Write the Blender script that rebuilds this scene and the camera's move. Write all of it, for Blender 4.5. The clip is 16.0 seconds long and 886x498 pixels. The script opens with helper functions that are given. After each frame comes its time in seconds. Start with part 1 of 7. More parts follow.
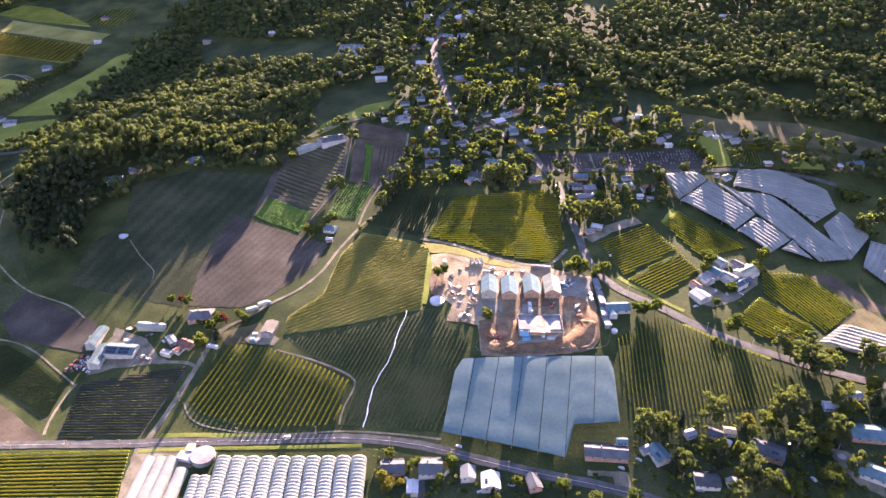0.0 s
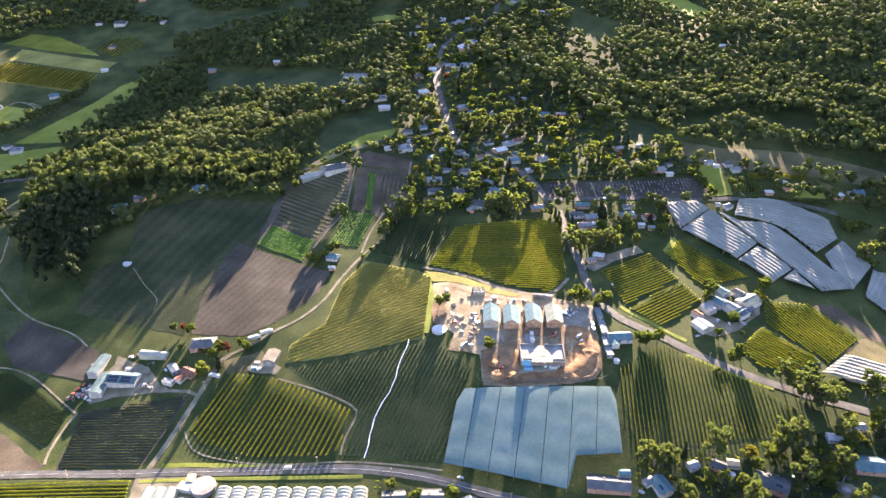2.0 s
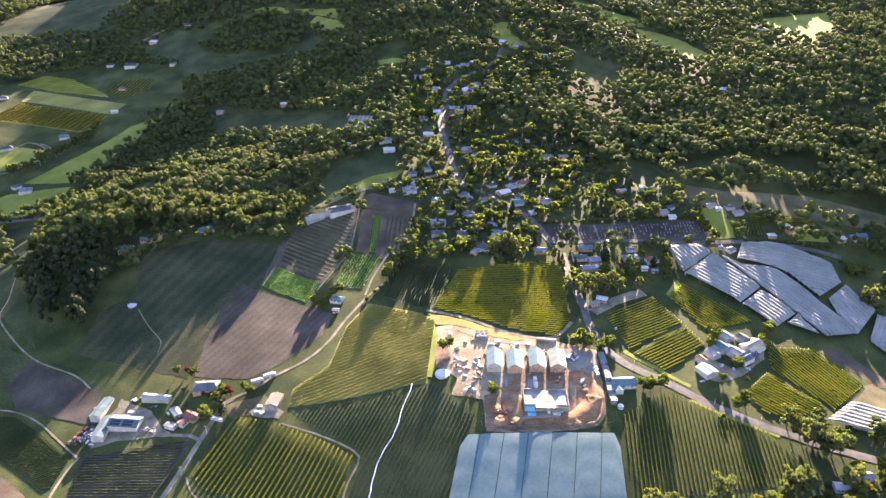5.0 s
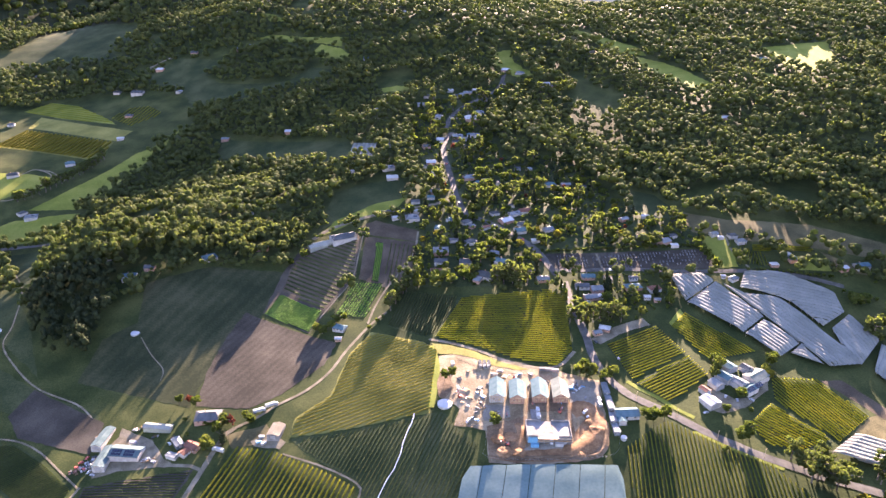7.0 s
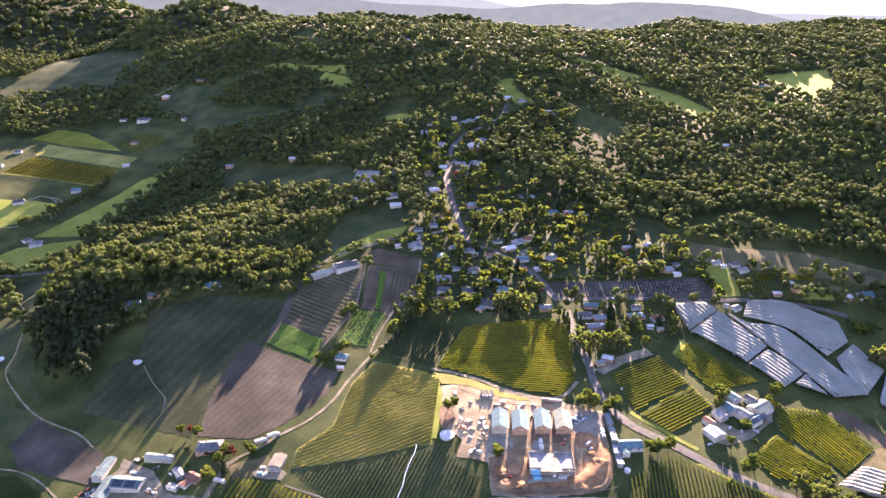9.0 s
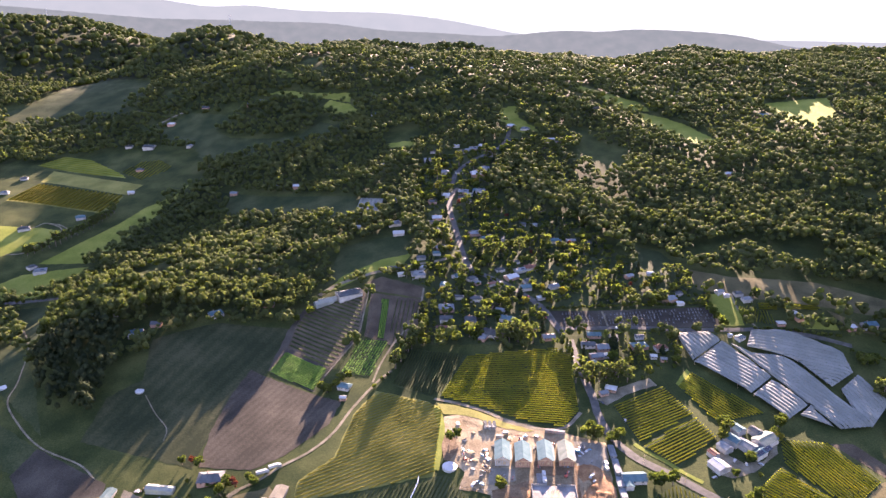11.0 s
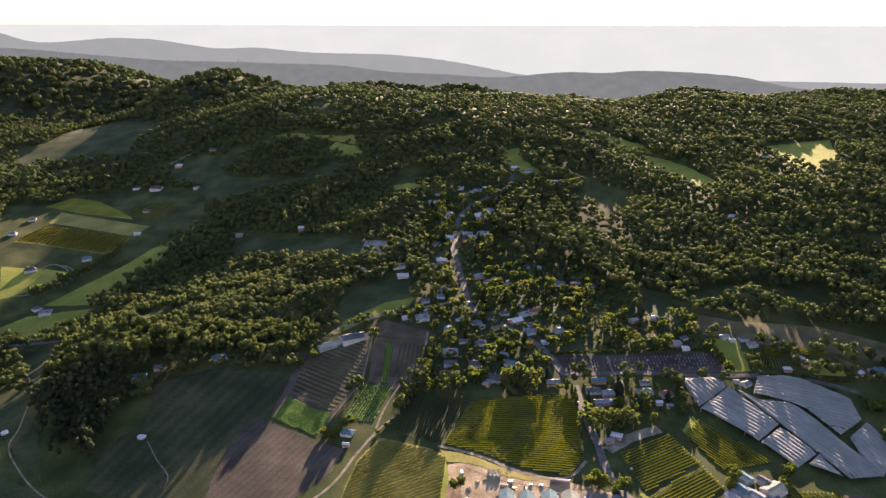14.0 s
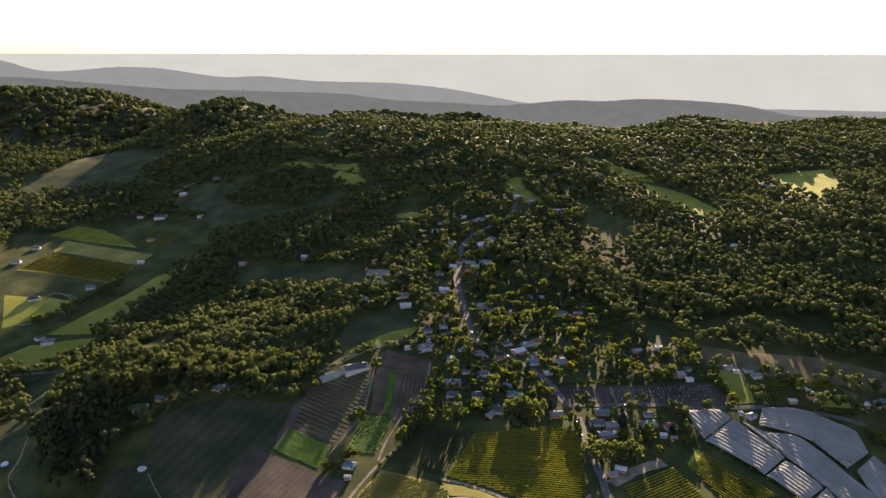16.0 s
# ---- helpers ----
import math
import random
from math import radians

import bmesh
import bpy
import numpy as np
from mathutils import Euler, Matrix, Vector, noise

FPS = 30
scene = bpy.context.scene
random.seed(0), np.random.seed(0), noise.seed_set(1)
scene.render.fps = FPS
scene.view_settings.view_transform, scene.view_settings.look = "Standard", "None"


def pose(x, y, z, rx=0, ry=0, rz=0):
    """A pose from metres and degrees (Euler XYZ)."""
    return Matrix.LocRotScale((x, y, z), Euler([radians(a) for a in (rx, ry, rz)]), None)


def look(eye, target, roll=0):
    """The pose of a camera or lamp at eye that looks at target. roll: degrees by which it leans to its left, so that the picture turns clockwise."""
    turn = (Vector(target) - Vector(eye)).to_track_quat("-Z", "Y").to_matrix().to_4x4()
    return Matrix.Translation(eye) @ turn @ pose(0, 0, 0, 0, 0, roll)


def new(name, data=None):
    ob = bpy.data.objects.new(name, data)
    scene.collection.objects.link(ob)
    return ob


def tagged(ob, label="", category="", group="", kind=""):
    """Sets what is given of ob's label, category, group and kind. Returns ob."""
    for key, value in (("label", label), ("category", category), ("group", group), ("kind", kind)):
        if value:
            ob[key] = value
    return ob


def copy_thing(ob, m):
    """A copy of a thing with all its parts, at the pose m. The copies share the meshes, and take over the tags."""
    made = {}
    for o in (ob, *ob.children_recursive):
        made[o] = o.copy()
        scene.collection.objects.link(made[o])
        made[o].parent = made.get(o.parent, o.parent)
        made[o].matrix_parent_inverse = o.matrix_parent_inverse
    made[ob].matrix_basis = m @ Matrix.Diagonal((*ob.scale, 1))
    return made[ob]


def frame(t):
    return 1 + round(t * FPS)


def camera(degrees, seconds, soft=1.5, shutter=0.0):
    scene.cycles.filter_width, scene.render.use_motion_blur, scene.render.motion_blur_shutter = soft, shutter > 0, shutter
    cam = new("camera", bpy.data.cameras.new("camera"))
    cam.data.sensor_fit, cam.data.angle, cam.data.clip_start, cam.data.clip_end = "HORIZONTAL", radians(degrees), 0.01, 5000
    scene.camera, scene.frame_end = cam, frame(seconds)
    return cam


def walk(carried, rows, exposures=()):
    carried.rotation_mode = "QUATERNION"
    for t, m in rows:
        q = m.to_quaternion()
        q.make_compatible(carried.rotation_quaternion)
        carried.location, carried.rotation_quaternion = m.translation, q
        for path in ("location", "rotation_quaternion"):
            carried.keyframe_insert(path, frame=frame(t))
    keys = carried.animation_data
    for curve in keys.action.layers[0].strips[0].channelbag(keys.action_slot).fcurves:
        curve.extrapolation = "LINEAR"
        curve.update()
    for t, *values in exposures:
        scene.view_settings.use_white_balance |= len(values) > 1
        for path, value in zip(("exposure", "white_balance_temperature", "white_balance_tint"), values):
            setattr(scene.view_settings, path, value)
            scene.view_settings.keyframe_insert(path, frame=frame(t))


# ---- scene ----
from mathutils import geometry

# ---- camera and its flight ----
cam = camera(63.0, 16.0, soft=1.5)
walk(cam, [
    (0, look((0.000, 0.000, 378.000), (0.000, 603.688, 23.655), 0.317)),
    (1, look((0.234, 0.002, 380.140), (-1.114, 609.610, 36.082), 0.304)),
    (2, look((0.470, 0.075, 382.441), (-2.294, 615.337, 48.606), 0.291)),
    (3, look((0.706, 0.210, 384.881), (-3.534, 620.880, 61.230), 0.277)),
    (4, look((0.942, 0.397, 387.439), (-4.827, 626.252, 73.955), 0.264)),
    (5, look((1.174, 0.629, 390.095), (-6.168, 631.462, 86.788), 0.249)),
    (6, look((1.403, 0.895, 392.827), (-7.549, 636.518, 99.734), 0.235)),
    (7, look((1.625, 1.187, 395.615), (-8.965, 641.424, 112.799), 0.221)),
    (8, look((1.841, 1.495, 398.437), (-10.408, 646.184, 125.992), 0.206)),
    (9, look((2.047, 1.812, 401.273), (-11.873, 650.801, 139.321), 0.191)),
    (10, look((2.243, 2.126, 404.100), (-13.351, 655.274, 152.796), 0.176)),
    (11, look((2.426, 2.430, 406.900), (-14.836, 659.601, 166.425), 0.160)),
    (12, look((2.596, 2.714, 409.649), (-16.321, 663.778, 180.221), 0.145)),
    (13, look((2.750, 2.970, 412.329), (-17.798, 667.797, 194.194), 0.129)),
    (14, look((2.887, 3.188, 414.916), (-19.260, 671.651, 208.357), 0.112)),
    (15, look((3.006, 3.359, 417.391), (-20.699, 675.327, 222.720), 0.096)),
    (16, look((3.104, 3.475, 419.733), (-22.106, 678.813, 237.297), 0.079)),
], exposures=[(0, 3.5, 5950, 56), (0.6, 3.5, 5950, 42), (1.5, 3.6, 5950, 37), (4, 3.75, 5950, 40), (9, 3.7, 6050, 52), (12.5, 3.15, 6150, 49), (16, 2.45, 6600, 39)])

# ---- light: low sun ahead, slightly to the right, and a clear sky ----
SUN_AZ, SUN_EL = 10.0, 15.5   # degrees clockwise from +y, degrees up
world = bpy.data.worlds.new("sky")
scene.world = world
world.use_nodes = True
wn = world.node_tree.nodes
sky = wn.new("ShaderNodeTexSky")
sky.sky_type, sky.sun_disc = "NISHITA", False
sky.sun_elevation, sky.sun_rotation = radians(SUN_EL), radians(SUN_AZ)
sky.air_density, sky.dust_density, sky.ozone_density = 1.2, 0.4, 1.4
world.node_tree.links.new(sky.outputs[0], wn["Background"].inputs[0])
wn["Background"].inputs[1].default_value = 0.05
sun = new("sun", bpy.data.lights.new("sun", "SUN"))
sun.data.energy, sun.data.angle, sun.data.color = 5.0, radians(0.6), (1.0, 0.83, 0.5)
sun_dir = Vector((math.sin(radians(SUN_AZ)) * math.cos(radians(SUN_EL)), math.cos(radians(SUN_AZ)) * math.cos(radians(SUN_EL)), math.sin(radians(SUN_EL))))
sun.matrix_world = look(sun_dir * 900, (0, 0, 0))


# ---- materials ----
def material(name, tones, scale=0.05, rough=0.9, fine=1.5, bump=0.0, leaf=0.0, spread=0.0, metal=0.0, island=0.0, stripe=None, fuzz=None):
    """Tones mixed by noise at two scales. leaf: share of light let through. spread, island: change per object, per piece.
    stripe: (angle, metres, strength) of worked rows. fuzz: (weight, tint) of standing blades that catch a low sun."""
    m = bpy.data.materials.new(name)
    m.use_nodes = True
    n, l = m.node_tree.nodes, m.node_tree.links
    out, bs = n["Material Output"], n["Principled BSDF"]
    geo = n.new("ShaderNodeNewGeometry")
    n1, n2 = n.new("ShaderNodeTexNoise"), n.new("ShaderNodeTexNoise")
    n1.inputs["Scale"].default_value, n2.inputs["Scale"].default_value = scale, fine
    n1.inputs["Detail"].default_value, n2.inputs["Detail"].default_value = 5, 3
    l.new(geo.outputs["Position"], n1.inputs["Vector"])
    l.new(geo.outputs["Position"], n2.inputs["Vector"])
    add = n.new("ShaderNodeMath")
    add.operation = "MULTIPLY_ADD"
    add.inputs[1].default_value = 0.55
    l.new(n2.outputs[0], add.inputs[0])
    l.new(n1.outputs[0], add.inputs[2])
    last = add.outputs[0]
    if stripe:
        a, gap, much = stripe
        dot, wave, mad = n.new("ShaderNodeVectorMath"), n.new("ShaderNodeMath"), n.new("ShaderNodeMath")
        dot.operation, wave.operation, mad.operation = "DOT_PRODUCT", "SINE", "MULTIPLY_ADD"
        dot.inputs[1].default_value = (-math.sin(a) * 6.283 / gap, math.cos(a) * 6.283 / gap, 0)
        l.new(geo.outputs["Position"], dot.inputs[0])
        l.new(dot.outputs["Value"], wave.inputs[0])
        mad.inputs[1].default_value = much
        l.new(wave.outputs[0], mad.inputs[0])
        l.new(last, mad.inputs[2])
        last = mad.outputs[0]
    if spread:
        oi, mad = n.new("ShaderNodeObjectInfo"), n.new("ShaderNodeMath")
        mad.operation = "MULTIPLY_ADD"
        mad.inputs[1].default_value = spread
        l.new(oi.outputs["Random"], mad.inputs[0])
        l.new(last, mad.inputs[2])
        last = mad.outputs[0]
    if island:
        mad = n.new("ShaderNodeMath")
        mad.operation = "MULTIPLY_ADD"
        mad.inputs[1].default_value = island
        l.new(geo.outputs["Random Per Island"], mad.inputs[0])
        l.new(last, mad.inputs[2])
        last = mad.outputs[0]
    ramp = n.new("ShaderNodeValToRGB")
    low, high = 0.58, 0.97 + spread + island
    el = ramp.color_ramp.elements
    while len(el) < len(tones):
        el.new(0.5)
    for i, c in enumerate(tones):
        el[i].position = min(1.0, (low + (high - low) * i / max(1, len(tones) - 1)) / 1.6)
        el[i].color = (*c, 1)
    div = n.new("ShaderNodeMath")
    div.operation = "DIVIDE"
    div.inputs[1].default_value = 1.6
    l.new(last, div.inputs[0])
    l.new(div.outputs[0], ramp.inputs[0])
    l.new(ramp.outputs[0], bs.inputs["Base Color"])
    bs.inputs["Roughness"].default_value, bs.inputs["Metallic"].default_value = rough, metal
    bs.inputs["Specular IOR Level"].default_value = 0.5 if rough < 0.6 else 0.05
    if fuzz:
        bs.inputs["Sheen Weight"].default_value, bs.inputs["Sheen Roughness"].default_value = fuzz[0], 0.55
        bs.inputs["Sheen Tint"].default_value = (*fuzz[1], 1)
    if bump:
        b = n.new("ShaderNodeBump")
        b.inputs["Strength"].default_value, b.inputs["Distance"].default_value = 1.0, bump
        l.new(n2.outputs[0], b.inputs["Height"])
        l.new(b.outputs[0], bs.inputs["Normal"])
    if leaf:
        tr, mix = n.new("ShaderNodeBsdfTranslucent"), n.new("ShaderNodeMixShader")
        gain = n.new("ShaderNodeVectorMath")
        gain.operation = "MULTIPLY"
        gain.inputs[1].default_value = (1.4, 1.52, 0.5)
        l.new(ramp.outputs[0], gain.inputs[0])
        l.new(gain.outputs[0], tr.inputs[0])
        mix.inputs[0].default_value = leaf
        l.new(bs.outputs[0], mix.inputs[1])
        l.new(tr.outputs[0], mix.inputs[2])
        l.new(mix.outputs[0], out.inputs[0])
    return m


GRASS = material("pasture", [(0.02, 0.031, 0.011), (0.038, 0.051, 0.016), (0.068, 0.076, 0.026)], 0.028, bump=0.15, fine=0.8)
# bright copy of the grass: lawns, and plots with sunlight put into the colour
MEADOW = material("bright_sunlit_meadow", [(0.09, 0.115, 0.02), (0.14, 0.162, 0.03), (0.19, 0.2, 0.045)], 0.03, bump=0.1, fine=0.7, fuzz=(0.12, (0.6, 0.68, 0.12)))
DRYGRASS = material("dry_grass", [(0.06, 0.056, 0.028), (0.1, 0.09, 0.044), (0.15, 0.13, 0.066)], 0.04, bump=0.1, fine=0.9)
# dark copy of GRASS: shade of the shaded plots, also used under rows
DARKGRASS = material("dark_shaded_pasture", [(0.02, 0.033, 0.014), (0.036, 0.05, 0.02), (0.064, 0.072, 0.032)], 0.025, bump=0.15, fine=0.6)
SOIL = material("tilled_soil", [(0.034, 0.031, 0.025), (0.053, 0.048, 0.038), (0.08, 0.072, 0.056)], 0.03, bump=0.12, fine=0.9)
REDSOIL = material("red_soil", [(0.05, 0.041, 0.029), (0.076, 0.062, 0.043), (0.108, 0.088, 0.062)], 0.04, bump=0.12, fine=0.9)
FORESTFLOOR = material("forest_floor", [(0.016, 0.022, 0.01), (0.027, 0.034, 0.015), (0.042, 0.048, 0.022)], 0.02, bump=0.5, fine=0.25)
DIRT = material("dirt_track", [(0.1, 0.089, 0.06), (0.16, 0.142, 0.097), (0.235, 0.208, 0.148)], 0.1, bump=0.04, fine=1.3)
SAND = material("building_site_sand", [(0.14, 0.108, 0.064), (0.22, 0.175, 0.108), (0.31, 0.26, 0.17)], 0.06, bump=0.35, fine=0.7)
CLAY = material("orange_clay", [(0.13, 0.076, 0.04), (0.22, 0.13, 0.068), (0.32, 0.2, 0.11)], 0.09, bump=0.4, fine=0.9)
ASPHALT = material("asphalt", [(0.06, 0.06, 0.054), (0.088, 0.087, 0.078), (0.12, 0.117, 0.104)], 0.15, rough=0.75, bump=0.01, fine=2.5)
VINE = material("vine_leaves", [(0.11, 0.125, 0.018), (0.185, 0.188, 0.026), (0.27, 0.238, 0.036)], 0.03, leaf=0.55, spread=0.15, island=0.1, fine=1.2)
# dark copy of VINE: berry plants, and vines with shade in the colour
VINEDARK = material("berry_and_shaded_vine_leaves", [(0.022, 0.038, 0.014), (0.042, 0.06, 0.02), (0.075, 0.08, 0.028)], 0.03, leaf=0.3, spread=0.15, island=0.1, fine=1.2)
GREENS = material("vegetable_leaves", [(0.06, 0.13, 0.02), (0.10, 0.20, 0.03), (0.17, 0.27, 0.05)], 0.05, leaf=0.3, spread=0.2, island=0.15)
GUM = material("gum_leaves", [(0.048, 0.066, 0.028), (0.082, 0.102, 0.04), (0.122, 0.138, 0.055)], 0.02, leaf=0.6, spread=0.1, island=0.12, fine=0.3)
OAK = material("broad_leaves", [(0.045, 0.068, 0.018), (0.08, 0.103, 0.027), (0.13, 0.14, 0.038)], 0.03, leaf=0.6, spread=0.3, island=0.15, fine=0.4)
PINE = material("pine_needles", [(0.012, 0.02, 0.01), (0.022, 0.032, 0.015), (0.036, 0.046, 0.02)], 0.04, leaf=0.15, spread=0.2, island=0.25, fine=0.5)
GOLD = material("golden_leaves", [(0.09, 0.088, 0.016), (0.14, 0.13, 0.022), (0.2, 0.175, 0.035)], 0.05, leaf=0.5, spread=0.2, island=0.3, fine=0.5)
RUST = material("red_autumn_leaves", [(0.07, 0.022, 0.018), (0.12, 0.034, 0.026), (0.18, 0.06, 0.04)], 0.05, leaf=0.4, spread=0.2, island=0.3)
BARK = material("bark", [(0.08, 0.065, 0.05), (0.15, 0.12, 0.095), (0.24, 0.21, 0.17)], 0.8, bump=0.03, fine=4)
NET = material("white_netting", [(0.125, 0.138, 0.124), (0.162, 0.176, 0.158), (0.215, 0.226, 0.202)], 0.05, rough=0.8, bump=0.05, fine=0.6, spread=0.15)
NETBLUE = material("blue_grey_netting", [(0.07, 0.122, 0.12), (0.092, 0.148, 0.145), (0.12, 0.178, 0.172)], 0.04, rough=0.75, bump=0.04, fine=0.5, spread=0.1)
CREAMNET = material("cream_netting", [(0.16, 0.158, 0.128), (0.21, 0.206, 0.17), (0.265, 0.258, 0.214)], 0.05, rough=0.75, bump=0.05, fine=0.6, spread=0.1)
GRADED = material("grey_graded_ground", [(0.13, 0.12, 0.095), (0.185, 0.172, 0.138), (0.25, 0.232, 0.185)], 0.07, bump=0.2, fine=0.9)
SPOIL = material("dark_excavated_earth", [(0.1, 0.07, 0.042), (0.155, 0.108, 0.066), (0.22, 0.16, 0.1)], 0.09, bump=0.4, fine=0.8)
FILM = material("tunnel_film", [(0.25, 0.268, 0.24), (0.315, 0.33, 0.295), (0.38, 0.395, 0.355)], 0.1, rough=0.6, leaf=0.25, spread=0.1, fine=0.8)
ZINC = material("galvanised_roof", [(0.1, 0.118, 0.126), (0.15, 0.17, 0.178), (0.215, 0.235, 0.242)], 0.2, rough=0.72, metal=0.05, spread=0.35, fine=1.5, bump=0.01)
BLUEROOF = material("pale_blue_roof", [(0.05, 0.1, 0.115), (0.075, 0.133, 0.15), (0.105, 0.168, 0.185)], 0.2, rough=0.85, metal=0.0, spread=0.1, fine=1.5)
GREYROOF = material("grey_steel_roof", [(0.04, 0.047, 0.05), (0.072, 0.08, 0.083), (0.12, 0.128, 0.132)], 0.15, rough=0.9, metal=0.0, spread=0.4, fine=1.5)
GREENROOF = material("pale_green_roof", [(0.11, 0.135, 0.115), (0.15, 0.175, 0.15), (0.2, 0.225, 0.195)], 0.2, rough=0.85, spread=0.1, fine=1.5)
PALEROOF = material("pale_steel_roof", [(0.05, 0.085, 0.09), (0.072, 0.112, 0.118), (0.1, 0.14, 0.146)], 0.2, rough=0.8, spread=0.1, fine=1.5)
REDROOF = material("red_tile_roof", [(0.11, 0.055, 0.042), (0.16, 0.08, 0.06), (0.22, 0.12, 0.09)], 0.3, rough=0.8, spread=0.25, fine=2.0, bump=0.04)
WHITEWALL = material("pale_rendered_wall", [(0.27, 0.26, 0.23), (0.37, 0.355, 0.325), (0.5, 0.48, 0.44)], 0.3, rough=0.85, spread=0.2, fine=2.0)
BRICK = material("brick_wall", [(0.24, 0.14, 0.10), (0.34, 0.21, 0.15), (0.42, 0.29, 0.21)], 0.4, rough=0.9, spread=0.2, fine=4.0, bump=0.01)
TIMBER = material("raw_timber", [(0.34, 0.23, 0.13), (0.45, 0.32, 0.19), (0.55, 0.42, 0.27)], 0.4, rough=0.8, fine=3.0)
CONCRETE = material("concrete", [(0.13, 0.13, 0.124), (0.19, 0.188, 0.18), (0.26, 0.256, 0.244)], 0.12, rough=0.85, fine=1.5, bump=0.01)
GLASS = material("dark_window_glass", [(0.02, 0.025, 0.03), (0.04, 0.05, 0.06)], 0.3, rough=0.08, fine=1)
SOLAR = material("solar_glass", [(0.012, 0.016, 0.03), (0.02, 0.028, 0.05)], 0.5, rough=0.12, fine=2)
PAINT = material("white_vehicle_paint", [(0.3, 0.32, 0.32), (0.4, 0.42, 0.42)], 0.5, rough=0.3, fine=1, spread=0.1)
REDPAINT = material("red_machine_paint", [(0.36, 0.06, 0.04), (0.46, 0.10, 0.06)], 0.5, rough=0.45, fine=2)
BLUETARP = material("blue_sheet", [(0.08, 0.26, 0.42), (0.14, 0.36, 0.52)], 0.6, rough=0.5, fine=2)
RUBBER = material("tyre_rubber", [(0.02, 0.02, 0.02), (0.035, 0.035, 0.035)], 1, rough=0.8)
STEEL = material("grey_steel", [(0.3, 0.31, 0.32), (0.42, 0.43, 0.44)], 0.5, rough=0.45, metal=0.6)
STONE = material("grave_stone", [(0.07, 0.07, 0.069), (0.12, 0.12, 0.117), (0.21, 0.206, 0.2)], 0.5, rough=0.7, spread=0.4, fine=4)
LINE = material("white_road_paint", [(0.6, 0.6, 0.58), (0.7, 0.7, 0.68)], 1, rough=0.7)
PIPE = material("white_pipe", [(0.72, 0.74, 0.76), (0.82, 0.83, 0.84)], 0.5, rough=0.4)

# mown stripes on a dark grass tone that carries the ridge's shade
HILLSIDE = material("shaded_mown_hillside", [(0.02, 0.028, 0.014), (0.034, 0.042, 0.02), (0.056, 0.06, 0.031)], 0.02, bump=0.12, fine=0.5, stripe=(1.18, 13.0, 0.05))
FURROW = material("furrowed_soil", [(0.034, 0.031, 0.024), (0.054, 0.048, 0.037), (0.082, 0.072, 0.055)], 0.025, bump=0.12, fine=0.7, stripe=(1.05, 7.0, 0.04))

# ---- the lie of the land ----
HILLS = []


def hill(x, y, h, s):
    HILLS.append((x, y, h, s))


hill(-1400, 2240, -1.3, 840)
hill(532, 812, 24.8, 448)
hill(-644, 1204, -44.1, 448)
hill(1316, 1988, 24.5, 448)
hill(-938, 2534, 1.4, 182)
hill(140, 2772, -17.8, 448)
hill(378, 630, -6.9, 126)
hill(-378, 756, 32.9, 126)
hill(140, 1596, 37.5, 448)
hill(252, 882, -12.6, 126)
hill(1400, 3640, -39.8, 840)
hill(-476, 2226, -54.3, 182)
hill(-770, 630, -6.9, 238)
hill(-1400, 4340, -41.2, 840)
hill(-14, 2226, 7.4, 182)
hill(378, 252, -18.3, 126)
hill(-126, 1008, 11.6, 126)
hill(-322, 2072, 26.3, 182)
hill(-504, 252, 6.7, 126)
hill(0, 378, -2.2, 126)
hill(-252, 504, 20.9, 126)
hill(140, 2534, -111.3, 182)
hill(602, 2226, 43.7, 182)
hill(140, 1918, 25.6, 182)
hill(-1092, 2688, -13.6, 182)
hill(448, 2072, 1, 182)
hill(-938, 1610, -21.8, 182)
hill(-630, 882, -6.6, 126)
hill(-1092, 2226, -44.7, 182)
hill(-784, 2226, 138, 182)
hill(-1400, 2688, 47.9, 182)
hill(378, 378, 0.1, 126)
hill(378, 1008, 6.6, 126)
hill(0, 756, 12.7, 126)
hill(-644, 3164, -19.5, 448)
hill(-1820, 3556, -56.7, 448)
hill(756, 2072, -66.6, 182)
hill(0, 4340, -39.5, 840)
hill(126, 630, -9.1, 126)
hill(0, 504, 22.5, 126)
hill(-126, 630, -21.6, 126)
hill(70, 210, 34.7, 238)
hill(-1820, 2380, 81.3, 448)
hill(126, 1008, 0.4, 126)
hill(910, 2226, -32.3, 182)
hill(-252, 378, -7.1, 126)
hill(126, 252, -24.9, 126)
hill(-126, 252, -8.4, 126)
hill(2100, 4340, -42.3, 840)
hill(-378, 1008, -15.5, 126)
hill(532, 3164, -64.3, 448)
hill(-140, 1260, 21.6, 238)
hill(700, 1260, 27.2, 238)
hill(-630, 1610, 3.2, 182)
hill(-630, 756, -46.2, 126)
hill(-378, 504, -21.7, 126)
hill(1316, 2772, -26.6, 448)
hill(-252, 252, 9.8, 126)
hill(378, 756, 13.6, 126)
hill(504, 252, 4.1, 126)
hill(-168, 1610, 39.1, 182)
hill(-2100, 4340, -47.2, 840)
hill(504, 504, -27.3, 126)
hill(2100, 3640, -41.4, 840)
hill(-1092, 2072, -63.3, 182)
hill(490, 210, 44.9, 238)
hill(-126, 756, 10.2, 126)
hill(-14, 2534, 92.1, 182)
hill(-168, 2380, -57.8, 182)
hill(-252, 3556, -31.4, 448)
hill(-168, 1918, 44.7, 182)
hill(252, 756, 17.4, 126)
hill(-1036, 3556, -44.5, 448)
hill(-126, 378, -19.5, 126)
hill(700, 4340, -29.5, 840)
hill(-784, 2688, -47.3, 182)
hill(-1820, 3948, -35.8, 448)
hill(-630, 2380, -52.2, 182)
hill(602, 2380, 48.7, 182)
hill(-504, 756, 10.4, 126)
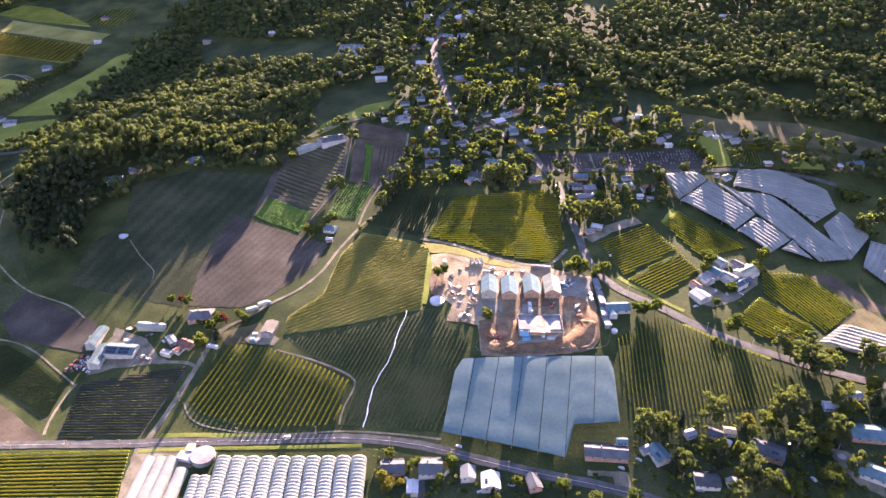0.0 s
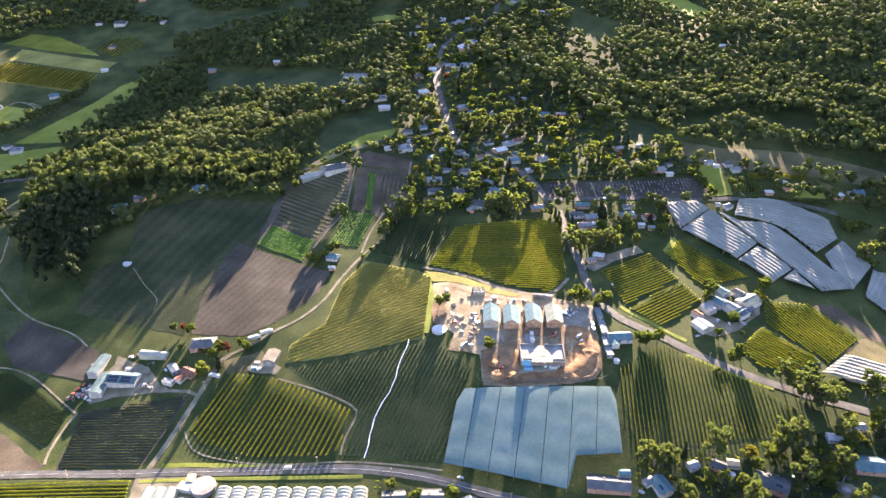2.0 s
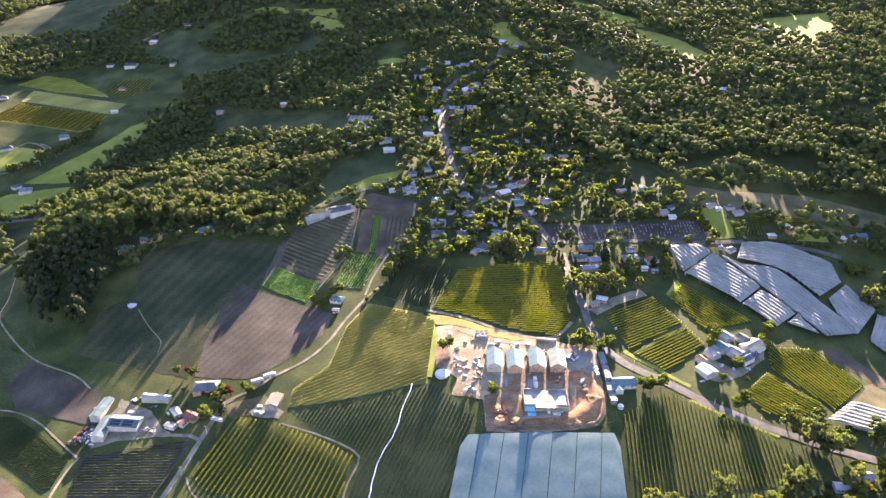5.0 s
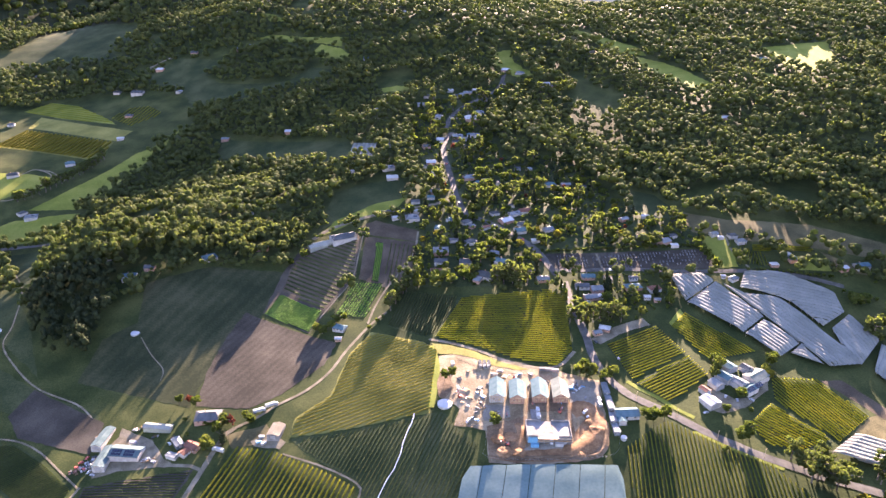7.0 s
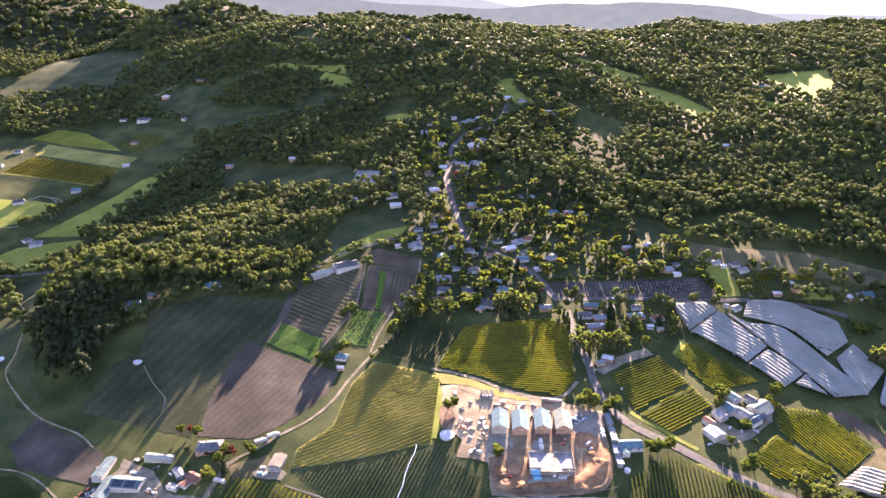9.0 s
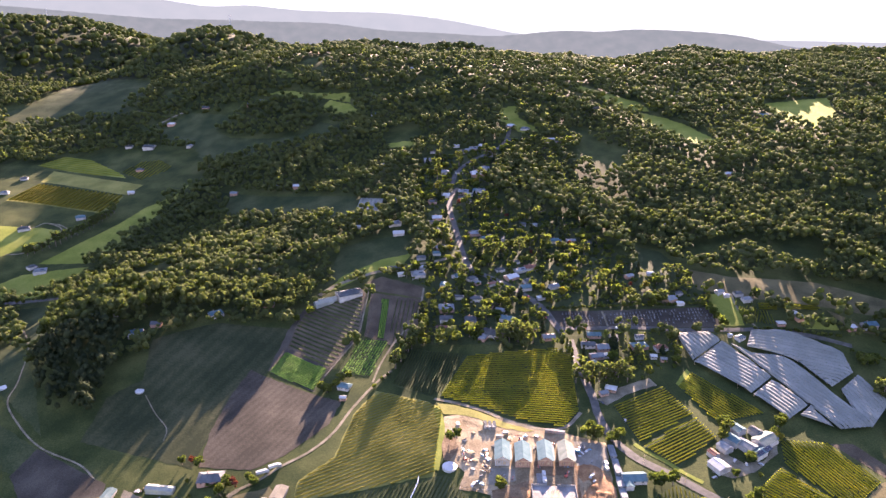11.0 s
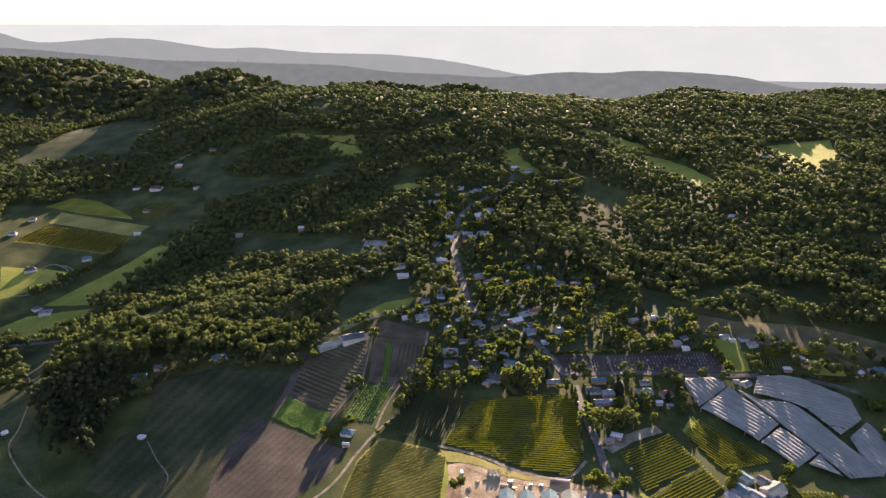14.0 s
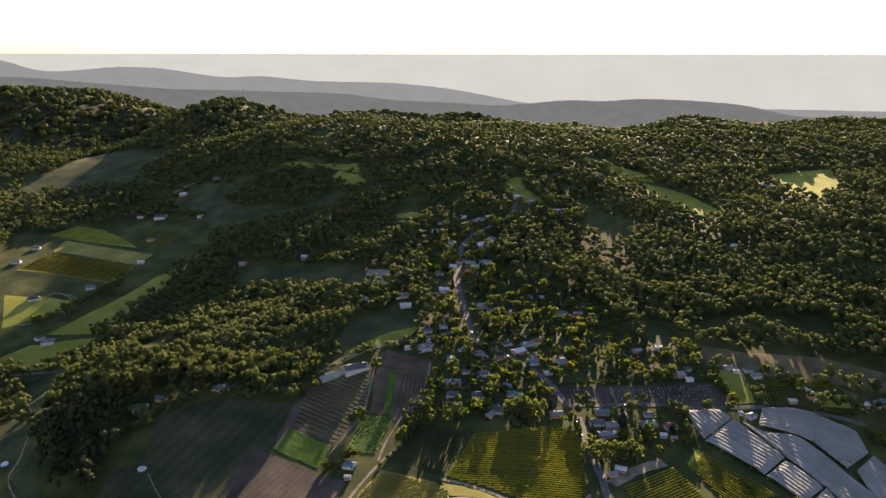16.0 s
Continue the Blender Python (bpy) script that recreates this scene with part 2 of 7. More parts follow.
hill(-252, 3164, 8.5, 448)
hill(140, 1610, 21.8, 182)
hill(-14, 1918, -9.9, 182)
hill(-504, 1008, -8.4, 126)
hill(-322, 1610, -15, 182)
hill(756, 2688, 70.8, 182)
hill(448, 2380, -108.5, 182)
hill(1372, 2226, 20.4, 182)
hill(-322, 2688, -86.4, 182)
hill(1372, 1918, 18.3, 182)
hill(-476, 1764, 80.6, 182)
hill(-476, 2688, 153.6, 182)
hill(-630, 1918, -50, 182)
hill(140, 2380, 1, 182)
hill(602, 1918, 45.2, 182)
hill(448, 2688, -69.6, 182)
hill(448, 1764, -0.6, 182)
hill(-1400, 2380, -55.4, 182)
hill(-1246, 2380, 55.7, 182)
hill(294, 2534, 54.2, 182)
hill(910, 2534, -42, 182)
hill(910, 1764, 4.5, 182)
hill(-784, 2534, 68.2, 182)
hill(-1400, 2226, 59.1, 182)
hill(1218, 2534, 11.1, 182)
hill(1064, 1918, 4.6, 182)
hill(-784, 1918, 43.3, 182)
hill(-168, 2072, -78.5, 182)
hill(-322, 2226, 95.6, 182)
hill(-630, 2688, -107.5, 182)
hill(294, 2688, 89.2, 182)
hill(1064, 2380, 50.5, 182)
hill(602, 1610, 12.5, 182)
hill(-1820, 3164, 40.5, 448)
hill(910, 2072, 60.5, 182)
hill(1064, 2688, -4.1, 182)
hill(1218, 2226, -38.2, 182)
hill(-476, 2534, 14.6, 182)
hill(294, 2380, 60.9, 182)
hill(294, 2072, -54.5, 182)
hill(140, 2072, 30.4, 182)
hill(-938, 2226, -65.2, 182)
hill(910, 1610, 38.4, 182)
hill(-1246, 2226, 40.6, 182)
hill(140, 2688, -47.2, 182)
hill(-14, 2688, 30.7, 182)
hill(700, 1050, 18.8, 238)
# crests of the skyline
hill(-660, 2255, 16, 120)
hill(-262, 2600, 34, 85)
hill(10, 2590, 27, 90)
hill(365, 2560, 17, 90)
hill(850, 2660, 20, 130)
hill(1120, 2100, 12, 200)


def land(x, y):
    x, y = np.asarray(x, float), np.asarray(y, float)
    z = 0.12 * (np.clip(y, 0, 2100) - 392)
    for a, b, h, s in HILLS:
        z = z + h * np.exp(-((x - a) ** 2 + (y - b) ** 2) / (2 * s * s))
    return z


def land1(x, y):
    return float(land(x, y))


def linked(name, verts, faces, mat, parent=None, label="", smooth=False):
    me = bpy.data.meshes.new(name)
    me.from_pydata([tuple(v) for v in verts], [], faces)
    me.materials.append(mat)
    if smooth:
        me.polygons.foreach_set("use_smooth", [True] * len(me.polygons))
    me.update()
    ob = new(name, me)
    if parent is not None:
        ob.parent = parent
    if label:
        ob["label"] = label
    return ob


def part(name, bm, mat, parent, label=""):
    me = bpy.data.meshes.new(name)
    bm.to_mesh(me)
    bm.free()
    me.materials.append(mat)
    ob = new(name, me)
    ob.parent = parent
    if label:
        ob["label"] = label
    return ob


def thing(name, x, y, rz, label, category, group="", z=None):
    e = new(name)
    e.matrix_world = pose(x, y, land1(x, y) if z is None else z, 0, 0, rz)
    return tagged(e, label, category, group)


def box(bm, x0, x1, y0, y1, z0, z1, bev=0.0):
    r = bmesh.ops.create_cube(bm, size=1)
    for v in r["verts"]:
        v.co = Vector((x0 + (v.co.x + 0.5) * (x1 - x0), y0 + (v.co.y + 0.5) * (y1 - y0), z0 + (v.co.z + 0.5) * (z1 - z0)))
    if bev:
        es = list({e for v in r["verts"] for e in v.link_edges})
        bmesh.ops.bevel(bm, geom=es, offset=bev, segments=1, affect="EDGES")
    return bm


def boxed(name, dims, mat, parent, bev=0.0, label=""):
    return part(name, box(bmesh.new(), *dims, bev=bev), mat, parent, label)


def inside(px, py, poly):
    px, py = np.asarray(px), np.asarray(py)
    res = np.zeros(px.shape, bool)
    for (x0, y0), (x1, y1) in zip(poly, poly[1:] + poly[:1]):
        if y0 != y1:
            res ^= ((y0 > py) != (y1 > py)) & (px < (x1 - x0) * (py - y0) / (y1 - y0) + x0)
    return res


def spline(pts, step):
    """A smooth line through the points, evenly stepped."""
    p = np.array(pts, float)
    p = np.vstack([2 * p[0] - p[1], p, 2 * p[-1] - p[-2]])
    out = []
    for i in range(1, len(p) - 2):
        u = np.linspace(0, 1, max(2, int(np.hypot(*(p[i + 1] - p[i])) / step) + 1))[:-1, None]
        a, b, c, d = p[i - 1], p[i], p[i + 1], p[i + 2]
        out.append(0.5 * (2 * b + (c - a) * u + (2 * a - 5 * b + 4 * c - d) * u ** 2 + (3 * b - a - 3 * c + d) * u ** 3))
    return np.vstack(out + [p[-2:-1]])


CLEAR = []      # plots with no woodland on them
TRACKS = []     # lines with no woodland on them


def drape(name, poly, mat, lift, label, category, step=12.0, kind="structure", wobble=1.5, clear=True):
    """A plot of ground laid on the land, with a slightly uneven border."""
    if clear:
        CLEAR.append(poly)
    rng = np.random.default_rng(int(abs(poly[0][0] * 7 + poly[0][1] * 3)))
    edge = []
    for (x0, y0), (x1, y1) in zip(poly, poly[1:] + poly[:1]):
        k = max(1, int(math.hypot(x1 - x0, y1 - y0) / 5))
        for i in range(k):
            w = wobble * 0.5 if i else 0
            edge.append(Vector((x0 + (x1 - x0) * i / k + rng.uniform(-w, w), y0 + (y1 - y0) * i / k + rng.uniform(-w, w))))
    e = np.array(edge)
    gx, gy = np.meshgrid(np.arange(e[:, 0].min(), e[:, 0].max(), step), np.arange(e[:, 1].min(), e[:, 1].max(), step))
    gx, gy = gx.ravel(), gy.ravel()
    ok = inside(gx, gy, [tuple(v) for v in edge])
    pts = edge + [Vector(p) for p in zip(gx[ok], gy[ok])]
    v, _, f, *_ = geometry.delaunay_2d_cdt(pts, [], [list(range(len(edge)))], 1, 0.01)
    v = np.array(v)
    z = land(v[:, 0], v[:, 1]) + lift
    ob = linked(name, np.column_stack([v, z]), [list(q) for q in f], mat, smooth=True)
    return tagged(ob, label, category, kind=kind)


def ribbon(name, pts, width, mat, lift, label, category="road", clear=True, step=5.0, parent=None):
    c = spline(pts, step)
    d = np.gradient(c, axis=0)
    d /= np.linalg.norm(d, axis=1)[:, None]
    nrm = np.column_stack([-d[:, 1], d[:, 0]])
    rng = np.random.default_rng(len(c))
    if clear:
        TRACKS.append((c, width))
    rows = []
    for k in (-0.5, -0.25, 0, 0.25, 0.5):
        wob = rng.uniform(-0.04, 0.04, len(c))[:, None] * (abs(k) == 0.5)
        q = c + nrm * width * (k + wob)
        rows.append(np.column_stack([q, land(q[:, 0], q[:, 1]) + lift + 0.06 * (0.5 - abs(k))]))
    n = len(c)
    v = np.vstack(rows)
    f = [(r * n + i, r * n + i + 1, (r + 1) * n + i + 1, (r + 1) * n + i) for r in range(4) for i in range(n - 1)]
    ob = linked(name, v, f, mat, parent, smooth=True)
    return tagged(ob, label, category, kind="structure") if parent is None else ob


def scan(poly, ang, off):
    """Where the line at that offset, along ang, crosses the plot: pairs of distances along it."""
    c, s = math.cos(ang), math.sin(ang)
    u = [(x * c + y * s, -x * s + y * c) for x, y in poly]
    cut = []
    for (a0, b0), (a1, b1) in zip(u, u[1:] + u[:1]):
        if (b0 > off) != (b1 > off):
            cut.append(a0 + (a1 - a0) * (off - b0) / (b1 - b0))
    cut.sort()
    return list(zip(cut[::2], cut[1::2]))


def offsets(poly, ang, gap):
    b = [-x * math.sin(ang) + y * math.cos(ang) for x, y in poly]
    return np.arange(min(b) + gap / 2, max(b), gap)


def rows_on(field, poly, along, gap, wide, high, mat, name="vine_row", seg=1.3, miss=0.012):
    """Hedged rows of plants across a plot; each row is a part of the plot."""
    (x0, y0), (x1, y1) = along
    ang = math.atan2(y1 - y0, x1 - x0)
    c, s = math.cos(ang), math.sin(ang)
    rng = np.random.default_rng(int(abs(x0 * 13 + y0)) + 5)
    for off in offsets(poly, ang, gap):
        for a, b in scan(poly, ang, off):
            a, b = a + 1.5, b - 1.5
            if b - a < 6:
                continue
            n = int((b - a) / seg) + 2
            t = np.linspace(a, b, n)
            o = off + rng.normal(0, 0.03, n)
            k = rng.uniform(0.88, 1.1, n)
            k[rng.random(n) < miss] *= 0.25
            hh, ww = high * k, wide * k * rng.uniform(0.9, 1.1, n) / 2
            rows = []
            for side, up in ((-0.7, 0.25), (-1.0, 0.62), (-0.35, 1.0), (0.35, 0.96), (1.0, 0.6), (0.7, 0.25)):
                oo = o + ww * side + rng.normal(0, 0.07, n)
                x, y = t * c - oo * s, t * s + oo * c
                rows.append(np.column_stack([x, y, land(x, y) + 0.1 + hh * up + rng.normal(0, 0.06, n)]))
            v = np.vstack(rows)
            f = [(r * n + i, r * n + i + 1, (r + 1) * n + i + 1, (r + 1) * n + i) for r in range(5) for i in range(n - 1)]
            linked(name, v, f, mat, field)


def ang_of(along):
    return math.atan2(along[1][1] - along[0][1], along[1][0] - along[0][0])


# ---- ground: one sheet to the far hills ----
def axis(lo, a, b, hi, fine, coarse):
    return np.concatenate([np.arange(lo, a, coarse), np.arange(a, b, fine), np.arange(b, hi + 1, coarse)])


gx, gy = axis(-3600, -1060, 1060, 3600, 12, 60), axis(-1200, 170, 1900, 3450, 12, 40)
mx, my = np.meshgrid(gx, gy)
hx, hy = mx.ravel(), my.ravel()
nx = len(gx)
ground = linked("ground", np.column_stack([hx, hy, land(hx, hy)]),
                [(j * nx + i, j * nx + i + 1, (j + 1) * nx + i + 1, (j + 1) * nx + i) for j in range(len(gy) - 1) for i in range(nx - 1)], GRASS, smooth=True)
ground.data.materials.append(FORESTFLOOR)
ground.data.polygons.foreach_set("material_index", [int(p.center.y > 1850) for p in ground.data.polygons])
tagged(ground, "rolling green farmland and wooded hills in low sun", "ground", kind="structure")

# ---- backdrop: far ridges and the plain, pale with haze put into their glow ----
# black base; the haze tone is emitted, so sun and sky don't shade it
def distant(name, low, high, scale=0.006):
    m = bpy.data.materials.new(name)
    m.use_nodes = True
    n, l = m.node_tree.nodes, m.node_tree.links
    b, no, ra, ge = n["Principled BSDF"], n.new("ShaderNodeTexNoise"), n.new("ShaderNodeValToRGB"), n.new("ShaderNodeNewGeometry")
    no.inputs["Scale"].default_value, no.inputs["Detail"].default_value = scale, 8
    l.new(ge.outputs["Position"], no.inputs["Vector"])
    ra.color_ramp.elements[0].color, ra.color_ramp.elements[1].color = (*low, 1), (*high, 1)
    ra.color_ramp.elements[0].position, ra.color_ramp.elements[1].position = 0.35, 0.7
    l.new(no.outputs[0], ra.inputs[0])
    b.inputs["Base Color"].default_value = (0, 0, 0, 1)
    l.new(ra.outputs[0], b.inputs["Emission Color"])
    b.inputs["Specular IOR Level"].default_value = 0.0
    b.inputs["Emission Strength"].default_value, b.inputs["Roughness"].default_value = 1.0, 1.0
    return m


def far_ridge(crest, reach, mat, label, seed):
    """A wooded ridge: crest given as (degrees from +y, metres up)."""
    a, h = np.array(crest, float).T
    az = np.arange(-44, 44.1, 0.25)
    z = np.interp(az, a, h)
    rng = np.random.default_rng(seed)
    z = np.convolve(np.pad(z, 4, "edge"), np.ones(9) / 9, "valid") + rng.normal(0, 0.5, len(az))
    rows = []
    for k, dr in ((0.0, -240), (0.5, -150), (0.85, -60), (1.0, 0), (0.6, 120), (0.0, 220)):
        q = reach + dr + 0 * az
        rows.append(np.column_stack([q * np.sin(np.radians(az)), q * np.cos(np.radians(az)), 40 + (z - 40) * k + rng.normal(0, 0.4, len(az)) * k]))
    n = len(az)
    ob = linked("backdrop", np.vstack(rows), [(r * n + i, r * n + i + 1, (r + 1) * n + i + 1, (r + 1) * n + i) for r in range(5) for i in range(n - 1)], mat, smooth=True)
    tagged(ob, label, "backdrop", kind="structure")


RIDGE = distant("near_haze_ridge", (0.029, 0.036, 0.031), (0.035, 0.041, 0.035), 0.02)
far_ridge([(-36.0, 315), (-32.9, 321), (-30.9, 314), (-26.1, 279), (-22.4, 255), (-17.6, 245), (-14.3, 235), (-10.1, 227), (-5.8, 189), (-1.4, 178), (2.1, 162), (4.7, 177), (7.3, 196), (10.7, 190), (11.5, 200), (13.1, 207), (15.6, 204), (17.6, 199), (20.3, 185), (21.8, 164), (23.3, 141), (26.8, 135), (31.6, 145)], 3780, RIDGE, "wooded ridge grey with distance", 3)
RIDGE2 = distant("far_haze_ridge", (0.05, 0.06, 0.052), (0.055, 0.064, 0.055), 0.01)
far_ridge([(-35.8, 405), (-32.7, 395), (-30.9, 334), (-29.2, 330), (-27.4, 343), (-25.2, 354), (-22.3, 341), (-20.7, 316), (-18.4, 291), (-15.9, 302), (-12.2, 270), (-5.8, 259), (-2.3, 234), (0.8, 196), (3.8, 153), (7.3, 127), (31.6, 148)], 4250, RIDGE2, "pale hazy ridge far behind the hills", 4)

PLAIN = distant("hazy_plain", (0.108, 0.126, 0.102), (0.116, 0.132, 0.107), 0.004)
az = np.radians(np.arange(-60, 61, 1.5))
rr = np.array([4200, 4350, 4450, 4550, 4650, 4750, 4850, 4930])
zz = np.array([-150, 200, 300, 342, 370, 392, 408, 420])
ra, aa = np.meshgrid(rr, az, indexing="ij")
za = np.repeat(zz[:, None], len(az), 1)
na = len(az)
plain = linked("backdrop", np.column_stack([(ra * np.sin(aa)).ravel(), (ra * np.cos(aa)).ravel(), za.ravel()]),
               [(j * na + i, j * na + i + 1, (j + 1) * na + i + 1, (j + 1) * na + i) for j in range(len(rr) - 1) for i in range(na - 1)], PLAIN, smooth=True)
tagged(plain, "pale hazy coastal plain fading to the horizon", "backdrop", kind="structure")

# ---- roads and tracks ----
lower_road = ribbon("road", [(-340.8, 374.1), (-315.9, 373.6), (-274.9, 373.3), (-219.8, 372.6), (-193.8, 373.4), (-120.5, 371.4), (-71.8, 368), (-39.8, 362.6), (-8.4, 354.2), (25.4, 341.7), (61.5, 330.2), (96.4, 320.8), (123.1, 312), (145.3, 302.7)], 7, ASPHALT, 0.30, "grey asphalt country road between vineyards")
ribbon("centre_line", [(-340.8, 374.1), (-315.9, 373.6), (-274.9, 373.3), (-219.8, 372.6), (-193.8, 373.4), (-120.5, 371.4), (-71.8, 368), (-39.8, 362.6), (-8.4, 354.2), (25.4, 341.7), (61.5, 330.2), (96.4, 320.8), (123.1, 312), (145.3, 302.7)], 0.14, LINE, 0.36, "", parent=lower_road, clear=False)
ribbon("road", [(-210.2, 376.3), (-203, 403.3), (-194.5, 441.4), (-185.1, 481.5), (-178.7, 488.1)], 4.4, DIRT, 0.26, "pale farm lane of packed gravel")
ribbon("road", [(-178.7, 488.1), (-163.9, 497.4), (-147.5, 512.3), (-125.5, 527.8), (-108.7, 550.7), (-97.1, 581.8), (-79.3, 617.8), (-65.3, 636.5)], 2.9, DIRT, 0.24, "pale dirt lane along the field edge")
ribbon("road", [(115.5, 670.9), (118.2, 626.5), (123.4, 580.5), (124.7, 546), (132, 517), (146.6, 494.4), (170.3, 476.6), (195.9, 454.6), (221, 437), (238.7, 426.6), (270.2, 411), (314.2, 393.2), (337.7, 383)], 7.5, ASPHALT, 0.30, "grey asphalt main road through the vineyards")
ribbon("road", [(109.3, 683.5), (102.6, 703), (90.6, 737.4), (61.6, 778.1), (36.1, 802.8), (16, 820), (5.7, 858.7), (0.5, 894), (-6, 941.6), (-14.9, 1003.3), (-11.5, 1046), (-2.4, 1070.4)], 7.5, ASPHALT, 0.30, "grey main street through the village")
ribbon("road", [(-12.7, 1085.6), (-4.4, 1133), (16.8, 1173), (50.8, 1211.6), (76.8, 1251.8), (90.6, 1322.1)], 7, ASPHALT, 0.30, "grey road leaving the village uphill")
ribbon("road", [(-163.3, 777.8), (-146.4, 798.4), (-114.7, 817.9), (-74.4, 831.8), (-32.9, 842.2), (3.6, 858.8)], 5.9, DIRT, 0.27, "pale side road into the village")
ribbon("road", [(107.3, 692), (139.5, 689.8), (180.3, 688.4), (230.6, 679.9), (275.8, 677.3), (321.7, 677.3), (364.5, 668.7), (395, 659.5)], 6, ASPHALT, 0.27, "grey road past the cemetery")
ribbon("track", [(-132, 456), (-97.8, 439.8), (-69.4, 421.4), (-65.3, 411), (-71.4, 393.4), (-73.1, 379.3)], 1.6, DIRT, 0.22, "worn dirt track round the vines", "track")
ribbon("track", [(-194.3, 409.8), (-187.3, 397.4), (-175.6, 388.2), (-146.7, 380.1), (-113.2, 375.5), (-72.5, 373.6), (-36.1, 367.6), (-0.8, 359.5)], 1.4, DIRT, 0.20, "pale dirt headland track along the vines", "track")
ribbon("track", [(-286, 433), (-289.7, 415.8), (-290.3, 393.5), (-288.2, 382.6)], 2.2, DIRT, 0.22, "pale dirt farm track", "track")
ribbon("track", [(-394.4, 495), (-366.3, 488.8), (-339.8, 474.6), (-309.6, 450.3), (-286.9, 431.9)], 1.6, DIRT, 0.22, "pale dirt farm track", "track")
ribbon("track", [(-304.4, 609.7), (-285.6, 585.7), (-267.4, 565.5), (-264.7, 550.2)], 1, DIRT, 0.22, "faint dirt path across the pasture", "track")
ribbon("track", [(-82.4, 620), (-78, 647.3), (-68.2, 679.3), (-55.2, 707.2), (-43, 742.2), (-40.5, 782)], 2.2, DIRT, 0.22, "dirt track beside the market garden", "track")
ribbon("track", [(-132.8, 635.8), (-120.3, 666.9), (-107.8, 699), (-105.9, 744.3), (-105.2, 783.2)], 1.6, DIRT, 0.22, "dirt track between garden plots", "track")
ribbon("track", [(-592.4, 864.9), (-490.1, 727.5), (-456.3, 651.7), (-449.5, 617.6), (-419.1, 583.5), (-380.6, 552), (-331.4, 527.2), (-306, 505.2)], 1.6, DIRT, 0.22, "dirt track on the hillside", "track")
ribbon("track", [(-622, 889.2), (-572, 886.1), (-489.8, 868.3)], 6.5, ASPHALT, 0.25, "grey valley road", "road")
ribbon("track", [(-683.8, 1003.2), (-656, 1015.2), (-634.2, 1077.1), (-668.9, 1101.2), (-678.5, 1093), (-692.4, 1067.7)], 2.2, DIRT, 0.22, "pale gravel drive to a house", "track")
ribbon("track", [(-608.1, 1069.5), (-642.9, 1094.9), (-668.9, 1101.2)], 2.2, DIRT, 0.22, "pale gravel drive to a barn", "track")
ribbon("track", [(300.1, 741.1), (298.2, 712.2), (307.9, 678.8)], 2.2, DIRT, 0.22, "gravel drive lined with young trees", "track")
ribbon("track", [(156.3, 720.8), (158.1, 688.3)], 2.2, DIRT, 0.22, "pale path through the graves", "track")
ribbon("track", [(130.8, 568.4), (154.6, 586.8), (183.6, 600.1)], 11.7, DIRT, 0.22, "pale gravel yard beside the road", "track")
ribbon("track", [(-849.5, 1671.4), (-786.6, 1638.5), (-722.2, 1614.6)], 6.5, DIRT, 0.25, "pale gravel road in the valley", "track")
ribbon("track", [(-644.8, 1518.3), (-617.1, 1546), (-595.6, 1557.8)], 6.5, DIRT, 0.25, "pale gravel road in the valley", "track")
ribbon("track", [(586.9, 3577.8), (728.4, 3831), (797, 3884.1)], 11.7, DRYGRASS, 0.4, "pale track on the far ridge", "track")
ribbon("track", [(960.9, 3954.9), (1164.6, 4154.9), (1215.5, 3907.8)], 13, DRYGRASS, 0.4, "pale track on the far ridge", "track")
ribbon("track", [(-270, 462.1), (-241.4, 453.5), (-203.6, 449.6), (-195.6, 445.5)], 3.1, DIRT, 0.2, "gravel farm drive", "track")

# verges take the bright grass copy, so low sun is in their colour
ribbon("verge", [(-213.3, 365.6), (-191.7, 366.6), (-151.6, 366.5), (-103.1, 363.9), (-55.2, 360.3)], 2.9, MEADOW, 0.3, "strip of sunlit grass beside the road", "verge")
ribbon("verge", [(-201.7, 379.1), (-179.3, 379.3), (-137.7, 376.1), (-88.4, 372.6)], 3.9, MEADOW, 0.16, "strip of rough grass between road and vines", "verge")
ribbon("verge", [(147.6, 512.4), (156.1, 502.8), (167.8, 492.9), (180.6, 479.2), (191.7, 470)], 4.0, MEADOW, 0.2, "sunlit grass verge beside the main road", "verge")
ribbon("verge", [(187.5, 454.5), (203.6, 442.5), (224.7, 428.7), (242, 418.7)], 3.0, MEADOW, 0.2, "sunlit grass verge beside the main road", "verge")
ribbon("verge", [(-18.6, 572), (-12.7, 539.9), (-13.9, 508.6), (-16.2, 487.8)], 6.0, MEADOW, 0.3, "sunlit grass strip beside the building site", "verge")
VINEFLOOR = DARKGRASS
GOLDVINE = material("golden_vine_leaves", [(0.11, 0.106, 0.022), (0.18, 0.162, 0.034), (0.25, 0.21, 0.05)], 0.03, leaf=0.5, spread=0.1, island=0.2, fine=1.0)
THIN = []
DRYFLOOR = material("dry_vineyard_grass", [(0.085, 0.09, 0.025), (0.135, 0.134, 0.038), (0.19, 0.176, 0.055)], 0.03, bump=0.1, fine=0.7, fuzz=(0.14, (0.66, 0.62, 0.14)))

# ---- plots round the farms ----
def plot(name, poly, mat, label, category="field", lift=0.10):
    return drape(name, poly, mat, lift, label, category)


def vineyard(poly, along, gap, label, mat=None, floor=None, wide=0.8, high=1.55, row="vine_row"):
    f = drape("vineyard", poly, floor or VINEFLOOR, 0.10, label, "vineyard")
    rows_on(f, poly, along, gap, wide, high, mat or VINE, row)
    return f


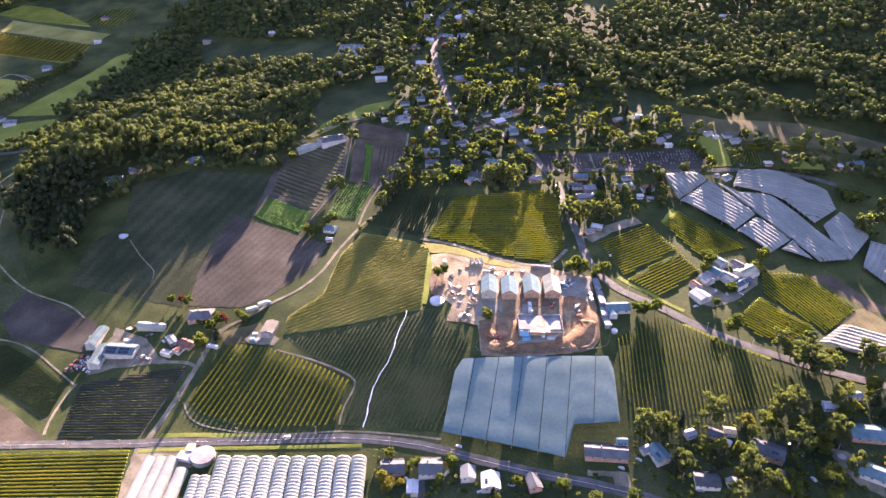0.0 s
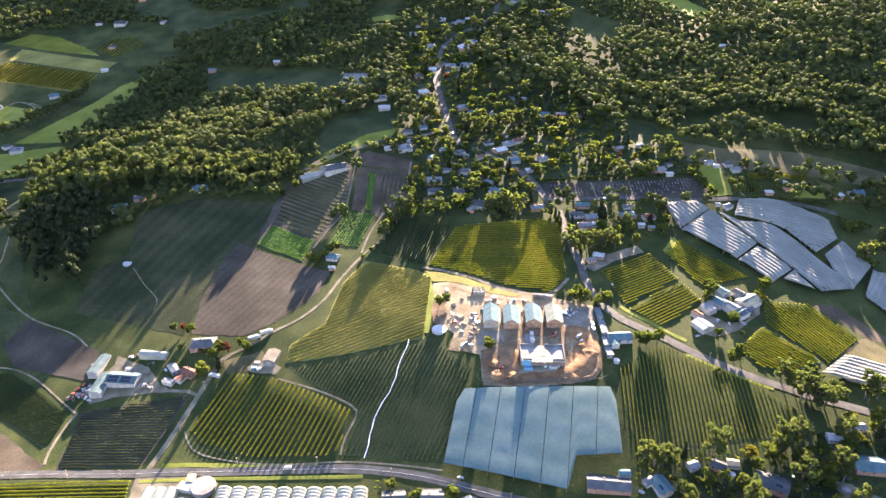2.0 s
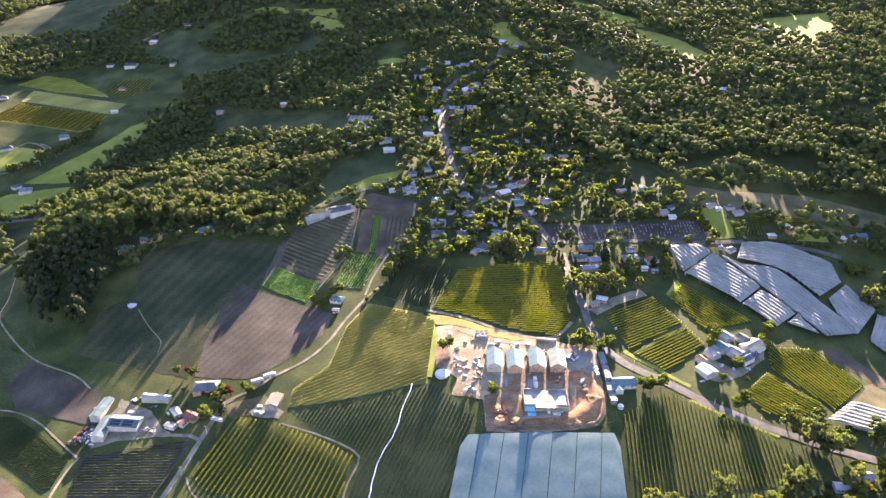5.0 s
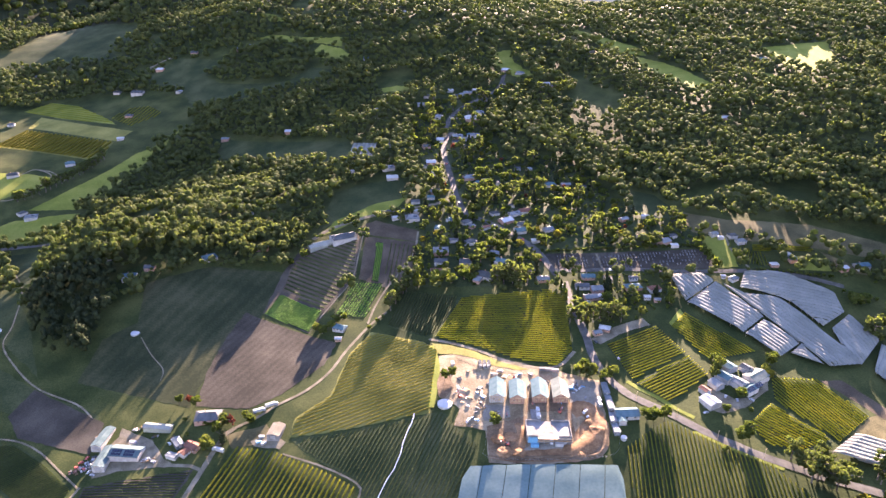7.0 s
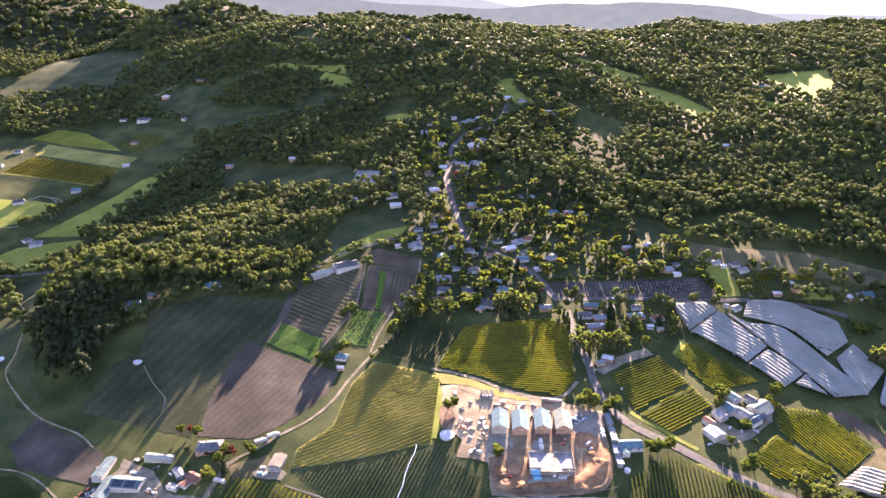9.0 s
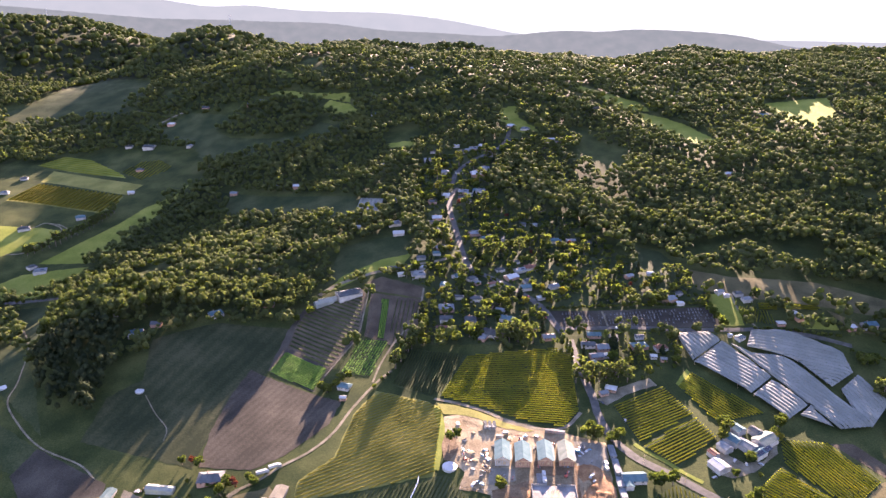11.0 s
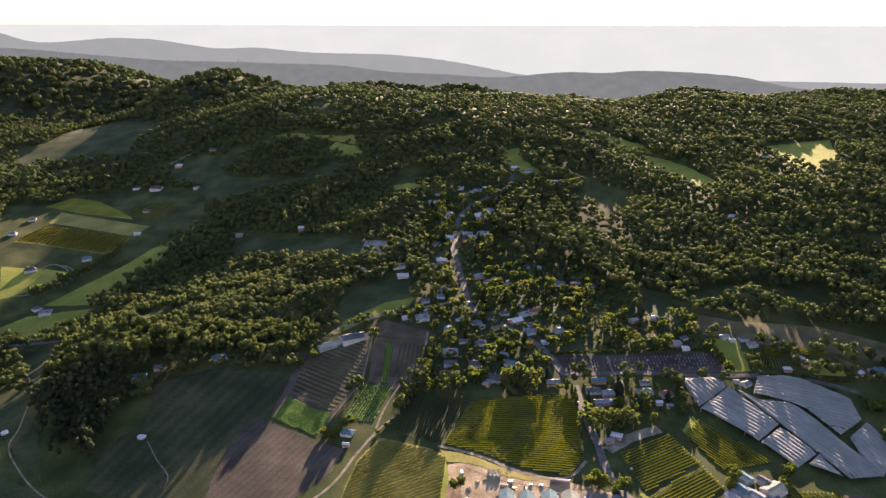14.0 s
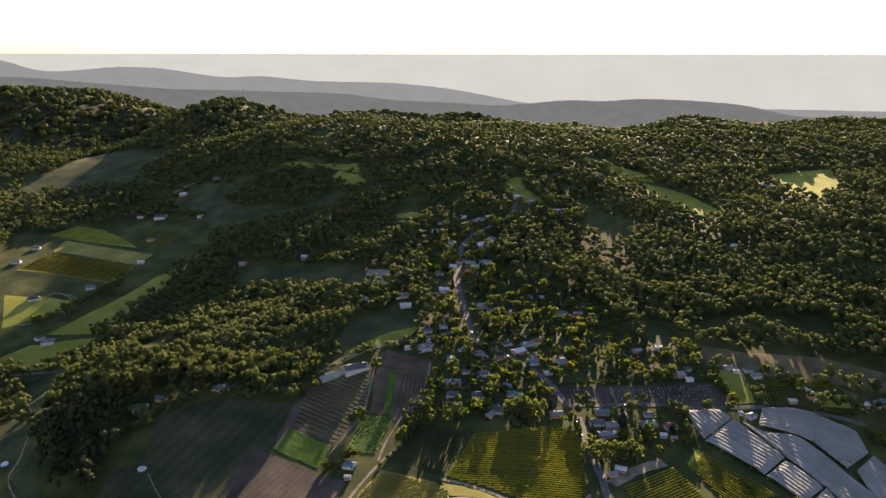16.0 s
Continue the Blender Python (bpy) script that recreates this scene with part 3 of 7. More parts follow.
vineyard([(-320.5, 367), (-218.1, 367.6), (-211.8, 319.5), (-294.6, 319.4)], [(-302.9, 364.3), (-223.4, 365.7)], 3.2, "yellowing rows of leafy vines beside the road", high=1.6)
vineyard([(-282.8, 432.8), (-200.4, 446.5), (-216.2, 379.5), (-277.8, 378)], [(-275.9, 384.8), (-217.6, 383.6)], 2.6, "dark low rows of berry plants on bare soil", VINEDARK, SOIL, 0.8, 0.8, "berry_row")
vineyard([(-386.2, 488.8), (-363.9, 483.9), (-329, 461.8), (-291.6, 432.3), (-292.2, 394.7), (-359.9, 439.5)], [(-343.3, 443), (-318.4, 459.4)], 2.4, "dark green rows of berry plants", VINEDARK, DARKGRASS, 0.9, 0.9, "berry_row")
plot("field", [(-352.9, 426.5), (-287.2, 380.5), (-292.4, 375.9), (-325.8, 376.7)], REDSOIL, "bare reddish brown field in furrows")
plot("field", [(-391.9, 520), (-382.8, 550.9), (-296.8, 502.6), (-293.4, 467.5), (-368.1, 492.3)], SOIL, "bare grey tilled field", lift=0.3)
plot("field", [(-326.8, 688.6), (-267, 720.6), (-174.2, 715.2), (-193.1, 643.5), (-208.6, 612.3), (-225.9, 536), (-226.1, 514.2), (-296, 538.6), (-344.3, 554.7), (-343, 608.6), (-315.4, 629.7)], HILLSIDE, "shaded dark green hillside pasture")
plot("field", [(-210, 647.9), (-109.3, 593.2), (-115.5, 562.1), (-147.5, 524.9), (-174, 509.6), (-221.1, 516), (-224.5, 562.9), (-219.6, 612.4)], FURROW, "bare brown tilled field on the slope", lift=0.16)
plot("field", [(-186.3, 712.4), (-173.3, 759.8), (-107.9, 789.5), (-104.1, 708.4), (-132.3, 633), (-138.8, 612.1), (-192.8, 646.9)], SOIL, "striped market garden beds on brown soil", lift=0.14)
plot("field", [(-102.1, 779.4), (-39.3, 758.5), (-40.3, 715.4), (-54.1, 692), (-69.4, 679.5), (-100.4, 698.2)], REDSOIL, "brown market garden plot with few crops", lift=0.14)
plot("field", [(-112.5, 799.7), (-93.4, 812.7), (-40.6, 784.4), (-41.4, 760.9), (-100.5, 782.7)], REDSOIL, "bare brown garden plot", lift=0.14)
plot("field", [(-105, 695.8), (-73.7, 687.9), (-86.4, 629.9), (-116.9, 636.9)], SOIL, "green vegetable plot on dark soil", lift=0.14)
plot("field", [(-183.8, 480.1), (-152.7, 490), (-139.1, 469.1), (-175.5, 465.5)], DRYGRASS, "worn grass yard beside the lane")
vineyard([(-12.9, 596.3), (8.8, 649.4), (99.7, 657.3), (113.9, 644), (109.5, 554.8), (93.1, 531.5), (55, 542.4), (23.4, 563.5), (-16.9, 585.4)], [(60.6, 551.7), (102.3, 546)], 3.2, "yellow-green rows of vines with long tree shadows")
# vines here take the dark berry leaves, so their shade is in the colour
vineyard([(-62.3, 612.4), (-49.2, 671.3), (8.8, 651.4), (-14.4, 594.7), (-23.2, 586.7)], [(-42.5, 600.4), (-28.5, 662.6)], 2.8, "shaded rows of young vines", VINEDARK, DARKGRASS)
vineyard([(-25.6, 579.6), (-11.3, 565.5), (-16.3, 481.5), (-29.1, 481.1), (-84.1, 474.5), (-129.6, 472.8), (-129.5, 493.7), (-103.1, 517.9), (-94.9, 572.3), (-77.1, 605.8)], [(-106.5, 500.4), (-21.5, 532.6)], 4.0, "sunlit sloping field of low vine rows", GOLDVINE, floor=DRYFLOOR, wide=1.3, high=0.9)
# shade of this slope is in the dark row and grass colours
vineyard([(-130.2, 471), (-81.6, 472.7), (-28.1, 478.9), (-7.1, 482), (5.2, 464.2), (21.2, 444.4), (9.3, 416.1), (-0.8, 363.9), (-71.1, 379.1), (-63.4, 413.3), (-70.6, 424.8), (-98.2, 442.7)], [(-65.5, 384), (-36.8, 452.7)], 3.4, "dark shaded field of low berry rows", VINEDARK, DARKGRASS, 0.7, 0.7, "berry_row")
vineyard([(-172.4, 467.7), (-137.1, 458.4), (-97.4, 436.9), (-69.9, 418.4), (-74.5, 384.2), (-81.1, 377.9), (-138.9, 382), (-179.2, 397), (-191.2, 409.6)], [(-181.5, 402.3), (-161.3, 464.1)], 4.4, "long yellowing hedgerows of berry canes", wide=1.4, high=2.0)
vineyard([(130.6, 437.9), (168.8, 466.5), (235.3, 423), (258.8, 383.1), (220.4, 373.9), (131.8, 364.8), (129, 406.6)], [(159.1, 367.5), (168.8, 460.6)], 3.0, "dark green rows of vines crossed by long shadows")
vineyard([(138.7, 563.9), (190.8, 594.5), (208.8, 554.2), (151.4, 513.4)], [(147.2, 521.3), (203.8, 554.1)], 3.1, "rows of yellow-green vines beside the road")
vineyard([(152.7, 510.4), (209.7, 550), (219.6, 524.9), (176.7, 484.4)], [(157.6, 502.1), (211.9, 537.6)], 3.1, "rows of yellow-green vines beside the road")
vineyard([(223.4, 615.4), (271, 556.3), (225.2, 541.3), (204.4, 594.3)], [(219.3, 594.9), (257, 547.4)], 3.1, "rows of yellow-green vines below the nets")
plot("field", [(204.2, 597.9), (220, 619.1), (226.1, 588.7), (207.3, 588.9)], MEADOW, "patch of bright mown grass")
vineyard([(271.4, 524.4), (310.9, 524.8), (334.6, 479.6), (296.4, 447.2), (262.7, 493.4)], [(300.8, 452.1), (271.6, 518.2)], 3.1, "rows of yellow-green vines behind the winery")
vineyard([(231, 465.2), (257.8, 490.2), (291.7, 449.5), (263.7, 436.8), (239.5, 441)], [(285.7, 447.9), (249.8, 483.3)], 3.1, "rows of yellow-green vines behind the winery")
plot("field", [(313.9, 523.6), (333.7, 526), (367.8, 476.6), (345.8, 479.6)], REDSOIL, "brown terraced strip with young vines", lift=0.12)
plot("field", [(308.7, 469.8), (343.5, 484.3), (357.5, 457.6), (351.6, 446.7), (312.3, 457.7)], DRYGRASS, "rough dry grass slope")
plot("field", [(271.9, 741.2), (300.6, 738.8), (296.4, 684.3), (272.9, 683)], MEADOW, "bright mown lawn among the farmhouses")
vineyard([(306.9, 717), (317, 714.8), (320.8, 688), (296.4, 684.3)], [(298.7, 686.1), (312.2, 714.8)], 3.0, "small plot of young fruit trees")
vineyard([(317.9, 708.8), (328.1, 708.8), (331.3, 684.7), (315.5, 684.3)], [(319, 686.2), (321.4, 706.8)], 3.0, "small plot of young fruit trees")
vineyard([(320.9, 722.9), (384.7, 719.1), (387.8, 711.8), (318.3, 709.8)], [(320.6, 716.7), (382.7, 714.2)], 3.0, "narrow strip of vines above the houses")
plot("field", [(363.6, 703.6), (392.4, 701.2), (392, 682.1), (357.7, 680.9)], MEADOW, "bright lawn beside a house")
plot("field", [(391.7, 714), (407.9, 702.7), (429.8, 679.3), (404.3, 680.8)], DRYGRASS, "dry grass bank")
plot("field", [(262.4, 803.3), (312, 774.6), (402.2, 761.9), (486.5, 728.5), (472.3, 700.3), (418.2, 712.7), (321.8, 729.2), (267.4, 751.3)], DRYGRASS, "dull dry hillside pasture below the wood")
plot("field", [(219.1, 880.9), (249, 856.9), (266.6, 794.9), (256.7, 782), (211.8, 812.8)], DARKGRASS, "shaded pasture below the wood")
plot("cemetery_ground", [(100.6, 725.3), (275.7, 716.5), (270.1, 681.3), (151.1, 688.9), (107.5, 694.1)], SOIL, "dusty cemetery ground with rows of graves", "cemetery")
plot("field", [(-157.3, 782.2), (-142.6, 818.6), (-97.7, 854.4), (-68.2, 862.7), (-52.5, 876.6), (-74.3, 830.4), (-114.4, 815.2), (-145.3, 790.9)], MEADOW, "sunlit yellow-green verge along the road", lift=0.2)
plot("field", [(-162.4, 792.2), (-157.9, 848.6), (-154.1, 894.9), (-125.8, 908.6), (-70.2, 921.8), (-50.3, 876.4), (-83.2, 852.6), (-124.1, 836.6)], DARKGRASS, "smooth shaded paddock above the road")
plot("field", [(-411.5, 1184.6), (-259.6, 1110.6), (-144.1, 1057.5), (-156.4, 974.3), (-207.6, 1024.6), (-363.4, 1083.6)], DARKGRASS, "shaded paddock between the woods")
plot("field", [(-189.4, 712.4), (-176.6, 743.4), (-162, 770.7), (-111.1, 787.4), (-158.1, 748.3)], GRASS, "grass headland")
G1 = plot("field", [(-181.8, 677.1), (-131.9, 647.6), (-139.1, 613.9), (-191.4, 646)], DARKGRASS, "bright green vegetable beds", lift=0.2)
rows_on(G1, [(-181.8, 677.1), (-131.9, 647.6), (-139.1, 613.9), (-191.4, 646)], [(-186.8, 651.4), (-140.4, 621.1)], 1.9, 1.1, 0.55, GREENS, "crop_row")
G2 = plot("field", [(-105, 695.8), (-73.7, 687.9), (-86.4, 629.9), (-116.9, 636.9)], DARKGRASS, "green vegetable plot", lift=0.2)
rows_on(G2, [(-105, 695.8), (-73.7, 687.9), (-86.4, 629.9), (-116.9, 636.9)], [(-109.9, 636), (-93.4, 690.6)], 3.0, 2.0, 0.7, GREENS, "crop_row", miss=0.3)
G3 = plot("field", [(-178.9, 722.6), (-169.5, 757.4), (-109.9, 777.9), (-106.6, 708.7), (-130.4, 649.3), (-180.2, 683.6)], REDSOIL, "terraced garden beds", lift=0.17)
rows_on(G3, [(-178.9, 722.6), (-169.5, 757.4), (-109.9, 777.9), (-106.6, 708.7), (-130.4, 649.3), (-180.2, 683.6)], [(-159.1, 753.8), (-103.1, 721.3)], 6.0, 2.6, 0.3, GRASS, "crop_row")
G4 = plot("field", [(-87.5, 766.3), (-79.3, 763.1), (-78.8, 690.6), (-86.4, 693.6)], DARKGRASS, "narrow green crop strip", lift=0.2)
rows_on(G4, [(-87.5, 766.3), (-79.3, 763.1), (-78.8, 690.6), (-86.4, 693.6)], [(-82.7, 693.1), (-83.3, 763.5)], 1.8, 1.2, 0.6, GREENS, "crop_row")
G5 = plot("field", [(-72.2, 764.5), (-42.3, 754.3), (-51.1, 691.6), (-68.6, 684.3), (-72.3, 691.6)], REDSOIL, "thin garden beds", lift=0.18)
rows_on(G5, [(-72.2, 764.5), (-42.3, 754.3), (-51.1, 691.6), (-68.6, 684.3), (-72.3, 691.6)], [(-66.4, 693.8), (-63.3, 758.9)], 5.0, 1.2, 0.5, VINEDARK, "crop_row", miss=0.25)
# left valley
vineyard([(-819.8, 1351.8), (-787.8, 1398.6), (-724.3, 1372.4), (-638.3, 1302.1), (-610.5, 1273.6), (-728.6, 1311.8)], [(-802.9, 1351.1), (-656.2, 1294.2)], 8.0, "sunlit valley vineyard", floor=MEADOW, wide=1.6, high=1.4)
plot("field", [(-767.6, 1267.3), (-770.5, 1320.1), (-565.7, 1239.6), (-580.9, 1201.8), (-720.8, 1253)], DRYFLOOR, "golden sunlit valley field")
vineyard([(-783.7, 1182.4), (-762.6, 1253.9), (-584.2, 1197.8), (-583.4, 1160.7), (-602.1, 1137.6), (-740.4, 1174.6)], [(-759.5, 1173.9), (-741.6, 1243.3)], 9.0, "orchard of round fruit trees in rows", GOLD, DRYFLOOR, 4.2, 3.8, "orchard_row")
vineyard([(-632.7, 1301.3), (-611.9, 1343.3), (-574.4, 1346), (-531.9, 1303.2), (-578.8, 1259.7)], [(-613.7, 1281.3), (-600, 1341.1)], 8.0, "distant valley vineyard", floor=GRASS, wide=1.6)
plot("field", [(-789.2, 1158.2), (-733.1, 1161.1), (-611.9, 1127.9), (-621.8, 1108.7), (-680.4, 1096.7), (-756.2, 1101.1)], GRASS, "valley pasture beside the barns")
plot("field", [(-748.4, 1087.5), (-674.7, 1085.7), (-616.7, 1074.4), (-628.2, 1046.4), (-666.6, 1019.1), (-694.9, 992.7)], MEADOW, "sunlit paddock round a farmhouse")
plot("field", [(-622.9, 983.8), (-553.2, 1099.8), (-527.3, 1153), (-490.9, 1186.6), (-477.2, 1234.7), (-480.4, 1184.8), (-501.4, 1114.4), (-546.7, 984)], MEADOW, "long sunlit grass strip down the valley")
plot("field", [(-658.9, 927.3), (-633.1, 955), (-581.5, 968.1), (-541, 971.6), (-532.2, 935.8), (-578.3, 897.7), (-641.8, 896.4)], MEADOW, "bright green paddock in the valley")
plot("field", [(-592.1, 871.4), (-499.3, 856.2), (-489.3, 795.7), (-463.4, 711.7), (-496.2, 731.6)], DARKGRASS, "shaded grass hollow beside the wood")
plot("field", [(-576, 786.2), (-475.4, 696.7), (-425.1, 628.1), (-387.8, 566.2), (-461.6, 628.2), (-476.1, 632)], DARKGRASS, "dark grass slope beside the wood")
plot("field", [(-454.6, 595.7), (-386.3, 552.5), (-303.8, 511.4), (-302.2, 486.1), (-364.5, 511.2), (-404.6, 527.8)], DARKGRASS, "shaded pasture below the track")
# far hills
# clearings get the sunlit grass colour, grazing land the shaded one
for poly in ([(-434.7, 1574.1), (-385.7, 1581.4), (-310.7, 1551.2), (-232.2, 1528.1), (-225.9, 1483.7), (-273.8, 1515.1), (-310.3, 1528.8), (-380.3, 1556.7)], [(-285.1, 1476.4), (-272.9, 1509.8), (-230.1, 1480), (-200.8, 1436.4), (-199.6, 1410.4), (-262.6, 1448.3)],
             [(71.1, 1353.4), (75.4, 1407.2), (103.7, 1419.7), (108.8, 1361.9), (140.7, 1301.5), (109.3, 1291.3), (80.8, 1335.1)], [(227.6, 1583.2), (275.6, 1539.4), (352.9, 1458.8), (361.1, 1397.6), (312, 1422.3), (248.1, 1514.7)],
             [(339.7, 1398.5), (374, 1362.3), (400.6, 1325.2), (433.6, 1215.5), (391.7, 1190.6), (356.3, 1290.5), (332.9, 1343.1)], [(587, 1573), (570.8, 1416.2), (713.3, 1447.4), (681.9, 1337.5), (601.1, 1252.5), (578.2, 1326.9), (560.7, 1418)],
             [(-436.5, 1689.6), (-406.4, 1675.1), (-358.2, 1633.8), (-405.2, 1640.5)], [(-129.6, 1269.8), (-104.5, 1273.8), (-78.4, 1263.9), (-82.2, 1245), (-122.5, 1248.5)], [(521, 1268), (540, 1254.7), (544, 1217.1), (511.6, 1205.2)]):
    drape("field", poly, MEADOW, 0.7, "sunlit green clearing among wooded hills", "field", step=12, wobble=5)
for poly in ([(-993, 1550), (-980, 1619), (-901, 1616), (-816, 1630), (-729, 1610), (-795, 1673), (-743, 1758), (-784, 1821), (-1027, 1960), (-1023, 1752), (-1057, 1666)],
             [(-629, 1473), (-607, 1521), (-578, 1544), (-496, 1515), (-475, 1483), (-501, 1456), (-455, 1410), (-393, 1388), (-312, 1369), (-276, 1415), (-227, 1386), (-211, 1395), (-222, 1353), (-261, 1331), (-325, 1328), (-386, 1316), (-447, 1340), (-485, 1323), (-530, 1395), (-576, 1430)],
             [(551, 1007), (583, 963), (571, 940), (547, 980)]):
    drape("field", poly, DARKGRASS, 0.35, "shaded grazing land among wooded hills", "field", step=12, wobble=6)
VALLEY = [(-895, 1377), (-802, 1349), (-687, 1418), (-526, 1381), (-481, 1311), (-472, 1219), (-500, 1185), (-512, 1112), (-555, 1020), (-546, 948), (-577, 895), (-640, 895), (-800, 1050)]
THIN.append([(-360, 961), (-206, 928), (-159, 880), (-169, 809), (-267, 812)])

# ---- houses, sheds, vehicles ----
HOMES = []     # places kept free of trees: x, y, radius
hrng = random.Random(9)


def gable(bm, w, d, eave, ridge, over=0.5, thick=0.14, hip=0.0, z0=0.0):
    """Two roof slopes with thickness, ridge along y; hip pulls the ridge ends in."""
    x, y = w / 2 + over, d / 2 + over
    drop = (ridge - eave) * over / (w / 2)
    for z in (0, -thick):
        vs = [bm.verts.new(p) for p in ((-x, -y, eave - drop + z), (x, -y, eave - drop + z), (x, y, eave - drop + z), (-x, y, eave - drop + z), (0, -y + hip * y, ridge + z), (0, y - hip * y, ridge + z))]
        fs = [(0, 4, 5, 3), (1, 2, 5, 4)] + ([(0, 1, 4), (2, 3, 5)] if hip else [])
        for f in fs:
            bm.faces.new([vs[i] for i in (f if z == 0 else f[::-1])])
        if z == 0:
            top = vs
    for a, b in ((0, 1), (1, 2), (2, 3), (3, 0)):
        if not hip and (a, b) in ((0, 1), (2, 3)):
            continue
        bm.faces.new((top[a], vs[a], vs[b], top[b]))
    if not hip:
        for a, r in ((0, 4), (1, 4), (2, 5), (3, 5)):
            bm.faces.new((top[a], top[r], vs[r], vs[a]))
    return bm


def walls(bm, w, d, eave, ridge, hip):
    """Wall shell down into the ground, with gable ends where the roof is not hipped."""
    b = -5.0
    x, y, z = w / 2, d / 2, eave - 0.1
    lo = [bm.verts.new(p) for p in ((-x, -y, b), (x, -y, b), (x, y, b), (-x, y, b))]
    hi = [bm.verts.new(p) for p in ((-x, -y, z), (x, -y, z), (x, y, z), (-x, y, z))]
    for i in range(4):
        bm.faces.new((lo[i], lo[(i + 1) % 4], hi[(i + 1) % 4], hi[i]))
    if not hip:
        for a, c, s in ((0, 1, -1), (2, 3, 1)):
            t = bm.verts.new((0, s * y, ridge - 0.16))
            bm.faces.new((hi[a], hi[c], t))
    return bm


def window(parent, x, y, z, w, h, side):
    """A framed pane standing 4 cm proud of a wall; side: 0 front (-y), 1 right (+x), 3 left (-x)."""
    def put(x0, x1, z0, z1, a, b):
        if side == 0:
            return (x + x0, x + x1, y - b, y - a, z + z0, z + z1)
        k = 1 if side == 1 else -1
        lo, hi = sorted((x + k * a, x + k * b))
        return (lo, hi, y + x0, y + x1, z + z0, z + z1)
    bm = bmesh.new()
    t = 0.08
    for q in ((-w / 2, w / 2, 0, t), (-w / 2, w / 2, h - t, h), (-w / 2, -w / 2 + t, t, h - t), (w / 2 - t, w / 2, t, h - t)):
        box(bm, *put(*q, 0.004, 0.07))
    win = part("window", bm, WHITEWALL, parent)
    boxed("pane", put(-w / 2 + t, w / 2 - t, t, h - t, 0.004, 0.03), GLASS, win)


def footing(x, y, w, d, rz):
    c, s = math.cos(radians(rz)) / 2, math.sin(radians(rz)) / 2
    q = [land1(x + a * w * c - b * d * s, y + a * w * s + b * d * c) for a in (-1, 1) for b in (-1, 1)]
    return 0.35 * min(q) + 0.65 * max(q)


def house(x, y, w, rz, roof, wall=None, d=None, eave=2.7, pitch=0.42, hip=0.0, label="", name="house", detail=True, chimney=False, solar=False, group="village houses", category="house", verandah=False):
    d = d or w * 0.75
    if d < w:          # the ridge runs along the longer side
        w, d, rz = d, w, rz + 90
    HOMES.append((x, y, max(w, d) * 0.62))
    z = footing(x, y, w, d, rz) + 0.35
    e = thing(name, x, y, rz, label, category, group, z)
    ridge = eave + pitch * w / 2
    part("wall", walls(bmesh.new(), w, d, eave, ridge, hip), wall or WHITEWALL, e)
    r = part("roof", gable(bmesh.new(), w, d, eave, ridge, hip=hip), roof, e)
    boxed("ridge_cap", (-0.16, 0.16, -(d / 2 + 0.4) * (1 - hip), (d / 2 + 0.4) * (1 - hip), ridge - 0.03, ridge + 0.07), roof, r)
    if detail:
        for k in (-0.3, 0.05, 0.32):
            for side in (1, 3):
                window(e, (w / 2 if side == 1 else -w / 2), k * d, 0.9, 1.5, 1.2, side)
        window(e, -w * 0.22, -d / 2, 0.9, 1.4, 1.2, 0)
        boxed("door", (w * 0.12, w * 0.12 + 0.95, -d / 2 - 0.05, -d / 2 - 0.004, 0, 2.05), TIMBER, e)
    if chimney:
        boxed("chimney", (w * 0.16, w * 0.16 + 0.7, d * 0.1, d * 0.1 + 0.7, ridge - 1.6, ridge + 0.8), BRICK, e, 0.03)
    if verandah:
        bm = bmesh.new()
        vs = [bm.verts.new(p) for p in ((w / 2 + 0.3, -d / 2, eave - 0.2), (w / 2 + 2.6, -d / 2, eave - 0.7), (w / 2 + 2.6, d / 2, eave - 0.7), (w / 2 + 0.3, d / 2, eave - 0.2))]
        bm.faces.new(vs)
        bmesh.ops.solidify(bm, geom=bm.faces[:], thickness=0.08)
        part("verandah_roof", bm, roof, e)
        for k in (-0.45, -0.15, 0.15, 0.45):
            boxed("post", (w / 2 + 2.35, w / 2 + 2.47, k * d - 0.06, k * d + 0.06, -1.0, eave - 0.72), TIMBER, e)
    if solar:
        sl = math.atan2(ridge - eave, w / 2)
        for i in range(4):
            p = boxed("solar_panel", (-0.85, 0.85, -0.5, 0.5, 0.05, 0.09), SOLAR, r)
            p.matrix_basis = Matrix.Translation((-w * 0.25, -d * 0.3 + i * 1.1, (eave + ridge) / 2 + 0.06)) @ Matrix.Rotation(-sl, 4, "Y")
    return e


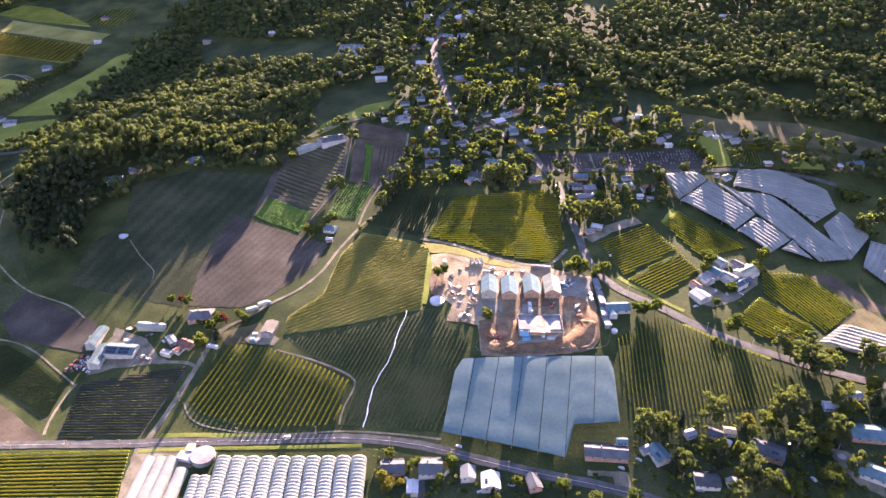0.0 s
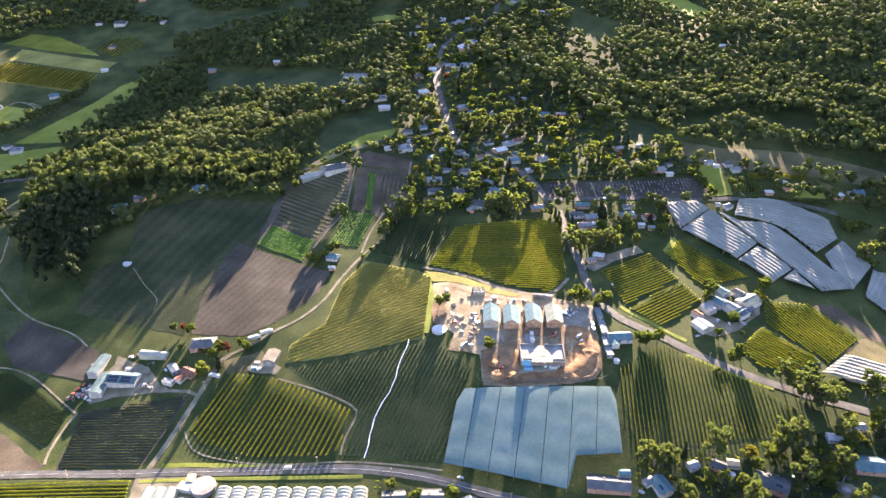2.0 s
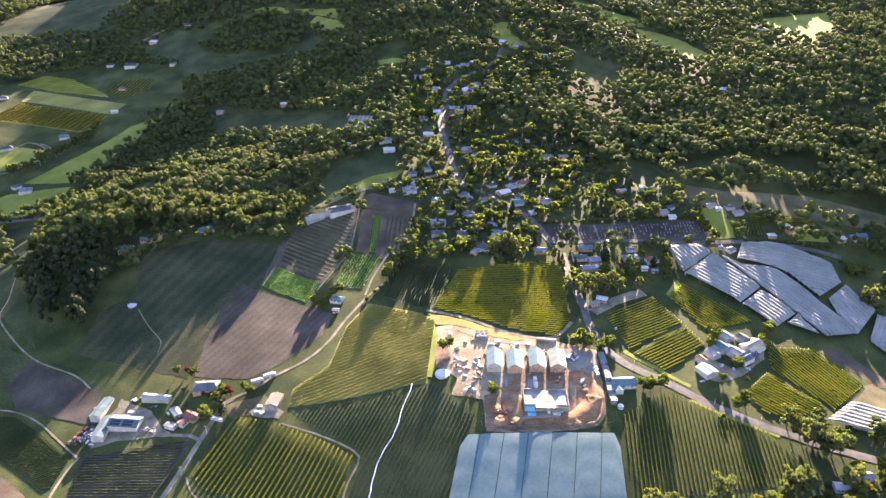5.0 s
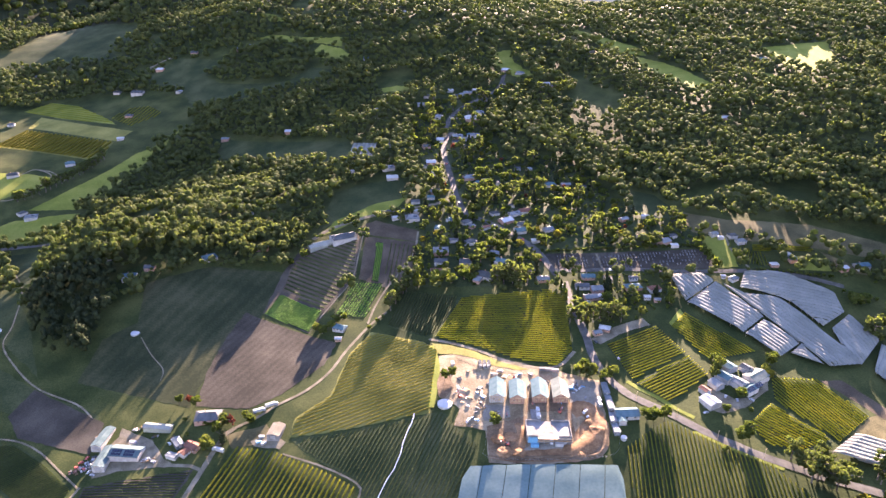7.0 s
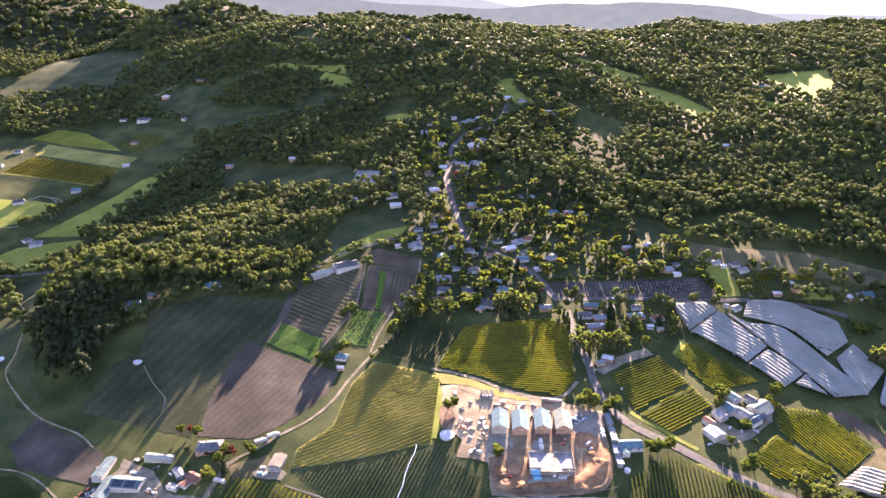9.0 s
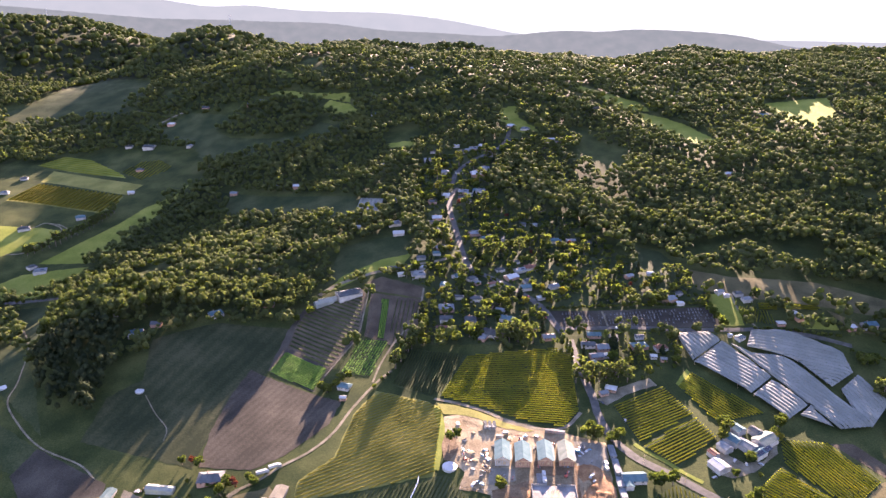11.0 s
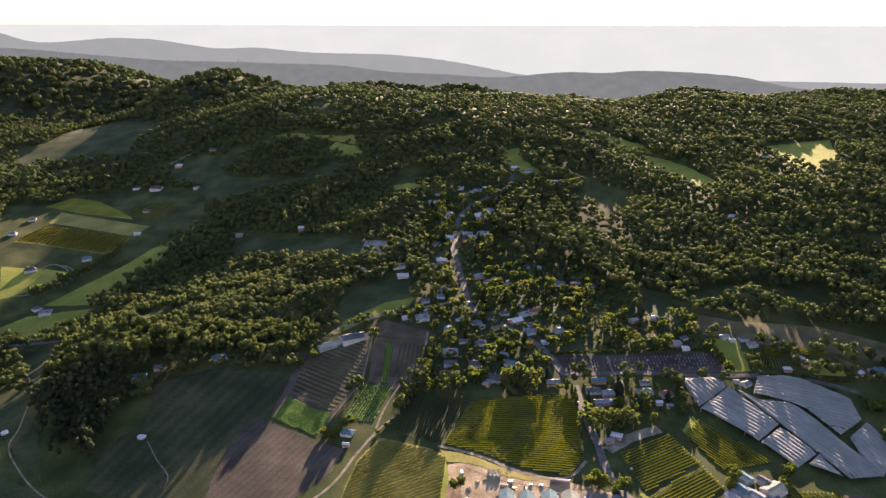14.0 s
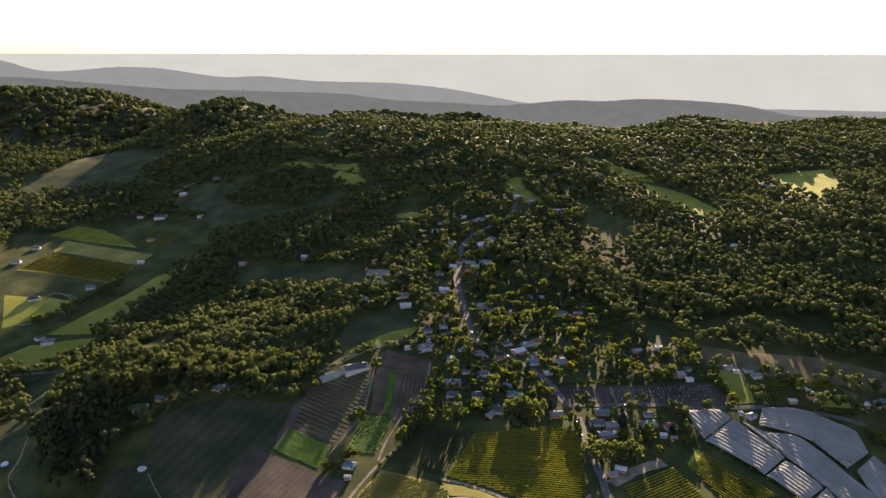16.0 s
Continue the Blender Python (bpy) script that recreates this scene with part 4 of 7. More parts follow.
def shed(x, y, w, d, rz, roof, wall, eave=3.6, pitch=0.3, label="", solar=False, skylights=0, name="farm_shed", group="farm sheds"):
    """A steel farm shed with ribbed roof sheets and a big door in its front."""
    HOMES.append((x, y, max(w, d) * 0.6))
    z = footing(x, y, w, d, rz) + 0.3
    e = thing(name, x, y, rz, label, "shed", group, z)
    ridge = eave + pitch * w / 2
    part("wall", walls(bmesh.new(), w, d, eave, ridge, 0), wall, e)
    r = part("roof", gable(bmesh.new(), w, d, eave, ridge, over=0.35), roof, e)
    bm = bmesh.new()
    for k in np.arange(-d / 2, d / 2 + 0.1, 1.2):     # sheet laps
        for s in (-1, 1):
            vs = [bm.verts.new(p) for p in ((0, k, ridge + 0.03), (s * w / 2, k, eave + 0.03), (s * w / 2, k + 0.12, eave + 0.03), (0, k + 0.12, ridge + 0.03))]
            bm.faces.new(vs)
    part("roof_ribs", bm, roof, r)
    boxed("ridge_cap", (-0.2, 0.2, -d / 2 - 0.3, d / 2 + 0.3, ridge - 0.03, ridge + 0.08), roof, r)
    boxed("sliding_door", (-w * 0.2, w * 0.2, -d / 2 - 0.08, -d / 2 - 0.004, 0.0, eave * 0.85), STEEL, e)
    sl = math.atan2(ridge - eave, w / 2)
    for i in range(skylights):
        p = boxed("skylight", (-w * 0.2, w * 0.2, -0.45, 0.45, 0.04, 0.09), FILM, r)
        p.matrix_basis = Matrix.Translation((-w * 0.25, d * (-0.35 + 0.7 * i / max(1, skylights - 1)), (eave + ridge) / 2 + 0.05)) @ Matrix.Rotation(-sl, 4, "Y")
    if solar:
        for i in range(9):
            for j in range(2):
                if i % 5 == 4:
                    continue
                p = boxed("solar_panel", (-1.25, 1.25, -0.98, 0.98, 0.05, 0.09), SOLAR, r)
                p.matrix_basis = Matrix.Translation((w * (0.16 + 0.2 * j), -d * 0.38 + i * 2.1, ridge - (ridge - eave) * (0.16 + 0.2 * j) * 2 + 0.05)) @ Matrix.Rotation(sl, 4, "Y")
    return e


def wheel(parent, x, y, r, w=0.22):
    bm = bmesh.new()
    bmesh.ops.create_cone(bm, cap_ends=True, segments=12, radius1=r, radius2=r, depth=w, matrix=Matrix.Translation((x, y, r)) @ Matrix.Rotation(math.pi / 2, 4, "Y"))
    t = part("wheel", bm, RUBBER, parent)
    bm = bmesh.new()
    bmesh.ops.create_cone(bm, cap_ends=True, segments=10, radius1=r * 0.55, radius2=r * 0.55, depth=w + 0.03, matrix=Matrix.Translation((x, y, r)) @ Matrix.Rotation(math.pi / 2, 4, "Y"))
    part("rim", bm, STEEL, t)


def profile(name, pts, w, mat, parent, bev=0.06, label=""):
    """A side outline (y, z) drawn out to the width w."""
    bm = bmesh.new()
    f = bm.faces.new([bm.verts.new((-w / 2, p, q)) for p, q in pts])
    r = bmesh.ops.extrude_face_region(bm, geom=[f])
    bmesh.ops.translate(bm, verts=[v for v in r["geom"] if isinstance(v, bmesh.types.BMVert)], vec=(w, 0, 0))
    bmesh.ops.recalc_face_normals(bm, faces=bm.faces[:])
    if bev:
        bmesh.ops.bevel(bm, geom=bm.edges[:], offset=bev, segments=1, affect="EDGES")
    return part(name, bm, mat, parent, label)


def vehicle(x, y, rz, kind="car", mat=None, label="", lift=0.33):
    mat = mat or PAINT
    e = thing({"car": "car", "van": "van", "truck": "truck"}[kind], x, y, rz, label or "parked white " + kind, kind, "parked vehicles", land1(x, y) + lift)
    if kind == "car":
        profile("body", ((-2.1, 0.35), (2.1, 0.35), (2.15, 0.8), (1.2, 0.92), (0.6, 1.42), (-1.2, 1.45), (-1.9, 0.95), (-2.15, 0.9)), 1.75, mat, e)
        profile("window_glass", ((1.08, 0.95), (0.55, 1.36), (-1.12, 1.38), (-1.7, 0.98)), 1.79, GLASS, e, 0.02)
        ws, r = ((-1.3, 1.35)), 0.32
    elif kind == "van":
        profile("body", ((-2.6, 0.4), (2.6, 0.4), (2.65, 1.0), (2.1, 1.25), (1.5, 2.1), (-2.55, 2.2), (-2.65, 1.2)), 1.95, mat, e)
        profile("window_glass", ((2.0, 1.28), (1.46, 1.95), (0.6, 1.95), (0.6, 1.28)), 1.99, GLASS, e, 0.02)
        ws, r = ((-1.7, 1.75)), 0.36
    else:
        boxed("cargo_box", (-1.2, 1.2, -6.2, 2.4, 1.1, 3.7), mat, e, 0.05)
        profile("cab", ((2.6, 0.6), (4.6, 0.6), (4.7, 1.7), (4.3, 2.7), (2.6, 2.8)), 2.3, PAINT, e, 0.08)
        profile("windscreen", ((4.62, 1.75), (4.32, 2.5), (4.1, 2.5), (4.1, 1.75)), 2.1, GLASS, e, 0.0)
        boxed("chassis", (-0.5, 0.5, -6.0, 4.4, 0.6, 1.08), STEEL, e)
        ws, r = ((-5.2, -4.0, 3.5)), 0.5
    for wy in ws:
        for sx in (-1, 1):
            wheel(e, sx * (0.8 if kind != "truck" else 1.0), wy, r)
    return e


def tank(x, y, r, h, mat, label, dome=0.25, name="water_tank"):
    HOMES.append((x, y, r + 1))
    e = thing(name, x, y, 0, label, "tank", "", land1(x, y))
    bm = bmesh.new()
    bmesh.ops.create_cone(bm, cap_ends=False, segments=40, radius1=r, radius2=r, depth=h + 1, matrix=Matrix.Translation((0, 0, h / 2 - 0.5)))
    part("shell", bm, mat, e)
    bm = bmesh.new()
    bmesh.ops.create_cone(bm, cap_ends=False, segments=40, radius1=r + 0.15, radius2=0.3, depth=dome * r, matrix=Matrix.Translation((0, 0, h + dome * r / 2)))
    lid = part("roof", bm, mat, e)
    bm = bmesh.new()
    bmesh.ops.create_cone(bm, cap_ends=True, segments=12, radius1=0.45, radius2=0.4, depth=0.3, matrix=Matrix.Translation((0, 0, h + dome * r)))
    part("hatch", bm, STEEL, lid)
    bm = bmesh.new()
    for k in np.arange(0.8, h, 0.9):
        bmesh.ops.create_cone(bm, cap_ends=False, segments=40, radius1=r + 0.05, radius2=r + 0.05, depth=0.12, matrix=Matrix.Translation((0, 0, k)))
    part("band", bm, STEEL, e)
    return e


def container(x, y, rz, mat, label, l=6.1, z=0.0, name="shipping_container", h=2.6):
    e = thing(name, x, y, rz, label, "container", "site containers", land1(x, y) + 0.2 + z)
    bm = box(bmesh.new(), -1.2, 1.2, -l / 2, l / 2, 0, h)
    part("body", bm, mat, e)
    bm = bmesh.new()
    for k in np.arange(-l / 2 + 0.3, l / 2 - 0.2, 0.5):
        box(bm, -1.24, -1.204, k, k + 0.22, 0.15, h - 0.15)
        box(bm, 1.204, 1.24, k, k + 0.22, 0.15, h - 0.15)
    part("ribs", bm, mat, e)
    boxed("door", (-1.1, 1.1, -l / 2 - 0.05, -l / 2 - 0.004, 0.1, h - 0.1), STEEL, e)
    return e


# ---- netting, tunnels ----
def netting(poly, along, gap, high, peak, label, name="orchard_netting", posts=45.0, mat=None):
    """Sheets of white net over posts; each bay rises to a ridge and is a part."""
    CLEAR.append(poly)
    ang = ang_of(along)
    c, s = math.cos(ang), math.sin(ang)
    e = new(name)
    tagged(e, label, "netting", "orchard nets")
    rng = np.random.default_rng(int(abs(poly[0][0])) + 3)
    for off in offsets(poly, ang, gap):
        subs = []
        for k, up in ((-0.5, 0), (-0.25, 0.62), (0, 1), (0.25, 0.62), (0.5, 0)):
            iv = scan(poly, ang, off + k * gap * 0.975)
            if not iv:
                iv = scan(poly, ang, off + k * gap * 0.7)
            subs.append((iv[0] if iv else None, off + k * gap * 0.975, up))
        ok = [q for q in subs if q[0]]
        if len(ok) < 3:
            continue
        length = max(q[0][1] - q[0][0] for q in ok)
        n = max(3, int(length / 6) + 1)
        v = []
        for (a, b), o, up in ok:
            t = np.linspace(a, b, n)
            x, y = t * c - o * s, t * s + o * c
            sag = 0.12 * np.sin(np.arange(n) * 1.9) + rng.normal(0, 0.06, n)
            z = land(x, y) + high + up * peak + sag * up
            z[0] -= high * (0.35 if peak > 0.5 else 0.06)
            z[-1] -= high * (0.35 if peak > 0.5 else 0.06)
            v.append(np.column_stack([x, y, z]))
        m = len(ok)
        f = [(r * n + i, r * n + i + 1, (r + 1) * n + i + 1, (r + 1) * n + i) for r in range(m - 1) for i in range(n - 1)]
        linked("net_bay", np.vstack(v), f, mat or NET, e, smooth=peak < 0.5)
        (a, b), o, _ = ok[0]
        for t in np.arange(a + 1, b, posts):
            x, y = t * c - o * s, t * s + o * c
            z = land1(x, y)
            boxed("post", (x - 0.07, x + 0.07, y - 0.07, y + 0.07, z - 0.3, z + high + 0.1), TIMBER, e)
    return e


def tunnel(x, y, rz, length, w, h, label, bay=2.6, group="poly tunnels", scallop=0.34):
    """A film-covered hoop tunnel; the film bulges between the hoops."""
    HOMES.append((x, y, w))
    e = thing("poly_tunnel", x, y, rz, label, "poly tunnel", group)
    n, k = 11, int(length / bay)
    v = []
    ys = []
    for j in range(k):
        ys += [(j * bay, 0.0), (j * bay + bay * 0.25, scallop * 0.75), (j * bay + bay * 0.5, scallop), (j * bay + bay * 0.75, scallop * 0.75)]
    ys.append((k * bay, 0.0))
    cz, sz = math.cos(radians(rz)), math.sin(radians(rz))
    base = land1(x, y)
    for yy, b in ys:
        lz = land1(x - yy * sz, y + yy * cz) - base
        for i in range(n):
            a = math.pi * i / (n - 1)
            v.append((-math.cos(a) * (w / 2 + b * 0.4), yy, lz + math.sin(a) ** 0.8 * (h + b)))
    m = len(ys)
    f = [(r * n + i, r * n + i + 1, (r + 1) * n + i + 1, (r + 1) * n + i) for r in range(m - 1) for i in range(n - 1)]
    linked("cover", v, f, FILM, e, smooth=True)
    for j in (0, m - 1):
        linked("end_wall", v[j * n:(j + 1) * n], [tuple(range(n))], FILM, e)
    for j in range(0, k + 1, 2):
        bm = bmesh.new()
        yy = j * bay
        lz = land1(x - yy * sz, y + yy * cz) - base
        for i in range(n - 1):
            a, b = math.pi * i / (n - 1), math.pi * (i + 1) / (n - 1)
            q = [(-math.cos(t) * (w / 2 + 0.05 + r), lz + math.sin(t) ** 0.8 * (h + 0.05 + r)) for t, r in ((a, 0), (b, 0), (b, 0.06), (a, 0.06))]
            bm.faces.new([bm.verts.new((px, yy + 0.03, pz)) for px, pz in q])
        part("hoop", bm, STEEL, e)
    return e


# ---- orchard nets on the slope ----
netting([(222.3, 671.5), (254.2, 671.8), (262.8, 657.3), (227.6, 627.9)], [(224, 668), (237, 640)], 4.6, 4.4, 0.6, "white netting over fruit trees on a slope")
netting([(263.7, 656.4), (294.6, 605.3), (267.9, 581.7), (228.2, 626)], [(228.2, 626), (267.9, 581.7)], 4.6, 4.4, 0.6, "white netting over fruit trees on a slope")
netting([(294.5, 602), (314.2, 569.3), (288.6, 548.6), (269, 580.1)], [(269, 580.1), (288.6, 548.6)], 4.6, 4.4, 0.6, "white netting over fruit trees on a slope")
netting([(269.2, 656.2), (285.5, 639.1), (312.3, 636.3), (325.2, 625.3), (363.2, 548.6), (329.8, 540.2), (315.8, 569.4), (296.7, 605.4)], [(277, 647.9), (343.1, 547.4)], 4.6, 4.4, 0.6, "white netting over fruit trees on a slope")
netting([(298.4, 672.9), (335.7, 672.6), (378.9, 646.3), (377.2, 618.9), (347.5, 596.6), (329.2, 628.9), (313.2, 638.8), (285.9, 647.8)], [(298, 658.4), (380.4, 638.4)], 4.6, 4.4, 0.6, "white netting over fruit trees on a slope")
netting([(354.7, 594.3), (380.5, 616.2), (393.2, 582.1), (359.3, 545.7), (354, 558.2)], [(360.4, 595), (370.5, 556.6)], 4.6, 4.4, 0.6, "white netting over fruit trees on a slope")
netting([(393.3, 577.5), (421.3, 569), (386.1, 501.5), (367.6, 539.2)], [(393.1, 571.3), (372.3, 543.7)], 4.6, 4.4, 0.6, "white netting over fruit trees on a slope")
netting([(301.2, 555.3), (315.5, 568.6), (325.5, 542)], [(304.4, 555.6), (321.9, 543.2)], 4.6, 4.2, 0.55, "small triangle of white netting on a slope")
netting([(281.9, 433.7), (313.2, 457.8), (351.7, 438.7), (336.5, 410.6)], [(284.1, 433.8), (325.8, 416)], 4.6, 4.4, 0.6, "cream netting over fruit trees beside the road", mat=CREAMNET)
# the wide flat net below the building site
netting([(11.4, 421.6), (124.4, 417.6), (120.2, 362.2), (86.2, 361.4), (80.6, 337.3), (-1.6, 362.2)], [(39, 351.2), (51, 417.4)], 17.5, 4.6, 0.3, "wide flat sheet of blue-grey netting over vines", posts=45.0, mat=NETBLUE)

# ---- tunnels by the road ----
TX, TY = -150.2, 357.5
TX1, TY1 = -55.8, 349.8
for i in range(10):
    k = i / 9
    tunnel(TX + (TX1 - TX) * k, TY + (TY1 - TY) * k - 86, 0.0, 86, 10.6, 4.6, "white film-covered growing tunnel in a long row")
for px, py in ([(-159.3, 344.6), (-165.6, 344.8)]):
    tunnel(px, py - 70, 0.0, 70, 8.2, 4.0, "shorter white film-covered growing tunnel")
for i, (px, py) in enumerate([(-209.2, 361.6), (-201.6, 361.5), (-194, 361.3), (-184.7, 351.7)]):
    tunnel(px + 2, py - 80, -4.0, 80, 9.0, 4.6, "smooth white film greenhouse tunnel beside the yard", bay=5.5, scallop=0.05, group="greenhouse tunnels")
drape("yard", [(-216.7, 369.5), (-178.5, 369.5), (-175.5, 358.9), (-156.9, 363.9), (-157.1, 356.9), (-175, 350.5), (-176.8, 319.4), (-213.7, 319.5)], DIRT, 0.18, "pale gravel yard between the tunnels", "yard")
tank(-165.6, 359.1, 8.4, 3.4, CONCRETE, "round pale concrete water tank beside the road", dome=0.04)
shed(-177.5, 359, 6.5, 10.4, 75, PAINT, PAINT, 2.6, 0.1, "small white flat-roofed shed beside the tank")
shed(-176.3, 366.1, 5.2, 6.5, 0, TIMBER, WHITEWALL, 2.4, 0.1, "small tan-roofed hut beside the road")

# ---- farm yard on the left ----
drape("yard", [(-280.5, 441.5), (-289.4, 457.7), (-276.3, 485.1), (-277.6, 495.1), (-245.2, 478.8), (-229.3, 458.7), (-217.9, 451.8), (-203.9, 450.8), (-262.4, 447.9)], DIRT, 0.18, "dusty farmyard between the sheds", "yard")
for p, q, w, rf, so, lab in ((*[(-289, 470.1), (-287.2, 494.5)], 8.6, PALEROOF, 0, "long pale steel shed in the farmyard"), (*[(-277.4, 447.4), (-277.7, 472.7)], 9.6, PALEROOF, 0, "wide pale steel packing shed"),
                             (*[(-273.5, 465.5), (-248.5, 463.5)], 14.0, PALEROOF, 1, "pale steel shed with solar panels beside the packing shed"),
                             (*[(-256.4, 492), (-232.7, 489.3)], 6.6, FILM, 0, "long white film-covered shed")):
    shed((p[0] + q[0]) / 2, (p[1] + q[1]) / 2, w, math.dist(p, q), math.degrees(math.atan2(q[1] - p[1], q[0] - p[0])) - 90, rf, FILM if rf is FILM else WHITEWALL, 3.4, 0.3, lab, solar=bool(so))
house(-205, 500.6, 21, 8, GREYROOF, BRICK, 14, hip=0.4, label="low brick farmhouse with a grey hipped roof", chimney=True)
house(-207.9, 468.2, 12, -30, REDROOF, BRICK, 8, label="red-roofed cottage in the farmyard", chimney=True)
house(-212.8, 462.4, 8, 60, REDROOF, WHITEWALL, 6, label="small red-roofed cottage wing")
shed(-222.1, 473.1, 6.5, 11.7, 40, ZINC, ZINC, 2.8, 0.2, "small pale shed beside the cottage")
shed(-222.1, 459.4, 5.2, 9.1, 70, ZINC, WHITEWALL, 2.6, 0.1, "small pale shed beside the cottage")
container(-260.6, 476.4, 80, PAINT, "pale storage container in the farmyard")
vehicle(-186.6, 463.4, 70, "truck", PAINT, "white truck parked on the gravel lane", 0.36)
for q, r in (([(-264.9, 491.1), (-226.3, 479.2), (-242.2, 458.5), (-236.4, 455), (-285.4, 448), (-291.6, 451.7)], 40), ([(-296.7, 458.4), (-298, 453.5), (-293.5, 463.1), (-281.3, 444.6), (-229.3, 473.7)], 110)):
    for px, py in q:
        vehicle(px, py, hrng.uniform(0, 180), "car", hrng.choice((PAINT, STEEL, REDPAINT)), "old vehicle parked among the farm sheds", 0.25)
shed(-141.8, 478.2, 10.4, 15.6, -8, GRADED, CONCRETE, 3.6, 0.3, "grey barn with a rusty tan roof", skylights=0)
drape("yard", [(-162.1, 471.7), (-145.8, 479.4), (-132, 468.1), (-135.3, 461.2), (-157.1, 466.2)], DIRT, 0.2, "pale concrete apron beside the barn", "yard")
for k, (px, py) in enumerate([(-153.6, 475.8), (-154.7, 470.3), (-150.2, 468.5)]):
    e = thing("crate_stack", px, py, 20 * k, "stack of crates under pale blue sheeting", "crates", "stacks by the barn")
    boxed("crate", (-2.2, 2.2, -1.2, 1.2, 0, 1.5), BLUETARP if k == 1 else PAINT, e, 0.15)
    boxed("pallet", (-2.3, 2.3, -1.3, 1.3, -0.3, 0), TIMBER, e)
vehicle(-152.1, 510.8, -60, "truck", PAINT, "long white truck on the dirt lane", 0.3)
vehicle(-161.2, 504.7, -60, "truck", PAINT, "long white truck on the dirt lane", 0.3)
vehicle(-109.3, 371.9, 90, "van", PAINT, "white van on the country road", 0.36)
vehicle(11.4, 352.4, 70, "car", PAINT, "white car on the country road", 0.36)

# ---- white irrigation hose down the field ----
hp = spline([(-29.2, 483.1), (-30.6, 472.3), (-34.6, 461.2), (-36.6, 449.7), (-40.1, 433.5), (-48.3, 415.2), (-52.2, 400.6), (-53.8, 384.9), (-55.4, 374.8)], 3.0)
hw = np.array([(x + 0.25 * math.sin(i * 1.3), y) for i, (x, y) in enumerate(hp)])
cu = bpy.data.curves.new("irrigation_hose", "CURVE")
cu.dimensions, cu.bevel_depth, cu.bevel_resolution = "3D", 0.38, 1
sp = cu.splines.new("POLY")
sp.points.add(len(hw) - 1)
for q, (x, y) in zip(sp.points, hw):
    q.co = (x, y, land1(x, y) + 0.45, 1)
cu.materials.append(PIPE)
tagged(new("irrigation_hose", cu), "long white plastic hose winding down the dark field", "hose")

for i, (px, py) in enumerate([(-299.4, 451.1), (-295.8, 448.4), (-299.7, 448.7), (-296.1, 453.3), (-293.7, 454.3), (-291.9, 456.6), (-290.1, 458.9), (-288.2, 461.2), (-290.6, 450.3), (-288.3, 452.6), (-287, 456.1), (-287.3, 463.6), (-294.6, 486.1), (-294, 482.1), (-293.8, 476.9), (-241.9, 457.3), (-238.5, 458.2), (-235.2, 456.8), (-245.7, 457.5), (-264.7, 492.2), (-244.9, 482.5), (-228.2, 481.1), (-260.2, 493.1)]):
    e = thing("scrap_pile", px, py, hrng.uniform(0, 180), "pile of old farm scrap on the yard's edge", "scrap", "farm scrap")
    for j in range(hrng.randint(3, 5)):
        u, v_ = hrng.uniform(-2, 2), hrng.uniform(-1.5, 1.5)
        boxed("scrap_piece", (u - hrng.uniform(0.3, 0.8), u + hrng.uniform(0.3, 0.8), v_ - hrng.uniform(0.5, 1.5), v_ + hrng.uniform(0.5, 1.5), -0.1, hrng.uniform(0.4, 1.5)), hrng.choice((STEEL, GREYROOF, SPOIL, ZINC) if i > 3 else (REDROOF, BRICK, SPOIL, GREYROOF)), e, 0.05)
ribbon("track", [(-276.9, 492.1), (-265.8, 485.7), (-251, 477.9), (-238.9, 467.5), (-229.6, 456.4), (-226, 452.5)], 3.0, DIRT, 0.24, "curved gravel drive through the farmyard", "track")
# ---- building site ----
drape("building_site", [(-11.1, 554.6), (8.1, 555.7), (42.7, 544.2), (96.8, 522.4), (124.2, 512.9), (120.8, 446.2), (110.8, 429.2), (74.3, 422.8), (29.3, 427.1), (27.3, 457.8), (3, 465.7), (7.6, 483.1), (-6.3, 497.7), (-9.1, 522.2)], SAND, 0.22, "sandy graded building site", "building site", step=8)
drape("clay_bank", [(28.5, 455.3), (42.8, 458.8), (59.5, 446.9), (89.2, 442.7), (111.5, 476.5), (121.9, 463.4), (114.1, 436.4), (91.4, 425.9), (49.4, 425.4), (30.7, 431.2)], CLAY, 0.32, "orange clay bank round the excavation", "earth bank", step=7)
# the second, grey patch below the halls is their shade laid on as colour
for poly, m_, lab in (([(98.4, 514.1), (123.5, 510.4), (121, 481.3), (108.4, 479.3), (96.7, 476), (95.7, 496.8)], GRADED, "grey graded pad"), ([(27.5, 485.8), (47.5, 482.7), (47.6, 470.2), (36.7, 466.1), (25.2, 468.5)], GRADED, "grey patch standing in for the halls' shade"),
                     ([(28.5, 462), (42, 465.6), (60.2, 470.7), (60, 440.8), (48.6, 430.6), (29.7, 434.3)], SPOIL, "dark excavated earth"), ([(62.7, 490.6), (94.6, 488.3), (95.6, 474.7), (59.6, 474.6)], SPOIL, "dark earth between the halls and the slab"),
                     ([(90.9, 472.8), (96.7, 476), (94.5, 439.4), (91.8, 431.2), (85.1, 431.4)], SPOIL, "dark bank beside the slab"), ([(93.1, 435), (113.3, 439.1), (118.1, 447.7), (117.1, 436.2), (107.4, 428.1), (92.1, 427.4)], SPOIL, "dark earth at the site edge"),
                     ([(-11.7, 517.4), (-7.2, 536.6), (-0.7, 527.3), (2.7, 507.5), (-4.8, 496.3), (-9.5, 498.5)], SPOIL, "dark rough bank beside the tank"), ([(55.1, 449.7), (93.1, 448.1), (92.5, 436.6), (55.4, 436.6)], GRADED, "grey ground below the slab")):
    drape("site_ground", poly, m_, 0.42, lab + " on the building site", "ground patch", step=7)
